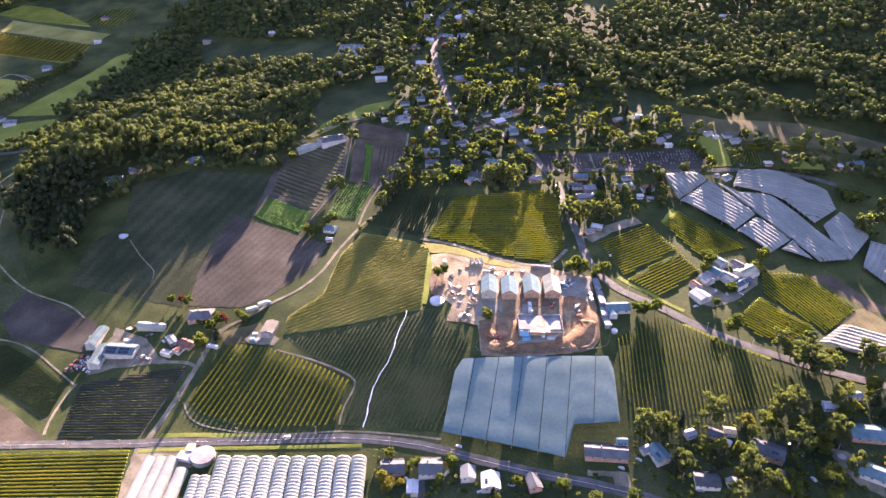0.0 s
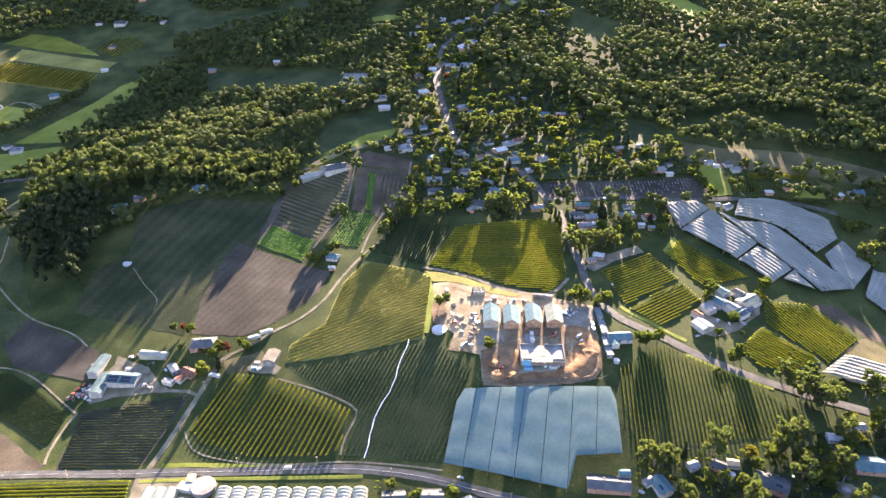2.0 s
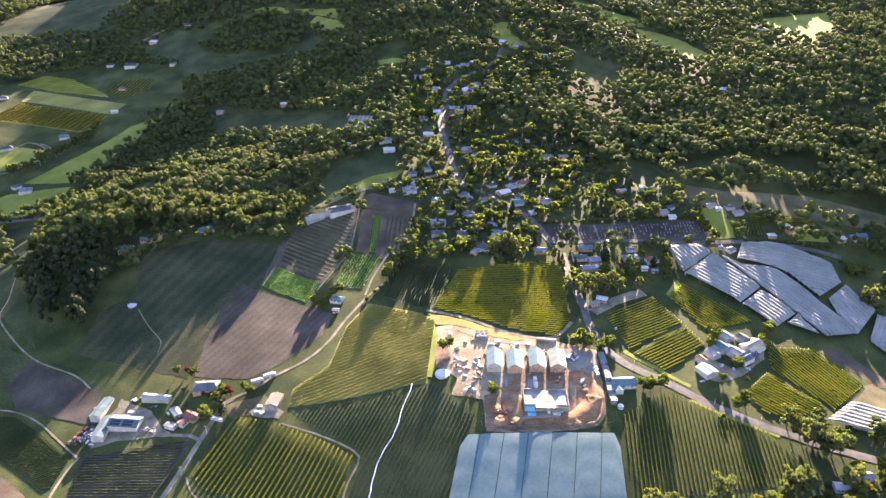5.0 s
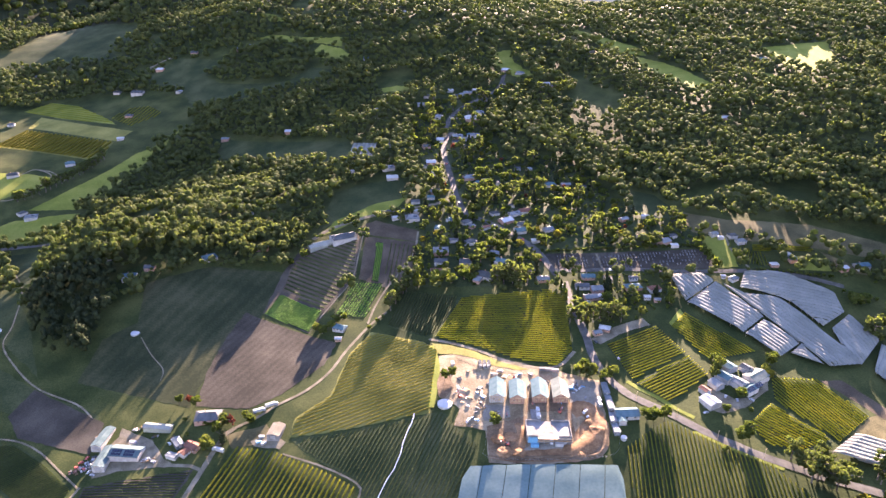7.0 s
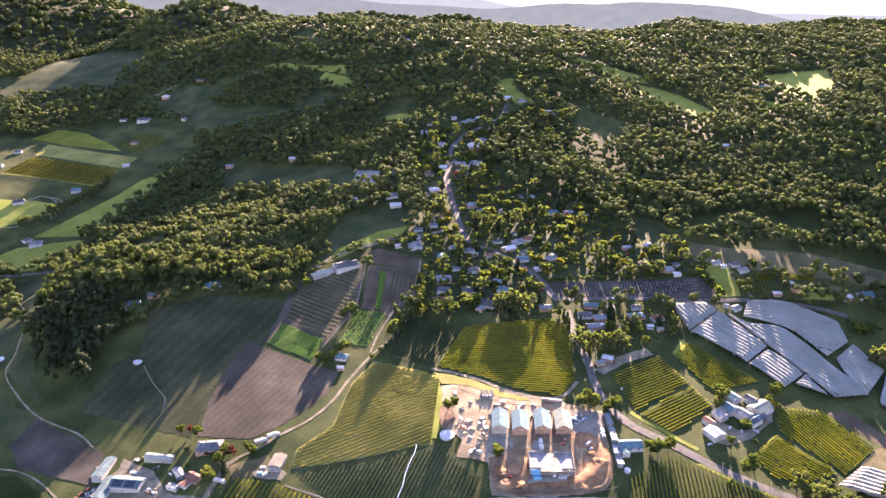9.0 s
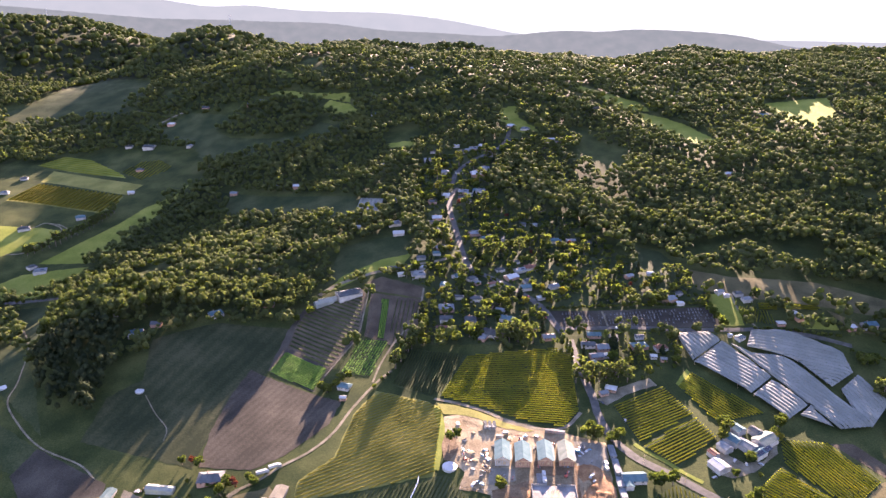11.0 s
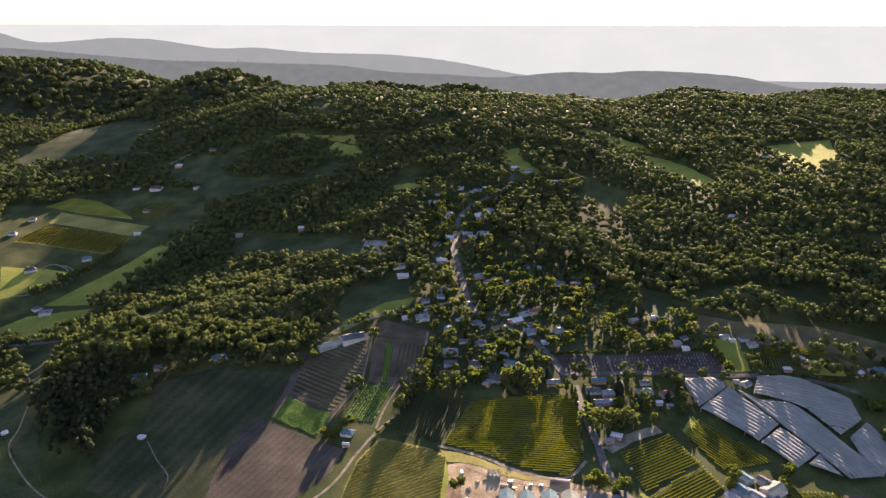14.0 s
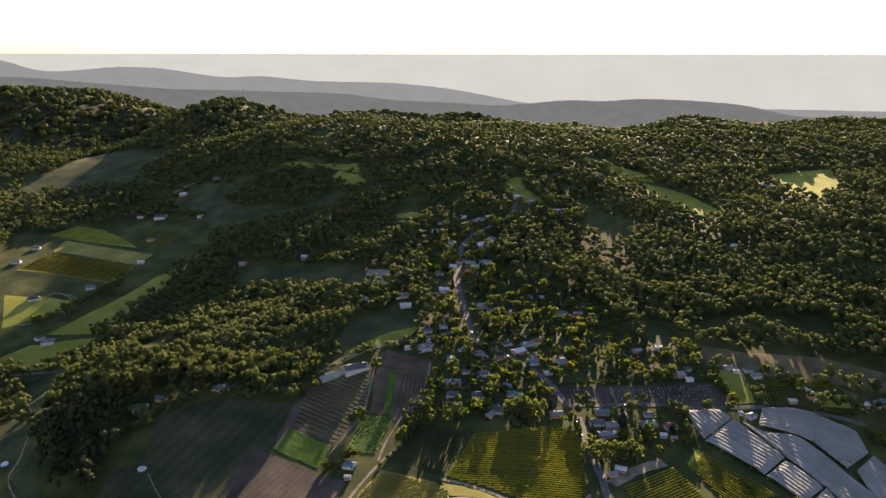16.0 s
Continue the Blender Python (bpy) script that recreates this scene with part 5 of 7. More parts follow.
ribbon("track", [(-20.5, 583.1), (1.6, 572.4), (22, 560.1), (41.5, 545.4), (58.1, 535.6), (72.3, 529.8), (86.8, 529.5), (97.4, 536), (109.6, 553.3)], 3.4, DIRT, 0.3, "dirt track along the vineyard edge", "track")
drape("field", [(-18.2, 576), (1.6, 568.7), (21.9, 556.5), (41.3, 541.1), (67.2, 527.6), (57.5, 526.5), (38.5, 533.7), (19.2, 547.9), (4.2, 554.6), (-11.1, 558.1)], DRYFLOOR, 0.36, "strip of rough grass above the building site", "grass strip", step=7)
ribbon("track", [(6.7, 549.8), (31.1, 532.8), (54.9, 524.2), (78.6, 519.9), (102.3, 518)], 5.0, SAND, 0.34, "pale haul road across the building site", "track")
for (px, py), rf, lab in zip([(38, 499.1), (54.2, 496.3), (72.3, 496.8), (88.9, 496.3)], (BLUEROOF, BLUEROOF, BLUEROOF, GREENROOF), ("pale blue", "pale blue", "pale blue", "grey-green")):
    e = house(px, py, 11.8, -2, rf, WHITEWALL if px < 48 else BRICK, 24, eave=3.9, pitch=0.58, label="half-built brick hall with a steep " + lab + " roof", name="half_built_hall", detail=True, group="halls on the building site", category="building")
    for k in (-4.5, -2.7, -0.9, 0.9, 2.7, 4.5):
        boxed("column", (k - 0.18, k + 0.18, -12.5, -12.15, -0.6, 3.7), TIMBER, e)
    boxed("beam", (-5.9, 5.9, -12.55, -12.1, 3.7, 4.0), TIMBER, e)
    boxed("lean_to", (5.95, 7.6, -10, 10, 2.6, 2.8), ZINC, e)
sx, sy = 75.1, 452
e = thing("unfinished_building", sx, sy, -1, "unfinished concrete building with open slab and scaffolding", "building")
e.location.z += 0.4
e.scale = (1.4, 1.4, 1.25)
boxed("floor_slab", (-12, 12, -7, 7, -1.0, 3.0), CONCRETE, e, 0.05)
boxed("stair_wing", (-8.5, -3.5, 7.004, 17, -1.0, 3.6), CONCRETE, e, 0.05)
boxed("plant_room", (-5.5, -3.6, 13, 16.5, 3.604, 6.2), PAINT, e, 0.05)
boxed("plant_room", (-5.6, -3.4, 8.5, 12, 3.604, 5.6), PAINT, e, 0.05)
for x0, x1, y0, y1 in ((-12, -11.7, -7, 7), (11.7, 12, -7, 7), (-12, -4, 6.7, 7), (2, 12, 6.7, 7), (-11.6, -6, -6.9, -6.7), (5, 11.6, -6.9, -6.7)):
    boxed("parapet_wall", (x0, x1, y0, y1, 3.004, 4.3), CONCRETE, e)
for i in range(7):
    boxed("formwork_beam", (-3 + i * 0.9, -2.75 + i * 0.9, -3.2 + 0.2 * (i % 3), 3.6, 3.004, 3.3), TIMBER, e)
for i in range(9):
    boxed("scaffold_pole", (-11.5 + i * 2.85, -11.38 + i * 2.85, -8.4, -8.28, -1.0, 4.6), STEEL, e)
for zz_ in (1.2, 3.1):
    boxed("scaffold_deck", (-11.6, 11.6, -8.5, -7.3, zz_, zz_ + 0.06), TIMBER, e)
boxed("blue_sheeting", (-11.5, -6.5, -8.56, -8.52, 0.2, 4.2), BLUETARP, e)
CB = [(64.4, 444.3), (64, 439.8), (82.5, 440), (84.9, 442.2)]
for (px, py), m_, lab in zip(CB, (BLUETARP, BLUETARP, PAINT, PAINT), ("blue", "blue", "white", "white")):
    container(px, py, 90, m_, lab + " container below the unfinished building")
vehicle(76.9, 443.7, 175, "truck", PAINT, "white delivery truck on the building site", 0.4)
for px, py in [(119.9, 486.9), (119.6, 482), (1.6, 540.1)]:
    container(px, py, 10, PAINT, "white site cabin with a flat roof", 5.0, name="site_cabin")
for i, (px, py) in enumerate([(25.6, 534.9), (29, 534.5), (32.4, 534.1)]):
    container(px, py, 0, CONCRETE, "grey storage container at the site edge", 6.0)
for px, py in [(78.5, 526), (84.2, 525), (88.9, 524.1), (36.7, 520.5)]:
    container(px, py, 85, CONCRETE, "grey site hut beside the access road", 6.0, name="site_hut")
for p, q in ([(126.8, 507.4), (127.1, 492.6)], [(127.3, 491.2), (127.5, 474)], [(127, 471.4), (126.9, 460.5)], [(127.1, 459.2), (127.5, 449.5)]):
    shed((p[0] + q[0]) / 2, (p[1] + q[1]) / 2, 4.4, math.dist(p, q), math.degrees(math.atan2(q[1] - p[1], q[0] - p[0])) + 90, ZINC, ZINC, 2.7, 0.06, "long low grey site building along the fence", name="site_shed", group="site sheds")


def digger(x, y, rz, mat, label):
    e = thing("excavator", x, y, rz, label, "excavator", "site machines", land1(x, y) + 0.25)
    for s in (-1, 1):
        profile("track", ((-1.6, 0), (1.6, 0), (1.8, 0.4), (1.5, 0.75), (-1.5, 0.75), (-1.8, 0.4)), 0.5, RUBBER, e).location.x = s * 1.0
    boxed("body", (-1.2, 1.2, -1.7, 1.0, 0.8, 1.9), mat, e, 0.12)
    boxed("cab", (-1.15, -0.1, -0.3, 1.2, 1.9, 3.0), GLASS, e, 0.08)
    profile("boom", ((0.8, 1.4), (3.0, 3.6), (5.0, 2.6), (5.0, 2.3), (3.0, 3.1), (1.0, 1.1)), 0.4, mat, e)
    profile("bucket", ((4.8, 2.3), (5.3, 2.2), (5.2, 1.1), (4.5, 0.9), (4.4, 1.4)), 1.0, STEEL, e)
    return e


def berm(pts, wide, high, mat, label):
    """A rounded bank of dumped earth along a line, uneven in height."""
    c = spline(pts, 2.5)
    d = np.gradient(c, axis=0)
    d /= np.linalg.norm(d, axis=1)[:, None]
    side = np.column_stack([-d[:, 1], d[:, 0]])
    n = len(c)
    taper = np.clip(np.minimum(np.arange(n), n - 1 - np.arange(n)) / 4, 0, 1)
    lump = np.array([1 + 0.5 * noise.noise(Vector((x * 0.15, y * 0.15, 4.0))) for x, y in c]) * taper
    rows = []
    for k, up in ((-0.5, -0.1), (-0.36, 0.35), (-0.15, 0.9), (0.0, 1.0), (0.12, 0.86), (0.3, 0.4), (0.5, -0.1)):
        wob = np.array([noise.noise(Vector((x * 0.3, y * 0.3, k * 9))) for x, y in c])
        q = c + side * (wide * k + wob[:, None])
        rows.append(np.column_stack([q, land(q[:, 0], q[:, 1]) + 0.3 + high * up * lump + 0.25 * wob * lump]))
    f = [(r * n + i, r * n + i + 1, (r + 1) * n + i + 1, (r + 1) * n + i) for r in range(6) for i in range(n - 1)]
    tagged(linked("earth_bank", np.vstack(rows), f, mat, smooth=True), label, "earth bank")


berm([(95.3, 475.1), (105.9, 479.6), (112.7, 471.1), (113.1, 457.1), (106.2, 442.8), (94.3, 434.1), (83.6, 433.3)], 17, 2.3, CLAY, "curved bank of pale orange clay round the excavation")
berm([(51.8, 464.8), (55.6, 455.8), (53.3, 441.5), (45.7, 436.2)], 9, 1.4, CLAY, "low bank of orange clay beside the slab")
berm([(121.2, 463.4), (116.2, 439.2), (106.3, 429.6), (81.0, 428.9), (47.4, 429.8), (29.9, 434.9)], 5, 1.2, SPOIL, "low earth bank along the site's edge")


def site_fence(pts):
    c = spline(pts, 3.0)
    e = thing("site_fence", c[0][0], c[0][1], 0, "low wire fence on steel posts round the building site", "fence", "", 0.0)
    for x, y in c:
        z = land1(x, y)
        boxed("post", (x - c[0][0] - 0.05, x - c[0][0] + 0.05, y - c[0][1] - 0.05, y - c[0][1] + 0.05, z - 0.3, z + 1.7), STEEL, e)
    for up in (0.5, 1.1, 1.65):
        bm = bmesh.new()
        v = [[bm.verts.new((x - c[0][0], y - c[0][1], land1(x, y) + up + h)) for x, y in c] for h in (0, 0.05)]
        for i in range(len(c) - 1):
            bm.faces.new((v[0][i], v[0][i + 1], v[1][i + 1], v[1][i]))
        bmesh.ops.solidify(bm, geom=bm.faces[:], thickness=0.03)
        part("rail", bm, STEEL, e)


site_fence([(3.8, 466.7), (16.3, 463.4), (27.2, 459.9), (27.2, 443.6), (26.4, 432.6), (47.3, 428.3), (72.4, 426.9), (101.8, 427.4), (123.6, 432.5), (129.1, 451.1)])
digger(43.6, 442.3, 70, REDPAINT, "red excavator on the clay bank")
digger(7.7, 496.9, 20, REDPAINT, "red excavator beside material stacks")
digger(86.7, 473.5, -30, REDPAINT, "red tracked machine between the halls")
digger(54.1, 515.9, 60, REDPAINT, "red tracked machine behind the halls")


def heap(x, y, r, h, mat, label):
    bm = bmesh.new()
    bmesh.ops.create_icosphere(bm, subdivisions=3, radius=1)
    for v in bm.verts:
        q = 1 + 0.35 * noise.noise(v.co * 1.7 + Vector((x, y, 0)))
        v.co = Vector((v.co.x * r * q, v.co.y * r * q, max(-0.3, v.co.z) * h * q))
    me = bpy.data.meshes.new("earth_mound")
    bm.to_mesh(me)
    bm.free()
    me.materials.append(mat)
    ob = new("earth_mound", me)
    ob.location = (x, y, land1(x, y))
    tagged(ob, label, "earth heap", "heaps on the building site")


for px, py in [(37, 448.6), (47.6, 450.6), (41.5, 435.7), (109.5, 463.5), (112.5, 454.1), (103.4, 445.2), (52.1, 434.9), (97.4, 432.8)]:
    heap(px, py, hrng.uniform(4, 8), hrng.uniform(1.5, 3.2), CLAY, "heap of orange excavated clay")
for px, py in [(15.2, 528), (23.6, 531.8), (13.4, 503.4), (16, 494.4)]:
    heap(px, py, hrng.uniform(2, 4), hrng.uniform(0.9, 1.8), SAND, "small heap of pale sand")
for px, py, rz in ((25.4, 537.7, 5), (29.3, 537.2, 5), (33.2, 536.8, 5)):
    container(px, py, rz, GREYROOF, "dark grey storage container at the site edge", 7.0)
for i, (px, py) in enumerate([(6.5, 510.6), (9.3, 506.5), (5.1, 502), (7.9, 495.9), (10.6, 491.3), (12.1, 496.7), (24.4, 504.6), (26.1, 499.3), (25, 493.7), (23.9, 488.3), (22.9, 483.6), (27.1, 485.2), (100.6, 505.6), (104.2, 504.1), (107, 504.1), (97.8, 498.2), (100.6, 495.3), (44.9, 517.7), (56.6, 514.6), (75.4, 512.2), (80.1, 512), (46, 472.9), (38, 475.5), (86.6, 486.3), (90.8, 482.8), (65.9, 484.9), (119.6, 489.7), (119.9, 485.5)]):
    e = thing("rubble_pile", px, py, hrng.uniform(0, 180), "pile of boards and rubble on the sandy ground", "rubble", "rubble piles")
    for j in range(hrng.randint(3, 6)):
        u, v_ = hrng.uniform(-2, 2), hrng.uniform(-1.5, 1.5)
        boxed("board", (u - hrng.uniform(0.2, 0.5), u + hrng.uniform(0.2, 0.5), v_ - hrng.uniform(0.5, 2.2), v_ + hrng.uniform(0.5, 2.2), -0.1, hrng.uniform(0.3, 0.9)), hrng.choice((TIMBER, TIMBER, SPOIL, SPOIL, CONCRETE, GREYROOF, STEEL, BLUETARP if px > 80 else REDPAINT)), e, 0.03)
sb = [(7.8, 519.4), (5.9, 508.2), (11.4, 496.4), (14.5, 485.6), (24.2, 505.7), (26.2, 494.5), (25.1, 487.7), (28.1, 480.6), (20.3, 478.2), (22.7, 500.7), (17.4, 471.4), (31.5, 510.2), (44.6, 507.4), (64.2, 506.1), (104.3, 506.6), (110.2, 505.1), (109, 490.4), (102, 480)]
for i, (px, py) in enumerate(sb):
    e = thing("material_stack", px, py, hrng.uniform(0, 180), "stack of building material on the sandy ground", "building material", "material stacks")
    for j in range(hrng.randint(2, 4)):
        boxed("pallet_block", (-1.6 + j * 0.9, -0.8 + j * 0.9, -hrng.uniform(1, 2.2), hrng.uniform(1, 2.2), -0.1, hrng.uniform(0.4, 1.3)), hrng.choice((TIMBER, CONCRETE, GRADED, GREYROOF, BLUETARP, ZINC, SPOIL)), e, 0.03)
for i, (px, py) in enumerate([(98.9, 501.3), (102.3, 499.1), (106.8, 501.3), (41.7, 524.9), (58.3, 520.4), (67.8, 519.9), (106.5, 473.2), (108.5, 468.6), (20.9, 468.4), (14.2, 468), (106, 439.4), (101.7, 505.1)]):
    vehicle(px, py, hrng.uniform(0, 180), "car" if i % 3 else "van", hrng.choice((PAINT, PAINT, STEEL, BLUETARP)), "work vehicle parked on the building site", 0.3)
for i, (px, py) in enumerate([(214.3, 492.9), (216.4, 489.5), (224.3, 495.5), (232.3, 491.6), (202.2, 475.3), (244.1, 492.2)]):
    vehicle(px, py, hrng.uniform(0, 180), "car", hrng.choice((PAINT, STEEL, GREYROOF)), "car parked beside the winery sheds", 0.3)
for i, (px, py) in enumerate([(106.8, 687.8), (112.3, 660.9), (114.3, 641), (117, 612.1), (94.4, 712.2), (79.5, 756), (49, 789), (21.5, 814.3), (7.8, 846.5), (-1.1, 907.3), (-9.4, 962.9), (-13.3, 1003.3), (133.5, 689.2), (165.6, 687.7), (197.1, 684.8), (130.8, 567.1), (146.2, 542.7)]):
    vehicle(px, py, hrng.uniform(-20, 20), "car", hrng.choice((PAINT, STEEL, GREYROOF, REDPAINT)), "car on the village street", 0.36)
tank(-4.4, 489.7, 6.0, 1.2, PAINT, "round white water tank above the vines", dome=0.1)
tank(-312.4, 615.5, 4.2, 0.8, PAINT, "round pale water tank on the pasture", dome=0.06)
tank(-467.4, 641.4, 4.2, 0.8, PAINT, "round pale water tank beside the track", dome=0.06)
tank(131.6, 446.1, 2.2, 2.2, PAINT, "small white water tank behind the house", dome=0.1)
tank(188.3, 346.1, 2.2, 2.2, PAINT, "small pale water tank in a garden", dome=0.1)
tank(255.8, 332.4, 2.6, 2.2, CONCRETE, "small grey water tank in a garden", dome=0.1)
house(138.5, 471.3, 18, 4, BLUEROOF, WHITEWALL, 11, label="low house with a pale blue steel roof", solar=False)
house(133.1, 466, 12, 94, BLUEROOF, WHITEWALL, 6, label="pale blue roofed wing of a house")

# ---- winery on the right ----
for px, py, w, d, rz, rf, so in ((208.5, 486.2, 11.5, 13, 28, PAINT, 0), (220.3, 508.6, 9, 10, 30, ZINC, 0), (230.4, 518.2, 9.5, 13, 35, BLUEROOF, 0), (237.8, 532.7, 10, 12.5, 30, BLUEROOF, 0),
                                 (238.8, 511.7, 10.5, 15, 35, ZINC, 0), (245.9, 503, 8.5, 13, -55, BLUEROOF, 1), (257.3, 519.6, 13.5, 19, -55, GREENROOF, 0), (252.7, 530.3, 8, 9, 35, GREYROOF, 0), (208.3, 499.9, 6, 8, 28, REDROOF, 0)):
    shed(px, py, w, d, rz, rf, WHITEWALL, 4.0, 0.32, "steel-roofed winery shed among vines", solar=bool(so), name="winery_shed", group="winery sheds")
drape("yard", [(201.9, 482), (216.3, 507.5), (230.7, 493.6), (247.9, 496.7), (261, 513.6), (268.8, 521.7), (263.2, 506.4), (236.4, 483.4), (215.8, 475.7)], DIRT, 0.2, "gravel yard among the winery sheds", "yard")

# ---- gardens by the lower road ----
for px, py, w, d, rz, rf, wl, sk in ((-32.5, 339, 14.9, 10.3, 4, GREYROOF, BRICK, 0), (-7.4, 336.8, 14.9, 12.6, 0, GREYROOF, WHITEWALL, 0), (17, 331.2, 9.2, 10.3, 0, ZINC, WHITEWALL, 0), (-18.8, 323.4, 6.9, 10.3, 0, PAINT, WHITEWALL, 0),
                                     (31.3, 324.3, 11.5, 12.6, 0, PAINT, WHITEWALL, 1), (58.6, 322.5, 8, 11.5, 12, GREYROOF, BRICK, 0), (107.6, 341.1, 27.6, 10.3, -6, GREYROOF, BRICK, 0), (141.3, 338.9, 10.3, 13.8, 20, BLUEROOF, WHITEWALL, 1),
                                     (166.7, 318.5, 14.9, 10.3, -6, GREYROOF, WHITEWALL, 0), (211, 338.4, 20.7, 12.6, -28, GREYROOF, BRICK, 1), (182.8, 313.8, 6.9, 11.5, 10, ZINC, WHITEWALL, 0), (280.3, 349.3, 23, 12.6, -8, BLUEROOF, BRICK, 0),
                                     (265.4, 372.6, 9.2, 6.9, -6, PAINT, PAINT, 0), (165, 353.1, 6.9, 5.8, 20, ZINC, WHITEWALL, 0), (181.6, 352.4, 9.2, 6.9, -30, GREYROOF, BRICK, 0), (119.3, 348.9, 6.9, 4.6, 0, BLUEROOF, WHITEWALL, 0), (270.1, 319.4, 18.4, 11.5, -30, BLUEROOF, WHITEWALL, 0),
                                     (191.3, 353.8, 6.9, 5.8, -10, TIMBER, WHITEWALL, 0), (133.6, 342.5, 6.9, 4.6, 30, ZINC, WHITEWALL, 0), (214.7, 320.5, 8, 5.8, -40, GREYROOF, WHITEWALL, 0), (286.4, 381.6, 8, 5.8, 10, ZINC, WHITEWALL, 0)):
    house(px, py, w, rz, rf, wl, d, label="house with a " + {GREYROOF: "grey", ZINC: "pale zinc", PAINT: "white", BLUEROOF: "blue-grey", TIMBER: "tan"}[rf] + " steel roof in a wooded garden", solar=bool(sk), chimney=w > 12, verandah=w > 14, group="garden houses")
for q in [(-22.8, 331.1), (-14.7, 331.2), (3, 333.1), (11, 320.5), (24.6, 318.8), (44.6, 322.4), (82, 319.8), (116.1, 331), (128, 336.5), (161.8, 313.3), (197.6, 327.4), (232.9, 336.2), (232.8, 317.7), (260.5, 341.7), (258.5, 324.8), (228.2, 342.8)]:
    vehicle(q[0], q[1], hrng.uniform(0, 180), "car", hrng.choice((PAINT, STEEL, GREYROOF, PAINT)), "car parked in a garden drive", 0.1)
drape("driveway", [(-15, 342.8), (-10.1, 342.4), (-11.3, 314.1), (-16.7, 314.5)], ASPHALT, 0.15, "grey driveway beside a house", "driveway")
drape("driveway", [(94.3, 331.1), (119.2, 328.5), (119.7, 315.9), (110, 317.1), (109.6, 325.3), (93.7, 327.1)], DIRT, 0.15, "curved gravel driveway", "driveway")
drape("driveway", [(247.9, 342.1), (262.2, 337.3), (276.5, 315.9), (270.5, 303.5), (258.4, 312.6)], DIRT, 0.15, "gravel driveway between gardens", "driveway")

# ---- village ----
ROOFS = (ZINC, GREYROOF, BLUEROOF, REDROOF, PAINT)
NAMES = ("pale zinc", "dark grey", "pale blue", "red tiled", "white")


def village(t):
    for px, py, w, k, rz in t:
        w *= 0.98
        house(px, py, w, rz, ROOFS[k], hrng.choice((WHITEWALL, BRICK, WHITEWALL)), w * hrng.uniform(0.62, 0.9), pitch=hrng.uniform(0.35, 0.5), hip=hrng.choice((0, 0.45)),
              label="village house with a " + NAMES[k] + " roof among garden trees", detail=py < 690, chimney=w > 12, solar=(w > 13 and k == 0))


village(((-141.3, 951.7, 9, 4, 10), (-89.5, 951.5, 17, 0, 12), (-81.6, 921.3, 15, 4, 8), (-67.4, 959.5, 9, 0, 80), (-39.6, 952.5, 8, 1, 0), (-31.5, 964.7, 13, 4, 5), (-22.7, 931.2, 14, 0, 10), (-47.9, 930.3, 8, 1, 0),
         (-98.8, 1031.3, 13, 0, 0), (-39.8, 1017, 11, 1, 20), (-21.5, 1040.1, 13, 4, 0), (5.3, 1052.1, 15, 0, 0), (13.6, 1020.9, 10, 1, 90)))
village(((30.7, 1056.6, 14, 0, 0), (20.7, 918, 15, 0, 15), (30.9, 903, 8, 2, 60), (40.8, 910.3, 7, 1, 0), (59.1, 902.5, 9, 1, 80), (-23.4, 876.6, 12, 0, 10), (-27.9, 861.2, 10, 2, 0), (-47.4, 850.5, 11, 1, 10),
         (-48.7, 810.4, 16, 0, 12), (-69.4, 812.5, 8, 4, 15), (-80.9, 827.1, 12, 1, 10), (-44.7, 826.1, 9, 4, 0), (-17.4, 784.8, 11, 2, 85)))
village(((-1, 802.9, 12, 2, 40), (15.8, 795.5, 11, 1, 40), (22.4, 786.1, 7, 0, 40), (-13, 736.7, 17, 0, 3), (34.3, 739.5, 12, 1, -20), (46.4, 727.4, 11, 0, -20), (20.6, 751.9, 14, 1, 0), (1.4, 756.9, 10, 1, 0),
         (53.6, 710.4, 15, 2, -22), (35.7, 685.2, 17, 1, -25), (26.7, 677.7, 10, 0, 65), (-16.3, 698, 13, 3, 10), (-12.5, 716.2, 14, 1, 0), (14, 712.4, 13, 1, 0)))
village(((86.8, 949.2, 9, 1, 0), (102.2, 948, 9, 0, 0), (62.7, 798.1, 15, 4, 35), (73.9, 814.9, 14, 0, 30), (82.1, 789.4, 12, 1, 30), (77.6, 773.6, 13, 2, 10), (93.1, 750.4, 8, 4, 20), (71.9, 837.4, 7, 1, 0),
         (126.1, 899.3, 14, 2, 5), (146, 899, 12, 0, 5), (166.8, 890.8, 9, 1, 40), (110.2, 774.7, 11, 0, 30), (88.1, 822.1, 16, 3, 10), (50.2, 816.6, 10, 1, 30), (38.8, 782.8, 9, 3, 30)))
village(((199.2, 790.3, 10, 0, 30), (224, 793.5, 8, 4, 0), (232.4, 787.6, 9, 1, 20), (210.7, 748.1, 10, 3, 40), (231.9, 733.2, 12, 0, 30), (240.6, 724.2, 8, 4, 0), (243.6, 743.4, 9, 1, 30), (93.6, 674.1, 13, 0, 8),
         (86.4, 690.1, 9, 1, 0), (140.2, 675.4, 14, 2, 0), (159.4, 669, 11, 1, 85), (132, 658.8, 14, 1, 0), (145.3, 653.2, 12, 0, 10), (137.4, 639.1, 13, 0, 10), (148.7, 640.5, 9, 4, 5), (131.2, 627.9, 8, 2, 30)))
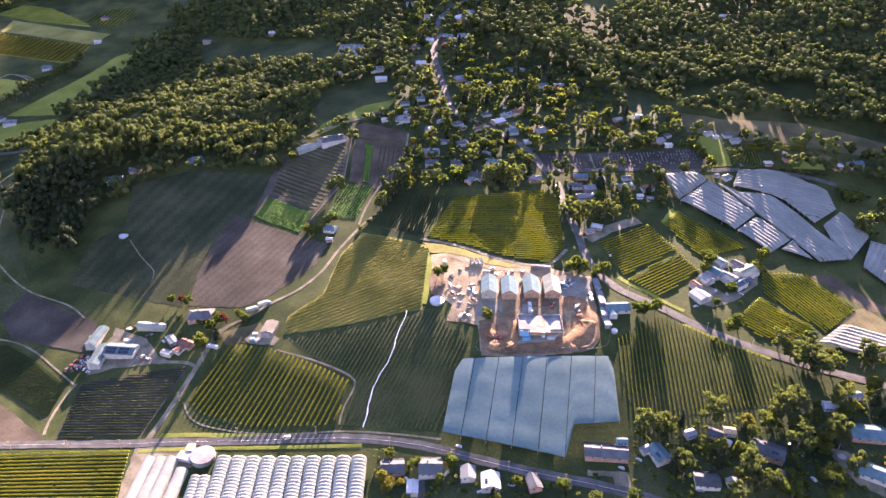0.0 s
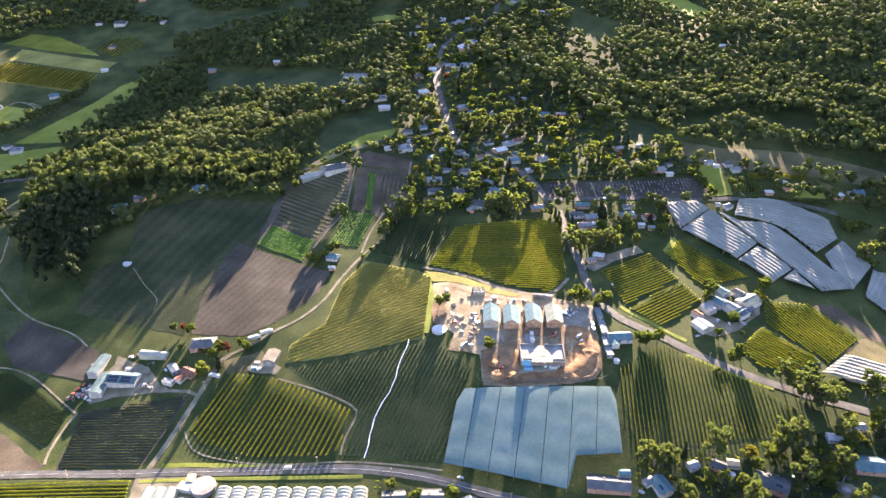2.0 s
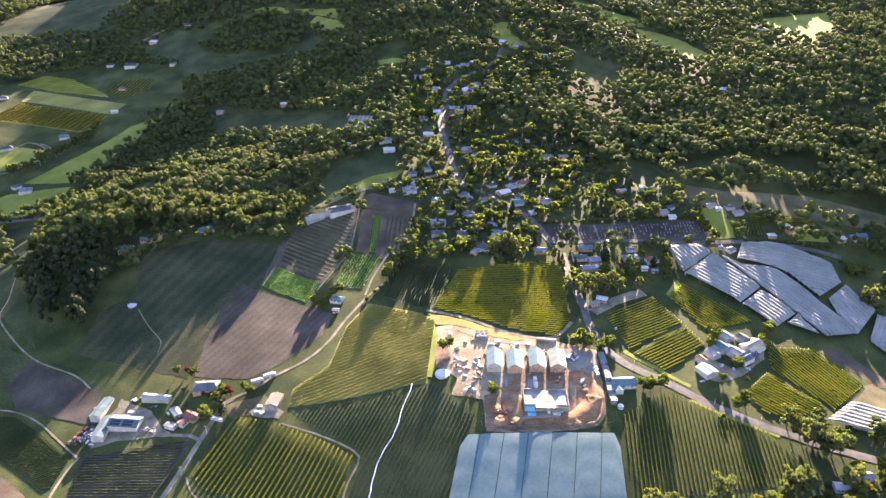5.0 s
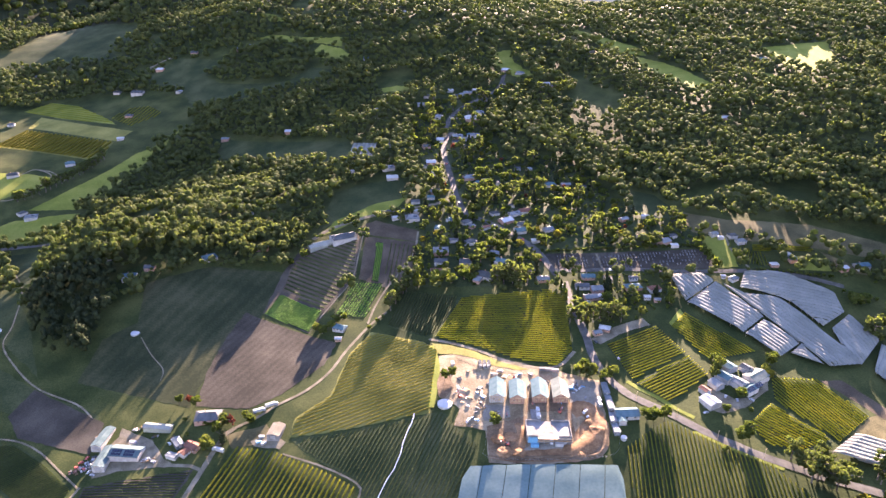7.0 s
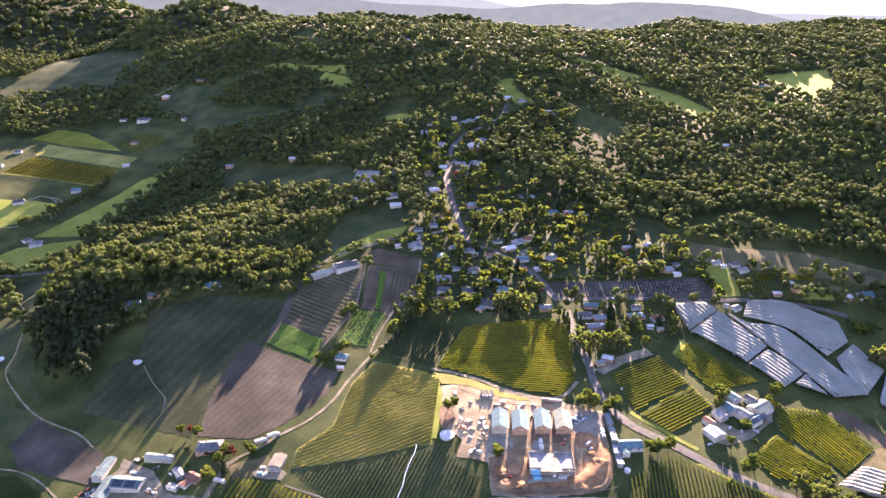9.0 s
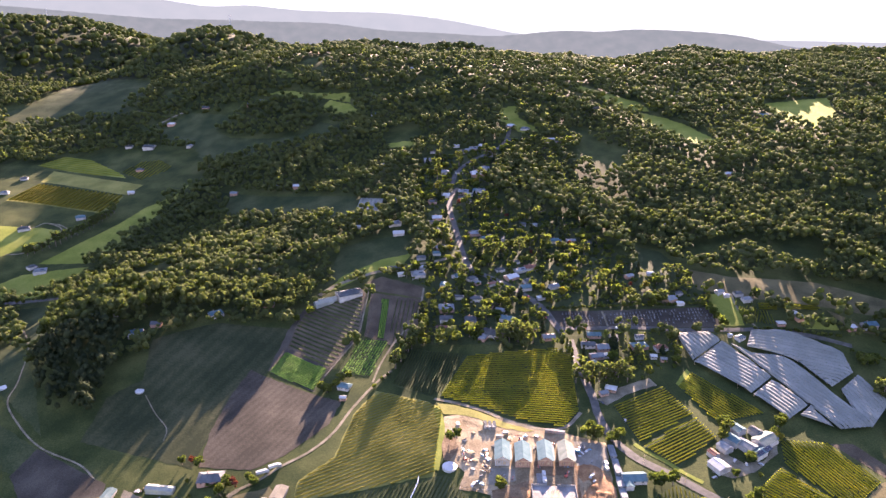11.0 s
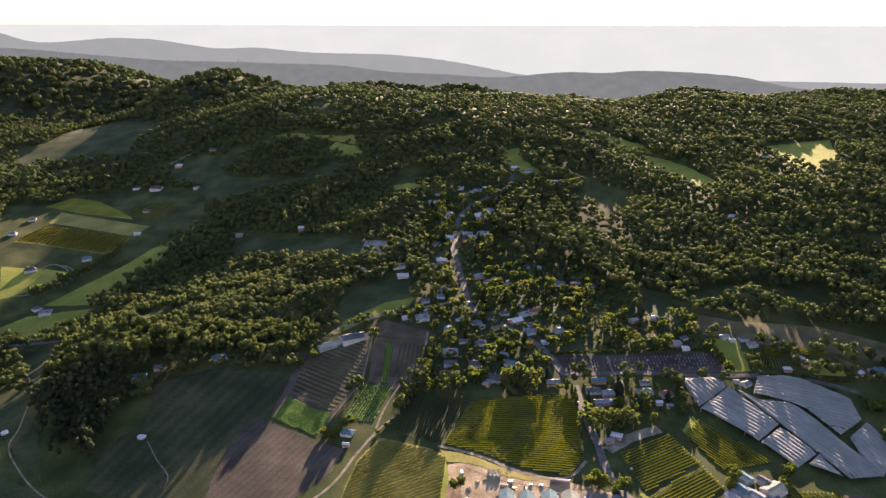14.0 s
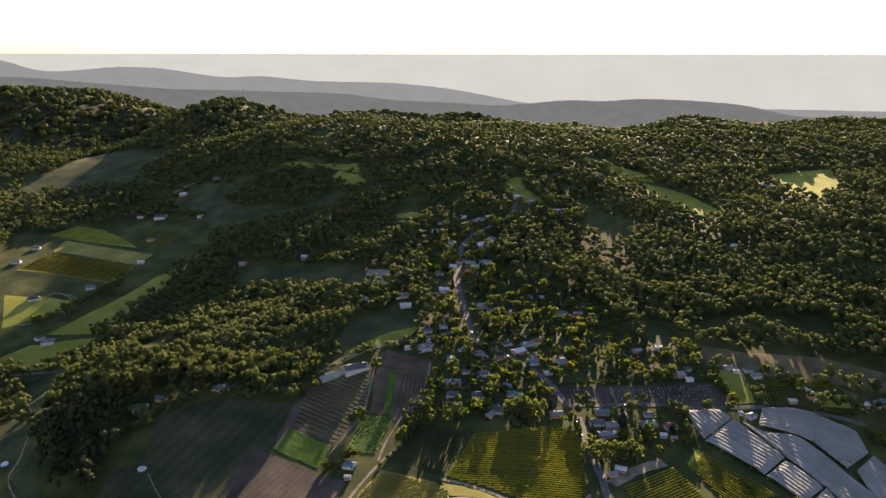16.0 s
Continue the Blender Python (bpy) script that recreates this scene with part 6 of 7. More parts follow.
village(((182, 654, 16, 2, 12), (202.4, 649.9, 12, 3, 15), (200.9, 631.8, 6, 0, 0), (185.1, 669.1, 9, 1, 0), (192.2, 636.7, 6, 4, 0), (287.5, 742, 8, 0, 20), (293.2, 734.8, 6, 4, 0), (306.2, 737.3, 9, 1, 10),
         (311.8, 726.2, 10, 0, 8), (352.7, 702.9, 8, 4, 20), (356.5, 695.8, 11, 2, 20), (333.4, 685.7, 8, 4, 0), (404.3, 685, 10, 4, 20), (426.3, 690.6, 15, 2, 15), (284.4, 662.8, 9, 0, 30), (275.4, 666.5, 4, 4, 0)))
village(((-24.3, 1127.1, 13, 0, 0), (-1.6, 1126.2, 11, 1, 20), (30, 1119.3, 26, 4, 8), (39.5, 1140.9, 15, 0, 0), (21.9, 1222.2, 14, 0, 0), (36.8, 1233.6, 12, 4, 20), (2.5, 1211.2, 13, 1, 0), (-46.1, 1215.4, 11, 1, 0),
         (-7.5, 1236, 11, 4, 0), (-125.2, 1177.1, 12, 0, 10), (-54.2, 1180.4, 12, 0, 0), (16, 1043.6, 12, 0, 0), (3.4, 1031.8, 12, 1, 0), (24.6, 1057.5, 11, 2, 0), (90.5, 1319.6, 17, 4, -15), (115.5, 1306.7, 16, 0, -15)))
village(((156.3, 1255.2, 20, 4, 10), (172.2, 1247.2, 13, 0, 0), (82, 1256.6, 10, 1, 0), (-802.5, 1212.3, 14, 0, 10), (-804.7, 1279, 13, 1, 20), (-622.4, 1118.7, 15, 2, 30), (-694.2, 1077.3, 18, 1, 30), (-609, 963.4, 17, 0, 20), (-627, 973, 12, 1, 60),
         (-574.7, 1207.8, 11, 4, 10), (-597.2, 1303.2, 13, 1, 0), (-666.3, 1420.9, 13, 1, 0), (-619.7, 1408.1, 22, 1, 0), (-608.1, 1504, 15, 4, 0), (-532.9, 1393.5, 12, 0, 80), (-379.6, 1166.2, 12, 0, 0)))
village(((-348.2, 698.6, 14, 2, 15), (-352.5, 695.2, 9, 4, 105), (-331.5, 712.5, 11, 1, 0), (-272.4, 734.4, 15, 2, 35), (-218.7, 758, 14, 2, 5), (-264.9, 857.2, 7, 1, 80), (-254.6, 846, 7, 0, 0), (-407.3, 1023.6, 9, 4, 10),
         (-504.3, 818, 11, 1, 20), (-385.2, 738.3, 10, 1, 0), (-109.1, 615, 12, 2, -20), (-108.1, 597, 6, 4, 0), (142.1, 587.3, 10, 4, -20), (134.1, 580.2, 8, 0, 20), (-266.8, 1145.6, 14, 4, 0), (-308.9, 1164.2, 10, 0, 0)))
village(((-165.1, 1404.5, 18, 2, 0), (390.5, 1549.1, 18, 4, 5), (257.4, 1426.1, 16, 0, 0), (546.3, 1335.9, 22, 2, -10), (403, 1072, 13, 4, 0), (277, 935.7, 10, 4, 0), (-281.2, 1333.8, 11, 4, 0), (-450.5, 1537.6, 15, 0, 0),
         (-427.5, 1545.3, 12, 0, 0), (-892, 1554.4, 16, 0, 0), (-548.8, 1551.3, 14, 1, 0), (439.9, 1512.3, 12, 0, 0), (-107.9, 1636.4, 12, 4, 0), (12.2, 1217.9, 10, 0, 0), (55.1, 1195, 12, 1, 0), (-97.2, 1027.7, 14, 0, 5)))
shed(-151.1, 764.4, 9.1, 20.8, -60, FILM, FILM, 2.6, 0.5, "white film-covered seedling tunnel shed")
shed(-155, 760.2, 9.1, 20.8, -60, FILM, FILM, 2.6, 0.5, "white film-covered seedling tunnel shed")
shed(-127.5, 775.1, 16.9, 28.6, -62, GREYROOF, WHITEWALL, 3.4, 0.25, "dark-roofed packing shed with pale skylights", skylights=5)
netting([(-151.4, 996.9), (-149.9, 1049.3), (-113.6, 1036.5), (-112.5, 984.3)], [(-147.6, 999.5), (-146.1, 1045.9)], 6.5, 3.6, 0.9, "small block of pale netting above the village")

# ---- cemetery ----
def gravestone():
    bm = bmesh.new()
    box(bm, -0.55, 0.55, -1.1, 0.95, -0.3, 0.22, 0.04)
    box(bm, -0.5, 0.5, 0.96, 1.16, -0.3, 1.15, 0.05)
    me = bpy.data.meshes.new("gravestone")
    bm.to_mesh(me)
    bm.free()
    me.materials.append(STONE)
    return me


GRAVE = gravestone()
cem = [(110.4, 719), (271.6, 712.6), (268.3, 687), (154.7, 692.8), (110.9, 697.1)]
grng = np.random.default_rng(8)
cp = np.array(cem)
cx, cy = np.meshgrid(np.arange(cp[:, 0].min(), cp[:, 0].max(), 3.4), np.arange(cp[:, 1].min(), cp[:, 1].max(), 5.2))
cx, cy = cx.ravel() + grng.uniform(-0.5, 0.5, cx.size), cy.ravel() + grng.uniform(-0.4, 0.4, cx.size)
keep = inside(cx, cy, cem) & (grng.random(cx.size) < 0.66)
for gx_, gy_ in list(zip(cx[keep], cy[keep]))[:290]:
    g = new("gravestone", GRAVE)
    k = grng.uniform(0.75, 1.35)
    g.matrix_basis = pose(gx_, gy_, land1(gx_, gy_) + 0.25, 0, 0, grng.uniform(-5, 5)) @ Matrix.Diagonal((k, k, k, 1))
    tagged(g, "grey stone grave with an upright headstone", "grave", "graves in the cemetery")

# ---- trees ----
def leaves(rng, centres, radii, count, size, flat=0.8, loose=0.42):
    """Small leaf sprays on the shells of clumps: vertices and faces of tilted quads."""
    k = rng.integers(0, len(centres), count)
    d = rng.normal(size=(count, 3))
    d /= np.linalg.norm(d, axis=1)[:, None]
    d[:, 2] = np.where(d[:, 2] < -0.3, -d[:, 2], d[:, 2])
    p = centres[k] + d * radii[k][:, None] * rng.uniform(0.72, 1.06, count)[:, None] * np.array([1, 1, flat])
    nrm = d + rng.normal(0, loose, (count, 3))
    nrm /= np.linalg.norm(nrm, axis=1)[:, None]
    u = np.cross(nrm, rng.normal(size=(count, 3)))
    u /= np.linalg.norm(u, axis=1)[:, None]
    w = np.cross(nrm, u)
    s = size * rng.uniform(0.6, 1.3, count)[:, None]
    a, b = u * s, w * s * 0.75
    v = np.stack([p - a - b * 0.6, p + a * 0.2 - b, p + a + b * 0.5, p - a * 0.3 + b], 1).reshape(-1, 3)
    return v


PHI = (1 + 5 ** 0.5) / 2
ICO = np.array([(-1, PHI, 0), (1, PHI, 0), (-1, -PHI, 0), (1, -PHI, 0), (0, -1, PHI), (0, 1, PHI), (0, -1, -PHI), (0, 1, -PHI), (PHI, 0, -1), (PHI, 0, 1), (-PHI, 0, -1), (-PHI, 0, 1)]) / (1 + PHI ** 2) ** 0.5
ICOF = np.array([(0, 11, 5), (0, 5, 1), (0, 1, 7), (0, 7, 10), (0, 10, 11), (1, 5, 9), (5, 11, 4), (11, 10, 2), (10, 7, 6), (7, 1, 8), (3, 9, 4), (3, 4, 2), (3, 2, 6), (3, 6, 8), (3, 8, 9), (4, 9, 5), (2, 4, 11), (6, 2, 10), (8, 6, 7), (9, 8, 1)])


def quads(n):
    q = np.arange(n * 4).reshape(n, 4)
    return [tuple(r) for r in q.tolist()]


def trunk_bm(h, r, limbs, rng, spread):
    bm = bmesh.new()

    def limb(p0, p1, r0, r1):
        ax = (Vector(p1) - Vector(p0))
        q = ax.to_track_quat("Z", "Y").to_matrix()
        rings = []
        for p, rad in ((p0, r0), (p1, r1)):
            rings.append([bm.verts.new(Vector(p) + q @ Vector((rad * math.cos(a), rad * math.sin(a), 0))) for a in np.linspace(0, 2 * math.pi, 7)[:-1]])
        for i in range(6):
            bm.faces.new((rings[0][i], rings[0][(i + 1) % 6], rings[1][(i + 1) % 6], rings[1][i]))
    top = (rng.normal(0, 0.3), rng.normal(0, 0.3), h * 0.55)
    limb((0, 0, -0.6), top, r, r * 0.6)
    for i in range(limbs):
        a = 6.283 * i / limbs + rng.uniform(0, 0.8)
        limb(top, (math.cos(a) * spread * 0.5, math.sin(a) * spread * 0.5, h * rng.uniform(0.68, 0.85)), r * 0.5, r * 0.18)
    return bm


def tree_model(name, kind, h, w, mat, count, size, seed, label):
    rng = np.random.default_rng(seed)
    e = new(name)
    tagged(e, label, "tree")
    n = 22
    if kind == "gum":
        n = 26
        a, q, u = rng.uniform(0, 6.28, n), np.sqrt(rng.uniform(0, 1, n)) * w * 0.38, rng.uniform(0, 1, n)
        c = np.column_stack([np.cos(a) * q, np.sin(a) * q, h * (0.27 + 0.58 * u)])
        rad = w * rng.uniform(0.1, 0.2, n)
    elif kind == "cone":
        n = 9
        zc = np.linspace(0.16, 0.95, n)
        a = rng.uniform(0, 6.28, n)
        c = np.column_stack([np.cos(a) * w * 0.08, np.sin(a) * w * 0.08, h * zc])
        rad = w * 0.5 * (1.06 - zc) + 0.3
    else:
        a, q = rng.uniform(0, 6.28, n), np.sqrt(rng.uniform(0, 1, n)) * w * 0.34
        c = np.column_stack([np.cos(a) * q, np.sin(a) * q, h * rng.uniform(0.27, 0.8, n)])
        rad = w * rng.uniform(0.12, 0.23, n)
    part("trunk", trunk_bm(h, 0.022 * h + 0.08, 4, rng, w), BARK, e)
    core = c[:, None, :] + ICO[None] * (rad[:, None] * rng.uniform(0.55, 0.92, (len(c), 12)))[:, :, None] * np.array([1, 1, 0.8])
    tri = (ICOF[None] + (count * 4 + np.arange(len(c)) * 12)[:, None, None]).reshape(-1, 3)
    linked("crown", np.vstack([leaves(rng, c, rad, count, size), core.reshape(-1, 3)]), quads(count) + [tuple(t) for t in tri.tolist()], mat, e)
    return e


MODELS = {}
for key, kind, h, w, mat, label in (("gum", "gum", 22, 15, GUM, "tall grey-green gum tree with an open crown"), ("oak", "round", 11.5, 12, OAK, "round leafy yellow-green garden tree"),
                                    ("gold", "round", 10, 9.5, GOLD, "round golden autumn tree"), ("rust", "round", 7, 6.5, RUST, "small red autumn tree"),
                                    ("pine", "cone", 18, 8.5, PINE, "dark conical pine tree"), ("bush", "round", 3.8, 5.0, OAK, "low rounded garden shrub"), ("poplar", "cone", 12, 4.2, OAK, "slim upright yellow-green tree")):
    for near in (True, False):
        many, size = {"bush": (320, 0.34), "gum": (2000, 0.46), "rust": (700, 0.34)}.get(key, (1300, 0.42)) if near else {"bush": (90, 0.6), "gum": (420, 0.9)}.get(key, (260, 0.9))
        MODELS[key, near] = [tree_model({"gum": "gum_tree", "oak": "garden_tree", "gold": "autumn_tree", "rust": "autumn_tree", "pine": "pine_tree", "bush": "shrub", "poplar": "poplar"}[key],
                                        kind, h * k, w * k2, mat, many, size, 11 * i + len(key), label)
                             for i, (k, k2) in enumerate(((1.0, 1.0), (0.85, 1.12), (1.15, 0.9)))]
USED = set()
trng = random.Random(4)


def tree(key, x, y, s=1.0):
    near = y < 545
    i = trng.randrange(3)
    m = Matrix.Translation((x, y, land1(x, y))) @ Matrix.Rotation(trng.uniform(0, 6.28), 4, "Z")
    k = s * trng.uniform(0.88, 1.12)
    src = MODELS[key, near][i]
    if (key, near, i) not in USED:
        USED.add((key, near, i))
        src.matrix_basis, src.scale = m, (k, k, k)
        return src
    ob = copy_thing(src, m)
    ob.scale = (k, k, k)
    return ob


def grove(key, pts, s=1.0, jitter=2.0):
    for x, y in pts:
        tree(key, x + trng.uniform(-jitter, jitter), y + trng.uniform(-jitter, jitter), s)


def fill(poly, gap, rng, keep=1.0):
    p = np.array(poly)
    gx, gy = np.meshgrid(np.arange(p[:, 0].min(), p[:, 0].max(), gap), np.arange(p[:, 1].min(), p[:, 1].max(), gap))
    gx, gy = gx.ravel() + rng.uniform(-0.45, 0.45, gx.size) * gap, gy.ravel() + rng.uniform(-0.45, 0.45, gx.size) * gap
    ok = inside(gx, gy, poly) & (rng.random(gx.size) < keep)
    return gx[ok], gy[ok]


def cleared(x, y, margin=2.0, verge=2.0):
    ok = np.ones(len(x), bool)
    for poly in CLEAR:
        p = np.array(poly)
        near = (x > p[:, 0].min()) & (x < p[:, 0].max()) & (y > p[:, 1].min()) & (y < p[:, 1].max())
        if near.any():
            idx = np.where(near)[0]
            ok[idx[inside(x[idx], y[idx], poly)]] = False
    for c, w in TRACKS:
        near = np.where((x > c[:, 0].min() - 12) & (x < c[:, 0].max() + 12) & (y > c[:, 1].min() - 12) & (y < c[:, 1].max() + 12) & ok)[0]
        if len(near):
            d = np.min((x[near][:, None] - c[:, 0]) ** 2 + (y[near][:, None] - c[:, 1]) ** 2, axis=1)
            ok[near[d < (w / 2 + verge) ** 2]] = False
    for hx_, hy_, r in HOMES:
        ok &= (x - hx_) ** 2 + (y - hy_) ** 2 > (r + margin) ** 2
    return ok


def stand(x, y, seed):
    """How tall the wood stands here: long belts along the slopes, with low gullies between."""
    u, v = x * 0.62 - y * 0.78, x * 0.78 + y * 0.62
    if x < 0:
        u, v = x * 0.9 + y * 0.44, -x * 0.44 + y * 0.9
    r = 1 - abs(noise.noise(Vector((u * 0.0035, v * 0.011, 1.7)))) * 2.2
    return max(0.42, 0.62 + 0.5 * r + 0.3 * noise.noise(Vector((x * 0.02, y * 0.02, seed))))


def woodland(name, x, y, high, wide, count, size, mat, label, seed=0, m=4, low=0.5, tall=0.9):
    """Many crowns in one mesh: lumpy clumps of uneven height with leaf sprays on them."""
    rng = np.random.default_rng(seed)
    n = len(x)
    if n == 0:
        return
    z = land(x, y)
    big = np.array([stand(px, py, seed) for px, py in zip(x, y)])
    h = high * rng.uniform(0.88, 1.1, n) * big
    w = wide * rng.uniform(0.75, 1.3, n) * (0.6 + 0.4 * big)
    a, q = rng.uniform(0, 6.28, (n, m)), np.sqrt(rng.uniform(0, 1, (n, m))) * 0.46
    c = np.stack([x[:, None] + np.cos(a) * q * w[:, None], y[:, None] + np.sin(a) * q * w[:, None], z[:, None] + h[:, None] * rng.uniform(low, 0.84, (n, m))], 2).reshape(-1, 3)
    rad = (w[:, None] * rng.uniform(0.18, 0.38, (n, m))).ravel()
    k = len(c)
    core = c[:, None, :] + ICO[None] * (rad[:, None] * rng.uniform(0.55, 0.95, (k, 12)))[:, :, None] * np.array([1, 1, tall])
    total = n * count
    v = np.vstack([leaves(rng, c, rad * 0.97, total, size, tall, 0.4), core.reshape(-1, 3)]).astype(np.float32)
    tri = (ICOF[None] + (total * 4 + np.arange(k) * 12)[:, None, None]).reshape(-1)
    me = bpy.data.meshes.new(name)
    me.vertices.add(len(v))
    me.vertices.foreach_set("co", v.ravel())
    me.loops.add(total * 4 + len(tri))
    me.loops.foreach_set("vertex_index", np.concatenate([np.arange(total * 4), tri]).astype(np.int32))
    me.polygons.add(total + k * 20)
    me.polygons.foreach_set("loop_start", np.concatenate([np.arange(0, total * 4, 4), total * 4 + np.arange(0, k * 60, 3)]).astype(np.int32))
    me.materials.append(mat)
    me.update(calc_edges=True)
    me.polygons.foreach_set("use_smooth", [True] * len(me.polygons))
    return tagged(new(name, me), label, "woodland", kind="stuff")


wr = np.random.default_rng(21)
# the dark wood and the row of gums on the left ridge
ridge = [(-463.4, 711.7), (-483.4, 798.9), (-415.4, 781.8), (-334.2, 769.2), (-293.5, 787.8), (-250.4, 804), (-180.6, 798.4), (-164.1, 782.6), (-184.2, 748.8), (-231.3, 730.5), (-270, 743.6), (-343.6, 724.3), (-362.9, 700.8), (-360.4, 657.3), (-341.5, 632.7), (-345.9, 582.5), (-390.5, 594), (-434.3, 645.8)]
x, y = fill(ridge, 9.5, wr, 1.0)
ok = cleared(x, y)
dark = ok & (y < 700) & (x < -335)
woodland("gum_wood", x[ok & ~dark], y[ok & ~dark], 40, 14, 190, 0.55, GUM, "dense belt of tall gum trees along the ridge", 1, 7, 0.36, 1.15)
woodland("pine_wood", x[dark], y[dark], 34, 11, 150, 0.55, PINE, "dark stand of tall pines at the foot of the ridge", 6, 6, 0.3, 1.3)
# woods beyond, thinning with distance to smaller crowns
def belt(y0, y1, gap, high, wide, count, size, seed, keep=1.0):
    half = 0.72
    poly = [(-half * y0 - 60, y0), (half * y0 + 60, y0), (half * y1 + 60, y1), (-half * y1 - 60, y1)]
    x, y = fill(poly, gap, wr, keep)
    ok = cleared(x, y) & ~inside(x, y, ridge) & ~inside(x, y, VILLAGE) & ~inside(x, y, VALLEY)
    for poly in THIN:
        ok &= ~inside(x, y, poly) | (wr.random(len(x)) < 0.8)
    x, y = x[ok], y[ok]
    # glades and tree lines
    g = np.array([noise.noise(Vector((a * 0.0046, b * 0.0046, 3.3))) + 0.45 * noise.noise(Vector((a * 0.016, b * 0.016, 7.1))) for a, b in zip(x, y)])
    ok = g > np.where((x > 60) | (y > 1700), -0.46, -0.26)
    return x[ok], y[ok]


VILLAGE = [(-38.1, 674.8), (-45.8, 759.2), (-79.6, 811), (-33.7, 863.1), (-37.7, 963.1), (-66, 1040.5), (-64.6, 1173.6), (88.4, 1259.7), (195.7, 1256.7), (134, 1119.5), (59.7, 1039.8), (73.3, 984.4), (161, 985.1), (200.2, 857), (210.2, 805.2), (281.3, 778.2), (270.5, 719), (102.4, 730.9), (89.6, 662)]
FARWOODS = ((660, 980, 10.5, 20, 15, 24, 0.75, 2, 4), (980, 1400, 11.5, 19, 16, 10, 0.9, 3, 3), (1400, 1960, 15.5, 17, 20, 5, 1.2, 4, 3), (1960, 3430, 29.0, 18, 36, 2, 1.8, 5, 3))
for y0, y1, gap, high, wide, count, size, seed, lumps in FARWOODS:
    x, y = belt(y0, y1, gap, high, wide, count, size, seed)
    woodland("hill_wood", x, y, high, wide, count, size, GUM, "dense eucalypt woodland covering the hills", seed, lumps)


# the wooded slope above the village
x, y = fill([(52, 1045), (120, 1085), (170, 1170), (215, 1262), (170, 1290), (112, 1285), (95, 1215), (62, 1165), (30, 1120)], 11.0, wr, 0.9)
ok = cleared(x, y, 1.0)
woodland("hill_wood", x[ok], y[ok], 17, 14, 14, 0.9, GUM, "dense eucalypt woodland on the slope above the village", 7, 4)


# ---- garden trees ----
# dark sheets under the gardens stand in for the trees' shade
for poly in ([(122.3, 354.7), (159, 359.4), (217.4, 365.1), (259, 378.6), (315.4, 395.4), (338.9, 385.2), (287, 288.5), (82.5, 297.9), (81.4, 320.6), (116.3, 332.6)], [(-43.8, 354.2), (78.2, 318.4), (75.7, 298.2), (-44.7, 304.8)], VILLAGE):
    drape("garden_ground", poly, DARKGRASS, 0.05, "lawn and garden ground between houses, darkened for tree shade", "garden", clear=False)


def garden(poly, gap, keep, mix, seed, margin=1.0, scale=1.0):
    rng = np.random.default_rng(seed)
    x, y = fill(poly, gap, rng, keep)
    ok = cleared(x, y, margin)
    for px, py in zip(x[ok], y[ok]):
        tree(trng.choices([k for k, _ in mix], [v for _, v in mix])[0], px, py, scale * trng.uniform(0.7, 1.15))


MIX = (("oak", 7), ("gum", 1.8), ("bush", 3.4), ("gold", 1.0), ("pine", 0.8), ("rust", 0.25))
garden(VILLAGE, 15.0, 0.8, MIX, 31, 0.2, 1.0)
x, y = fill(VILLAGE, 16.0, wr, 0.4)
ok = cleared(x, y, 0.5)
woodland("garden_canopy", x[ok], y[ok], 11.0, 10.0, 50, 0.55, OAK, "leafy garden trees crowding between the village houses", 14, 6, 0.35)
x, y = fill(VILLAGE, 8.0, wr, 0.6)
ok = cleared(x, y, 0.0)
woodland("garden_shrubbery", x[ok], y[ok], 6.0, 7.5, 14, 0.75, OAK, "dense garden shrubs and hedges between the village houses", 12, 2)
garden([(122.8, 357.7), (159.7, 362.1), (218.4, 367.8), (260.2, 381.6), (316.8, 398.2), (322.7, 384.7), (277.8, 296.3), (83.5, 305.3), (80.8, 324.6), (116.8, 335)], 10.4, 0.92, (("oak", 4), ("gum", 2.5), ("bush", 4.2), ("gold", 0.8), ("pine", 1.2)), 32, -1.0, 1.05)
garden([(-45.2, 356.6), (82, 319.8), (80.1, 305.4), (-43.6, 312.5)], 10.2, 0.7, (("oak", 3), ("bush", 5), ("gold", 0.6), ("pine", 1)), 33, 0.3, 0.8)
garden([(120.6, 680.7), (229.9, 677.1), (212.5, 619.1), (157.2, 598), (109.7, 598.3)], 13.5, 0.85, MIX, 34)
garden([(281.8, 758.3), (465.7, 736.2), (435.9, 663.9), (388.4, 671), (286.3, 674.4)], 18, 0.4, MIX, 35)
garden([(383, 658.3), (431.9, 655.7), (423.5, 602.7), (385.3, 568.9), (392.3, 628.4)], 12.5, 0.85, (("oak", 3), ("gum", 4), ("bush", 2)), 36)
garden([(197.3, 481.9), (225.8, 523.1), (264.4, 536.8), (273.8, 522.1), (243.3, 476.9), (213.7, 469.1)], 12.5, 0.45, MIX, 37)
garden([(-241.6, 505.1), (-184, 500.1), (-177.5, 463.8), (-219.8, 458)], 12.5, 0.55, MIX, 38)
garden([(128, 494.1), (152.9, 490.9), (140.9, 454), (126.2, 445)], 9.5, 0.7, (("oak", 3), ("bush", 4), ("pine", 2)), 39)
grove("gum", [(254.9, 419.2), (265.6, 425.3), (270.5, 416.7), (251.4, 426.8), (261.9, 410.8), (266.8, 402.6), (254.6, 408), (271.3, 398.8), (278.2, 405.5)], 1.0)
grove("gum", [(133.8, 356), (141.1, 354.9), (147.1, 356.8), (229.7, 367.5), (227.1, 370.9), (312.9, 409.4), (305.2, 406.2), (304.3, 413.1)], 0.95)
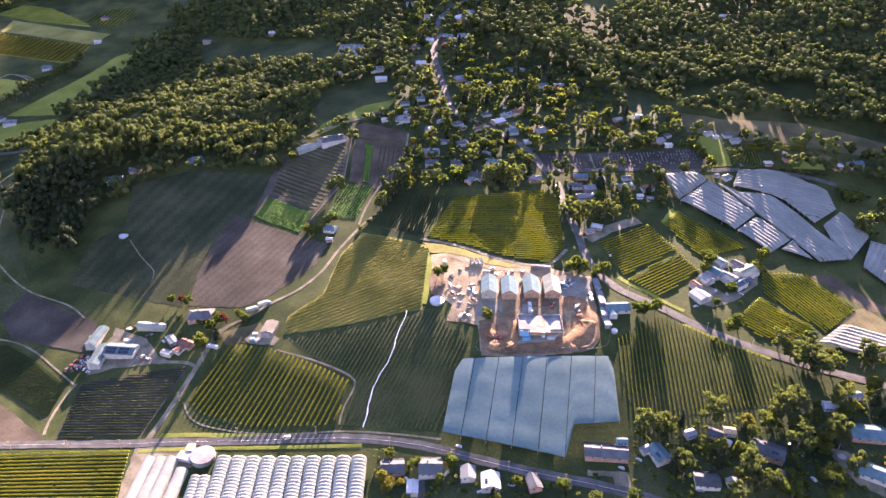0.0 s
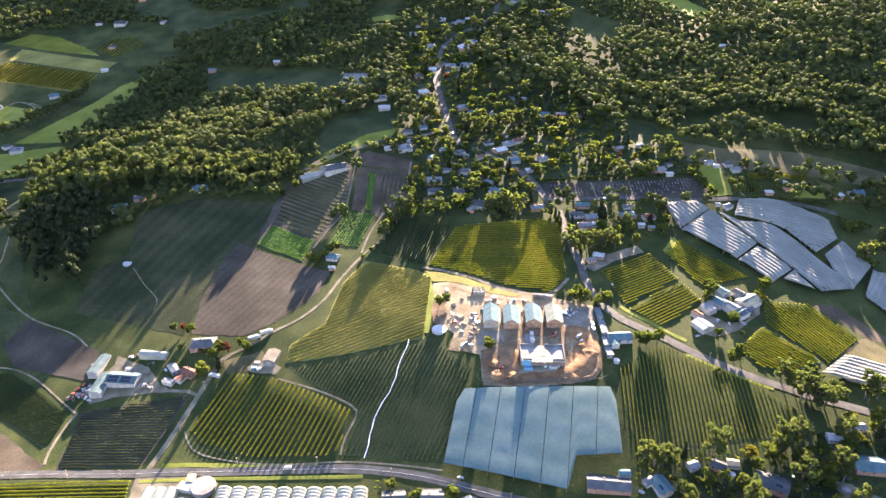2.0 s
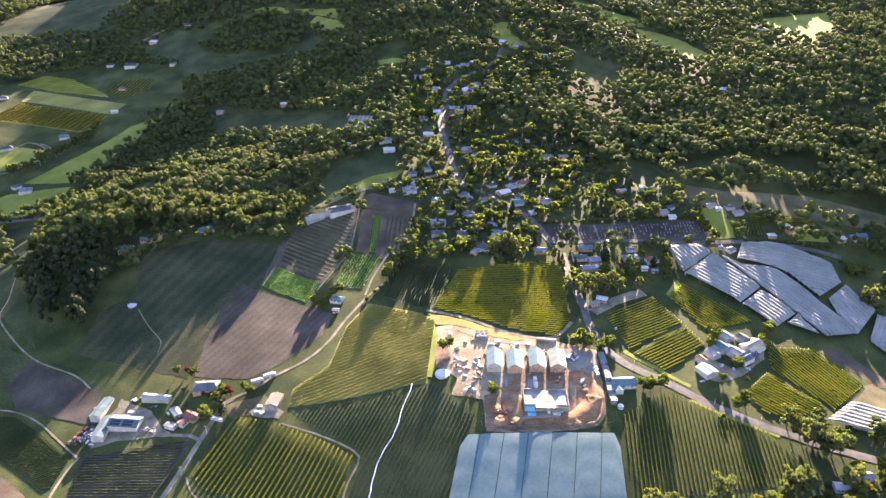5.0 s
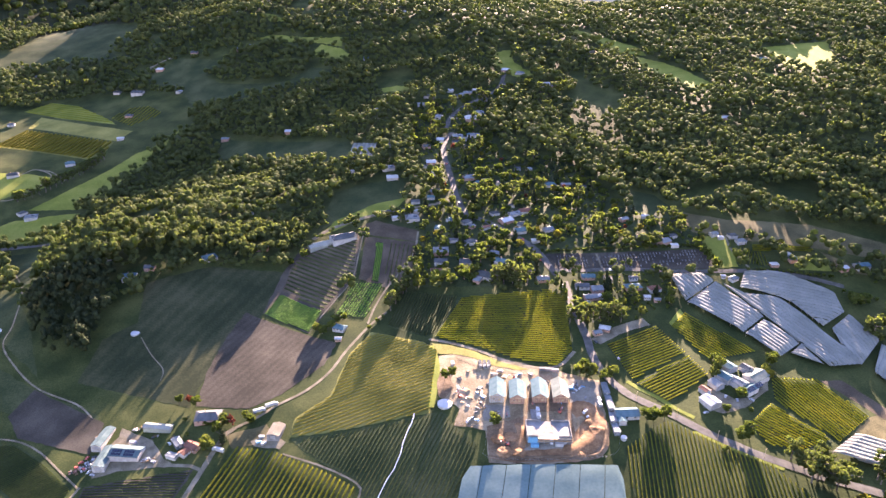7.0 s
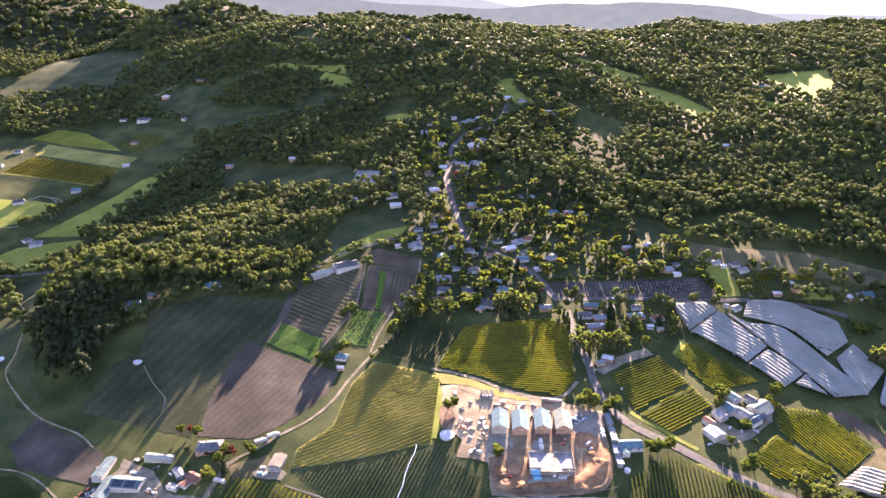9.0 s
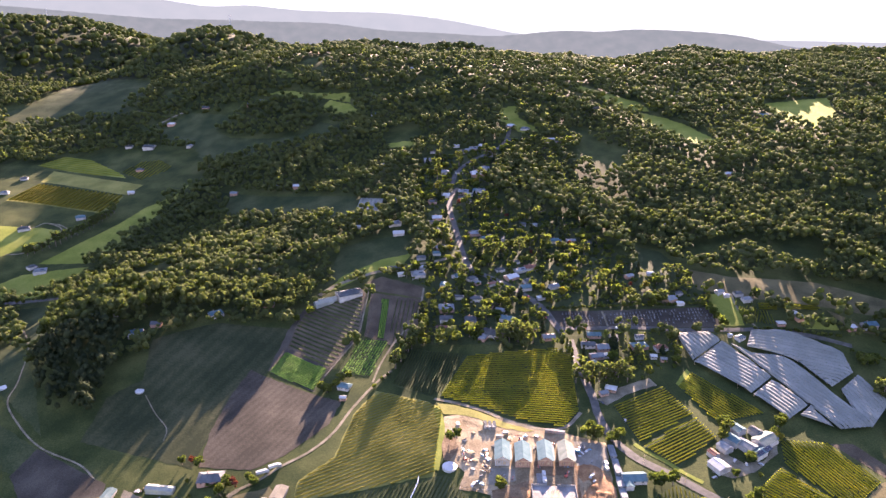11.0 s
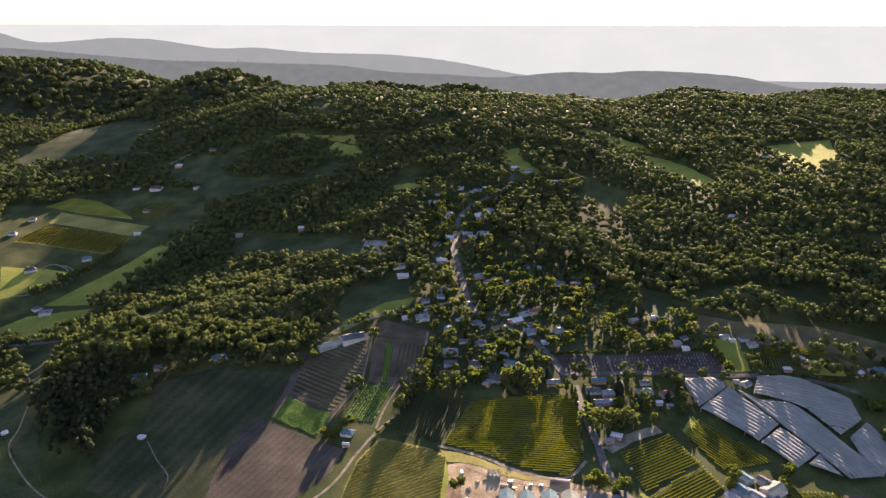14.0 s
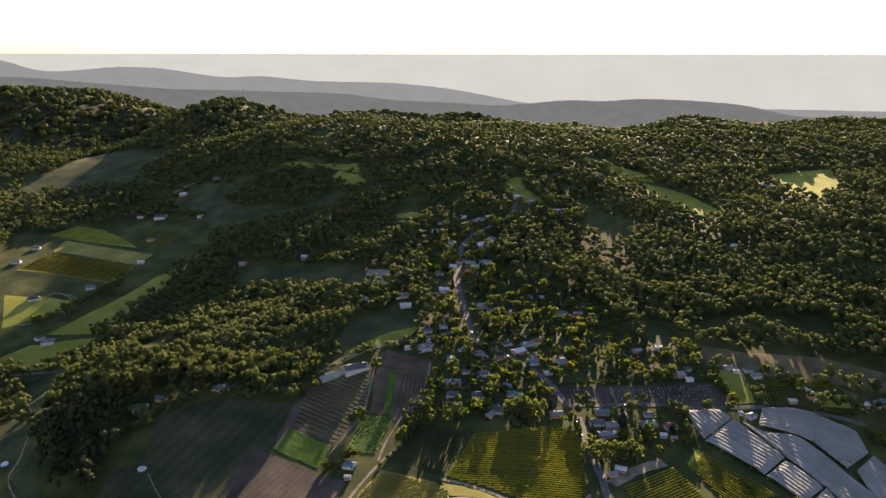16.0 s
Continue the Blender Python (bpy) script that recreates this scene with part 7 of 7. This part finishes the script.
grove("gold", [(-38.3, 329.1), (-33.7, 327.1), (-35.4, 324.8), (284, 389.3), (279.8, 373), (204.9, 359.1), (238.1, 340.3)], 0.95, 1.0)
grove("oak", [(108.4, 519.1), (115.4, 520.7), (113.1, 524.8), (117.6, 516.8), (130.4, 513), (135.8, 517), (154.5, 466.2), (160.4, 469), (165.7, 466.4), (221, 450.6), (225.8, 452), (228.3, 538.1), (229.8, 531.7), (275.7, 540.5), (281.4, 542.5)], 1.0, 1.5)
grove("gum", [(113.2, 597), (120.2, 601.7), (127.3, 606.4), (131.6, 599.5), (139.5, 606), (147, 602.9), (153.8, 605.6), (158.3, 600.8), (121.5, 592), (116.5, 613.6)], 0.85)
grove("gum", [(46.4, 671.4), (53.4, 669.6), (60.7, 670.9), (67.5, 668.1), (75.8, 669.5)], 1.0)
grove("gum", [(45.1, 678.6), (49.5, 673.9), (54.3, 677.7), (58.7, 673.1), (63.5, 676.9), (70.4, 674.4)], 0.95, 1.5)
grove("gum", [(-52.1, 661.8), (-56, 650.5), (-49.1, 669.3), (-59.4, 641.3)], 0.9)
grove("poplar", [(107.1, 663.1), (109.5, 654.6), (111.9, 646.2), (112.8, 635.9)], 1.0, 0.6)
grove("oak", [(-125.5, 611.4), (-131.6, 615), (-107.5, 630.5), (-171.2, 497.5), (-166.8, 493), (0.6, 522.9), (-4.2, 521.4), (34.2, 463.3), (-54.8, 667.3), (-60, 658.2), (-63.9, 649.1)], 0.85, 1.0)
grove("oak", [(-179.9, 727.7), (-166.9, 743.2), (-114.4, 627.4), (-118.7, 618.9), (-124.3, 612.4), (223.1, 522.9), (268.3, 529.4)], 0.8, 1.5)
grove("bush", [(-189.7, 493.8), (-185.9, 492.1), (-197.5, 495.9), (-206.6, 494), (202.8, 436.2), (206.3, 438.1), (-78.8, 612.9), (-74.1, 621.6), (-69.3, 630.4), (-49.5, 676.4), (-46.8, 681)], 1.0, 1.5)
grove("poplar", [(296.9, 717.3), (298.5, 709.1), (299.5, 701.2), (301.1, 693.5), (312.9, 716.8), (313.8, 708.8), (314.7, 701), (315.7, 693.5), (316.7, 688)], 0.5, 0.5)
for line, key, gap in (([(-650.6, 1004.8), (-627.3, 1026.7), (-612.5, 1050.5), (-592.9, 1085.7), (-573.4, 1136.9)], "gum", 9), ([(-891.1, 1370.5), (-856.4, 1431.1), (-811.6, 1458.5), (-729.5, 1461.1)], "gum", 14), ([(99.1, 728.8), (157.6, 728.6), (211.9, 725.5), (271, 721.1)], "bush", 3.6), ([(267.5, 708.8), (270.2, 693.6), (272.4, 681.2)], "oak", 7),
                       ([(304.4, 677), (344.2, 675.7), (388.4, 671)], "bush", 4.2), ([(-575.9, 908.4), (-551.6, 924.8), (-517.7, 940.3)], "oak", 11), ([(-363.4, 1083.6), (-302.7, 1060.1), (-239.2, 1011.7)], "poplar", 8), ([(-195.5, 957.4), (-140.1, 960.2), (-92.5, 959), (-61.9, 973.4)], "oak", 8), ([(-38.1, 674.8), (-37.2, 715), (-40.1, 736.5)], "oak", 8)):
    for px, py in spline(line, gap):
        tree(key, px + trng.uniform(-1, 1), py + trng.uniform(-1, 1), trng.uniform(0.75, 1.05))

for n_, (poly, seed) in enumerate((([(122.4, 355.6), (159.2, 359.9), (217.6, 365.5), (259.2, 379.1), (315.4, 395.4), (322.7, 384.7), (277.8, 296.3), (83.5, 305.3), (80.8, 324.6), (116.4, 333)], 51), ([(-45.2, 356.6), (82, 319.8), (80.1, 305.4), (-43.6, 312.5)], 52), ([(120.6, 680.7), (229.9, 677.1), (212.5, 619.1), (157.2, 598), (109.7, 598.3)], 53))):
    x, y = fill(poly, 6.2, wr, 0.7)
    ok = cleared(x, y, 0.3)
    woodland("garden_shrubbery", x[ok], y[ok], 3.2, 4.8, 34, 0.45, OAK, "dense garden shrubs and hedges round the houses", seed, 2)


# ---- masts and poles ----
def mast(x, y, h, label):
    e = thing("radio_mast", x, y, 0, label, "mast", "hilltop masts")
    legs = [(math.cos(a) * 1.6, math.sin(a) * 1.6) for a in (0.5, 2.6, 4.7)]
    for lx, ly in legs:
        bm = bmesh.new()
        bmesh.ops.create_cone(bm, segments=5, radius1=0.5, radius2=0.3, depth=h + 24, matrix=Matrix.Translation((lx, ly, h / 2 - 12)))
        part("leg", bm, STEEL, e)
    for k in np.arange(2, h, 3.0):
        bm = bmesh.new()
        for i in range(3):
            (ax, ay), (bx, by) = legs[i], legs[(i + 1) % 3]
            q = (Vector((bx, by, 3.0)) - Vector((ax, ay, 0))).to_track_quat("Z", "Y").to_matrix().to_4x4()
            bmesh.ops.create_cone(bm, segments=4, radius1=0.15, radius2=0.15, depth=3.4, matrix=Matrix.Translation(((ax + bx) / 2, (ay + by) / 2, k)) @ q)
        part("brace", bm, STEEL, e)


mast(-700, 2262, 54, "tall grey lattice mast on a wooded hilltop")
mast(-1444, 2600, 40, "grey lattice mast on a wooded ridge")


def pole(x, y, rz):
    e = thing("power_pole", x, y, rz, "tall timber power pole beside the road", "pole", "power poles")
    bm = bmesh.new()
    bmesh.ops.create_cone(bm, cap_ends=True, segments=8, radius1=0.17, radius2=0.11, depth=9.6, matrix=Matrix.Translation((0, 0, 4.2)))
    part("post", bm, TIMBER, e)
    boxed("crossarm", (-1.1, 1.1, -0.07, 0.07, 8.3, 8.45), TIMBER, e)
    for k in (-0.95, 0, 0.95):
        boxed("insulator", (k - 0.06, k + 0.06, -0.06, 0.06, 8.46, 8.7), CONCRETE, e)


for px, py in [(-305.4, 369.1), (-264.8, 369), (-226.5, 368.7), (-145.8, 376.2), (-88.4, 372.1), (-35.6, 357.8), (6.8, 344.3), (43.5, 333.2), (78.7, 322.3), (-197.7, 411), (-190, 449.8), (-181.6, 474.8)]:
    pole(px, py, 10)
for px, py in [(150.1, 488.7), (177.5, 469.3), (202.3, 446.6), (231, 428.8), (262.4, 411.9), (126.4, 573), (120, 619.5)]:
    pole(px, py, 40)
for px, py in [(-210.3, 495.4), (-207.2, 494.5), (-204, 493.6), (-200.9, 492.7), (-197.9, 492.4), (-194.9, 492.2)]:
    tree("bush", px, py, 0.9)
grove("oak", [(-237.1, 520.5), (-220.2, 517.7), (-190.1, 495.8)], 0.8, 0.5)
grove("rust", [(-181, 490.3), (-184, 494.5), (-228.5, 521.9)], 1.0, 0.5)
for key, models in MODELS.items():
    for i, src in enumerate(models):
        if key + (i,) not in USED:
            for ob in list(src.children) + [src]:
                bpy.data.objects.remove(ob)
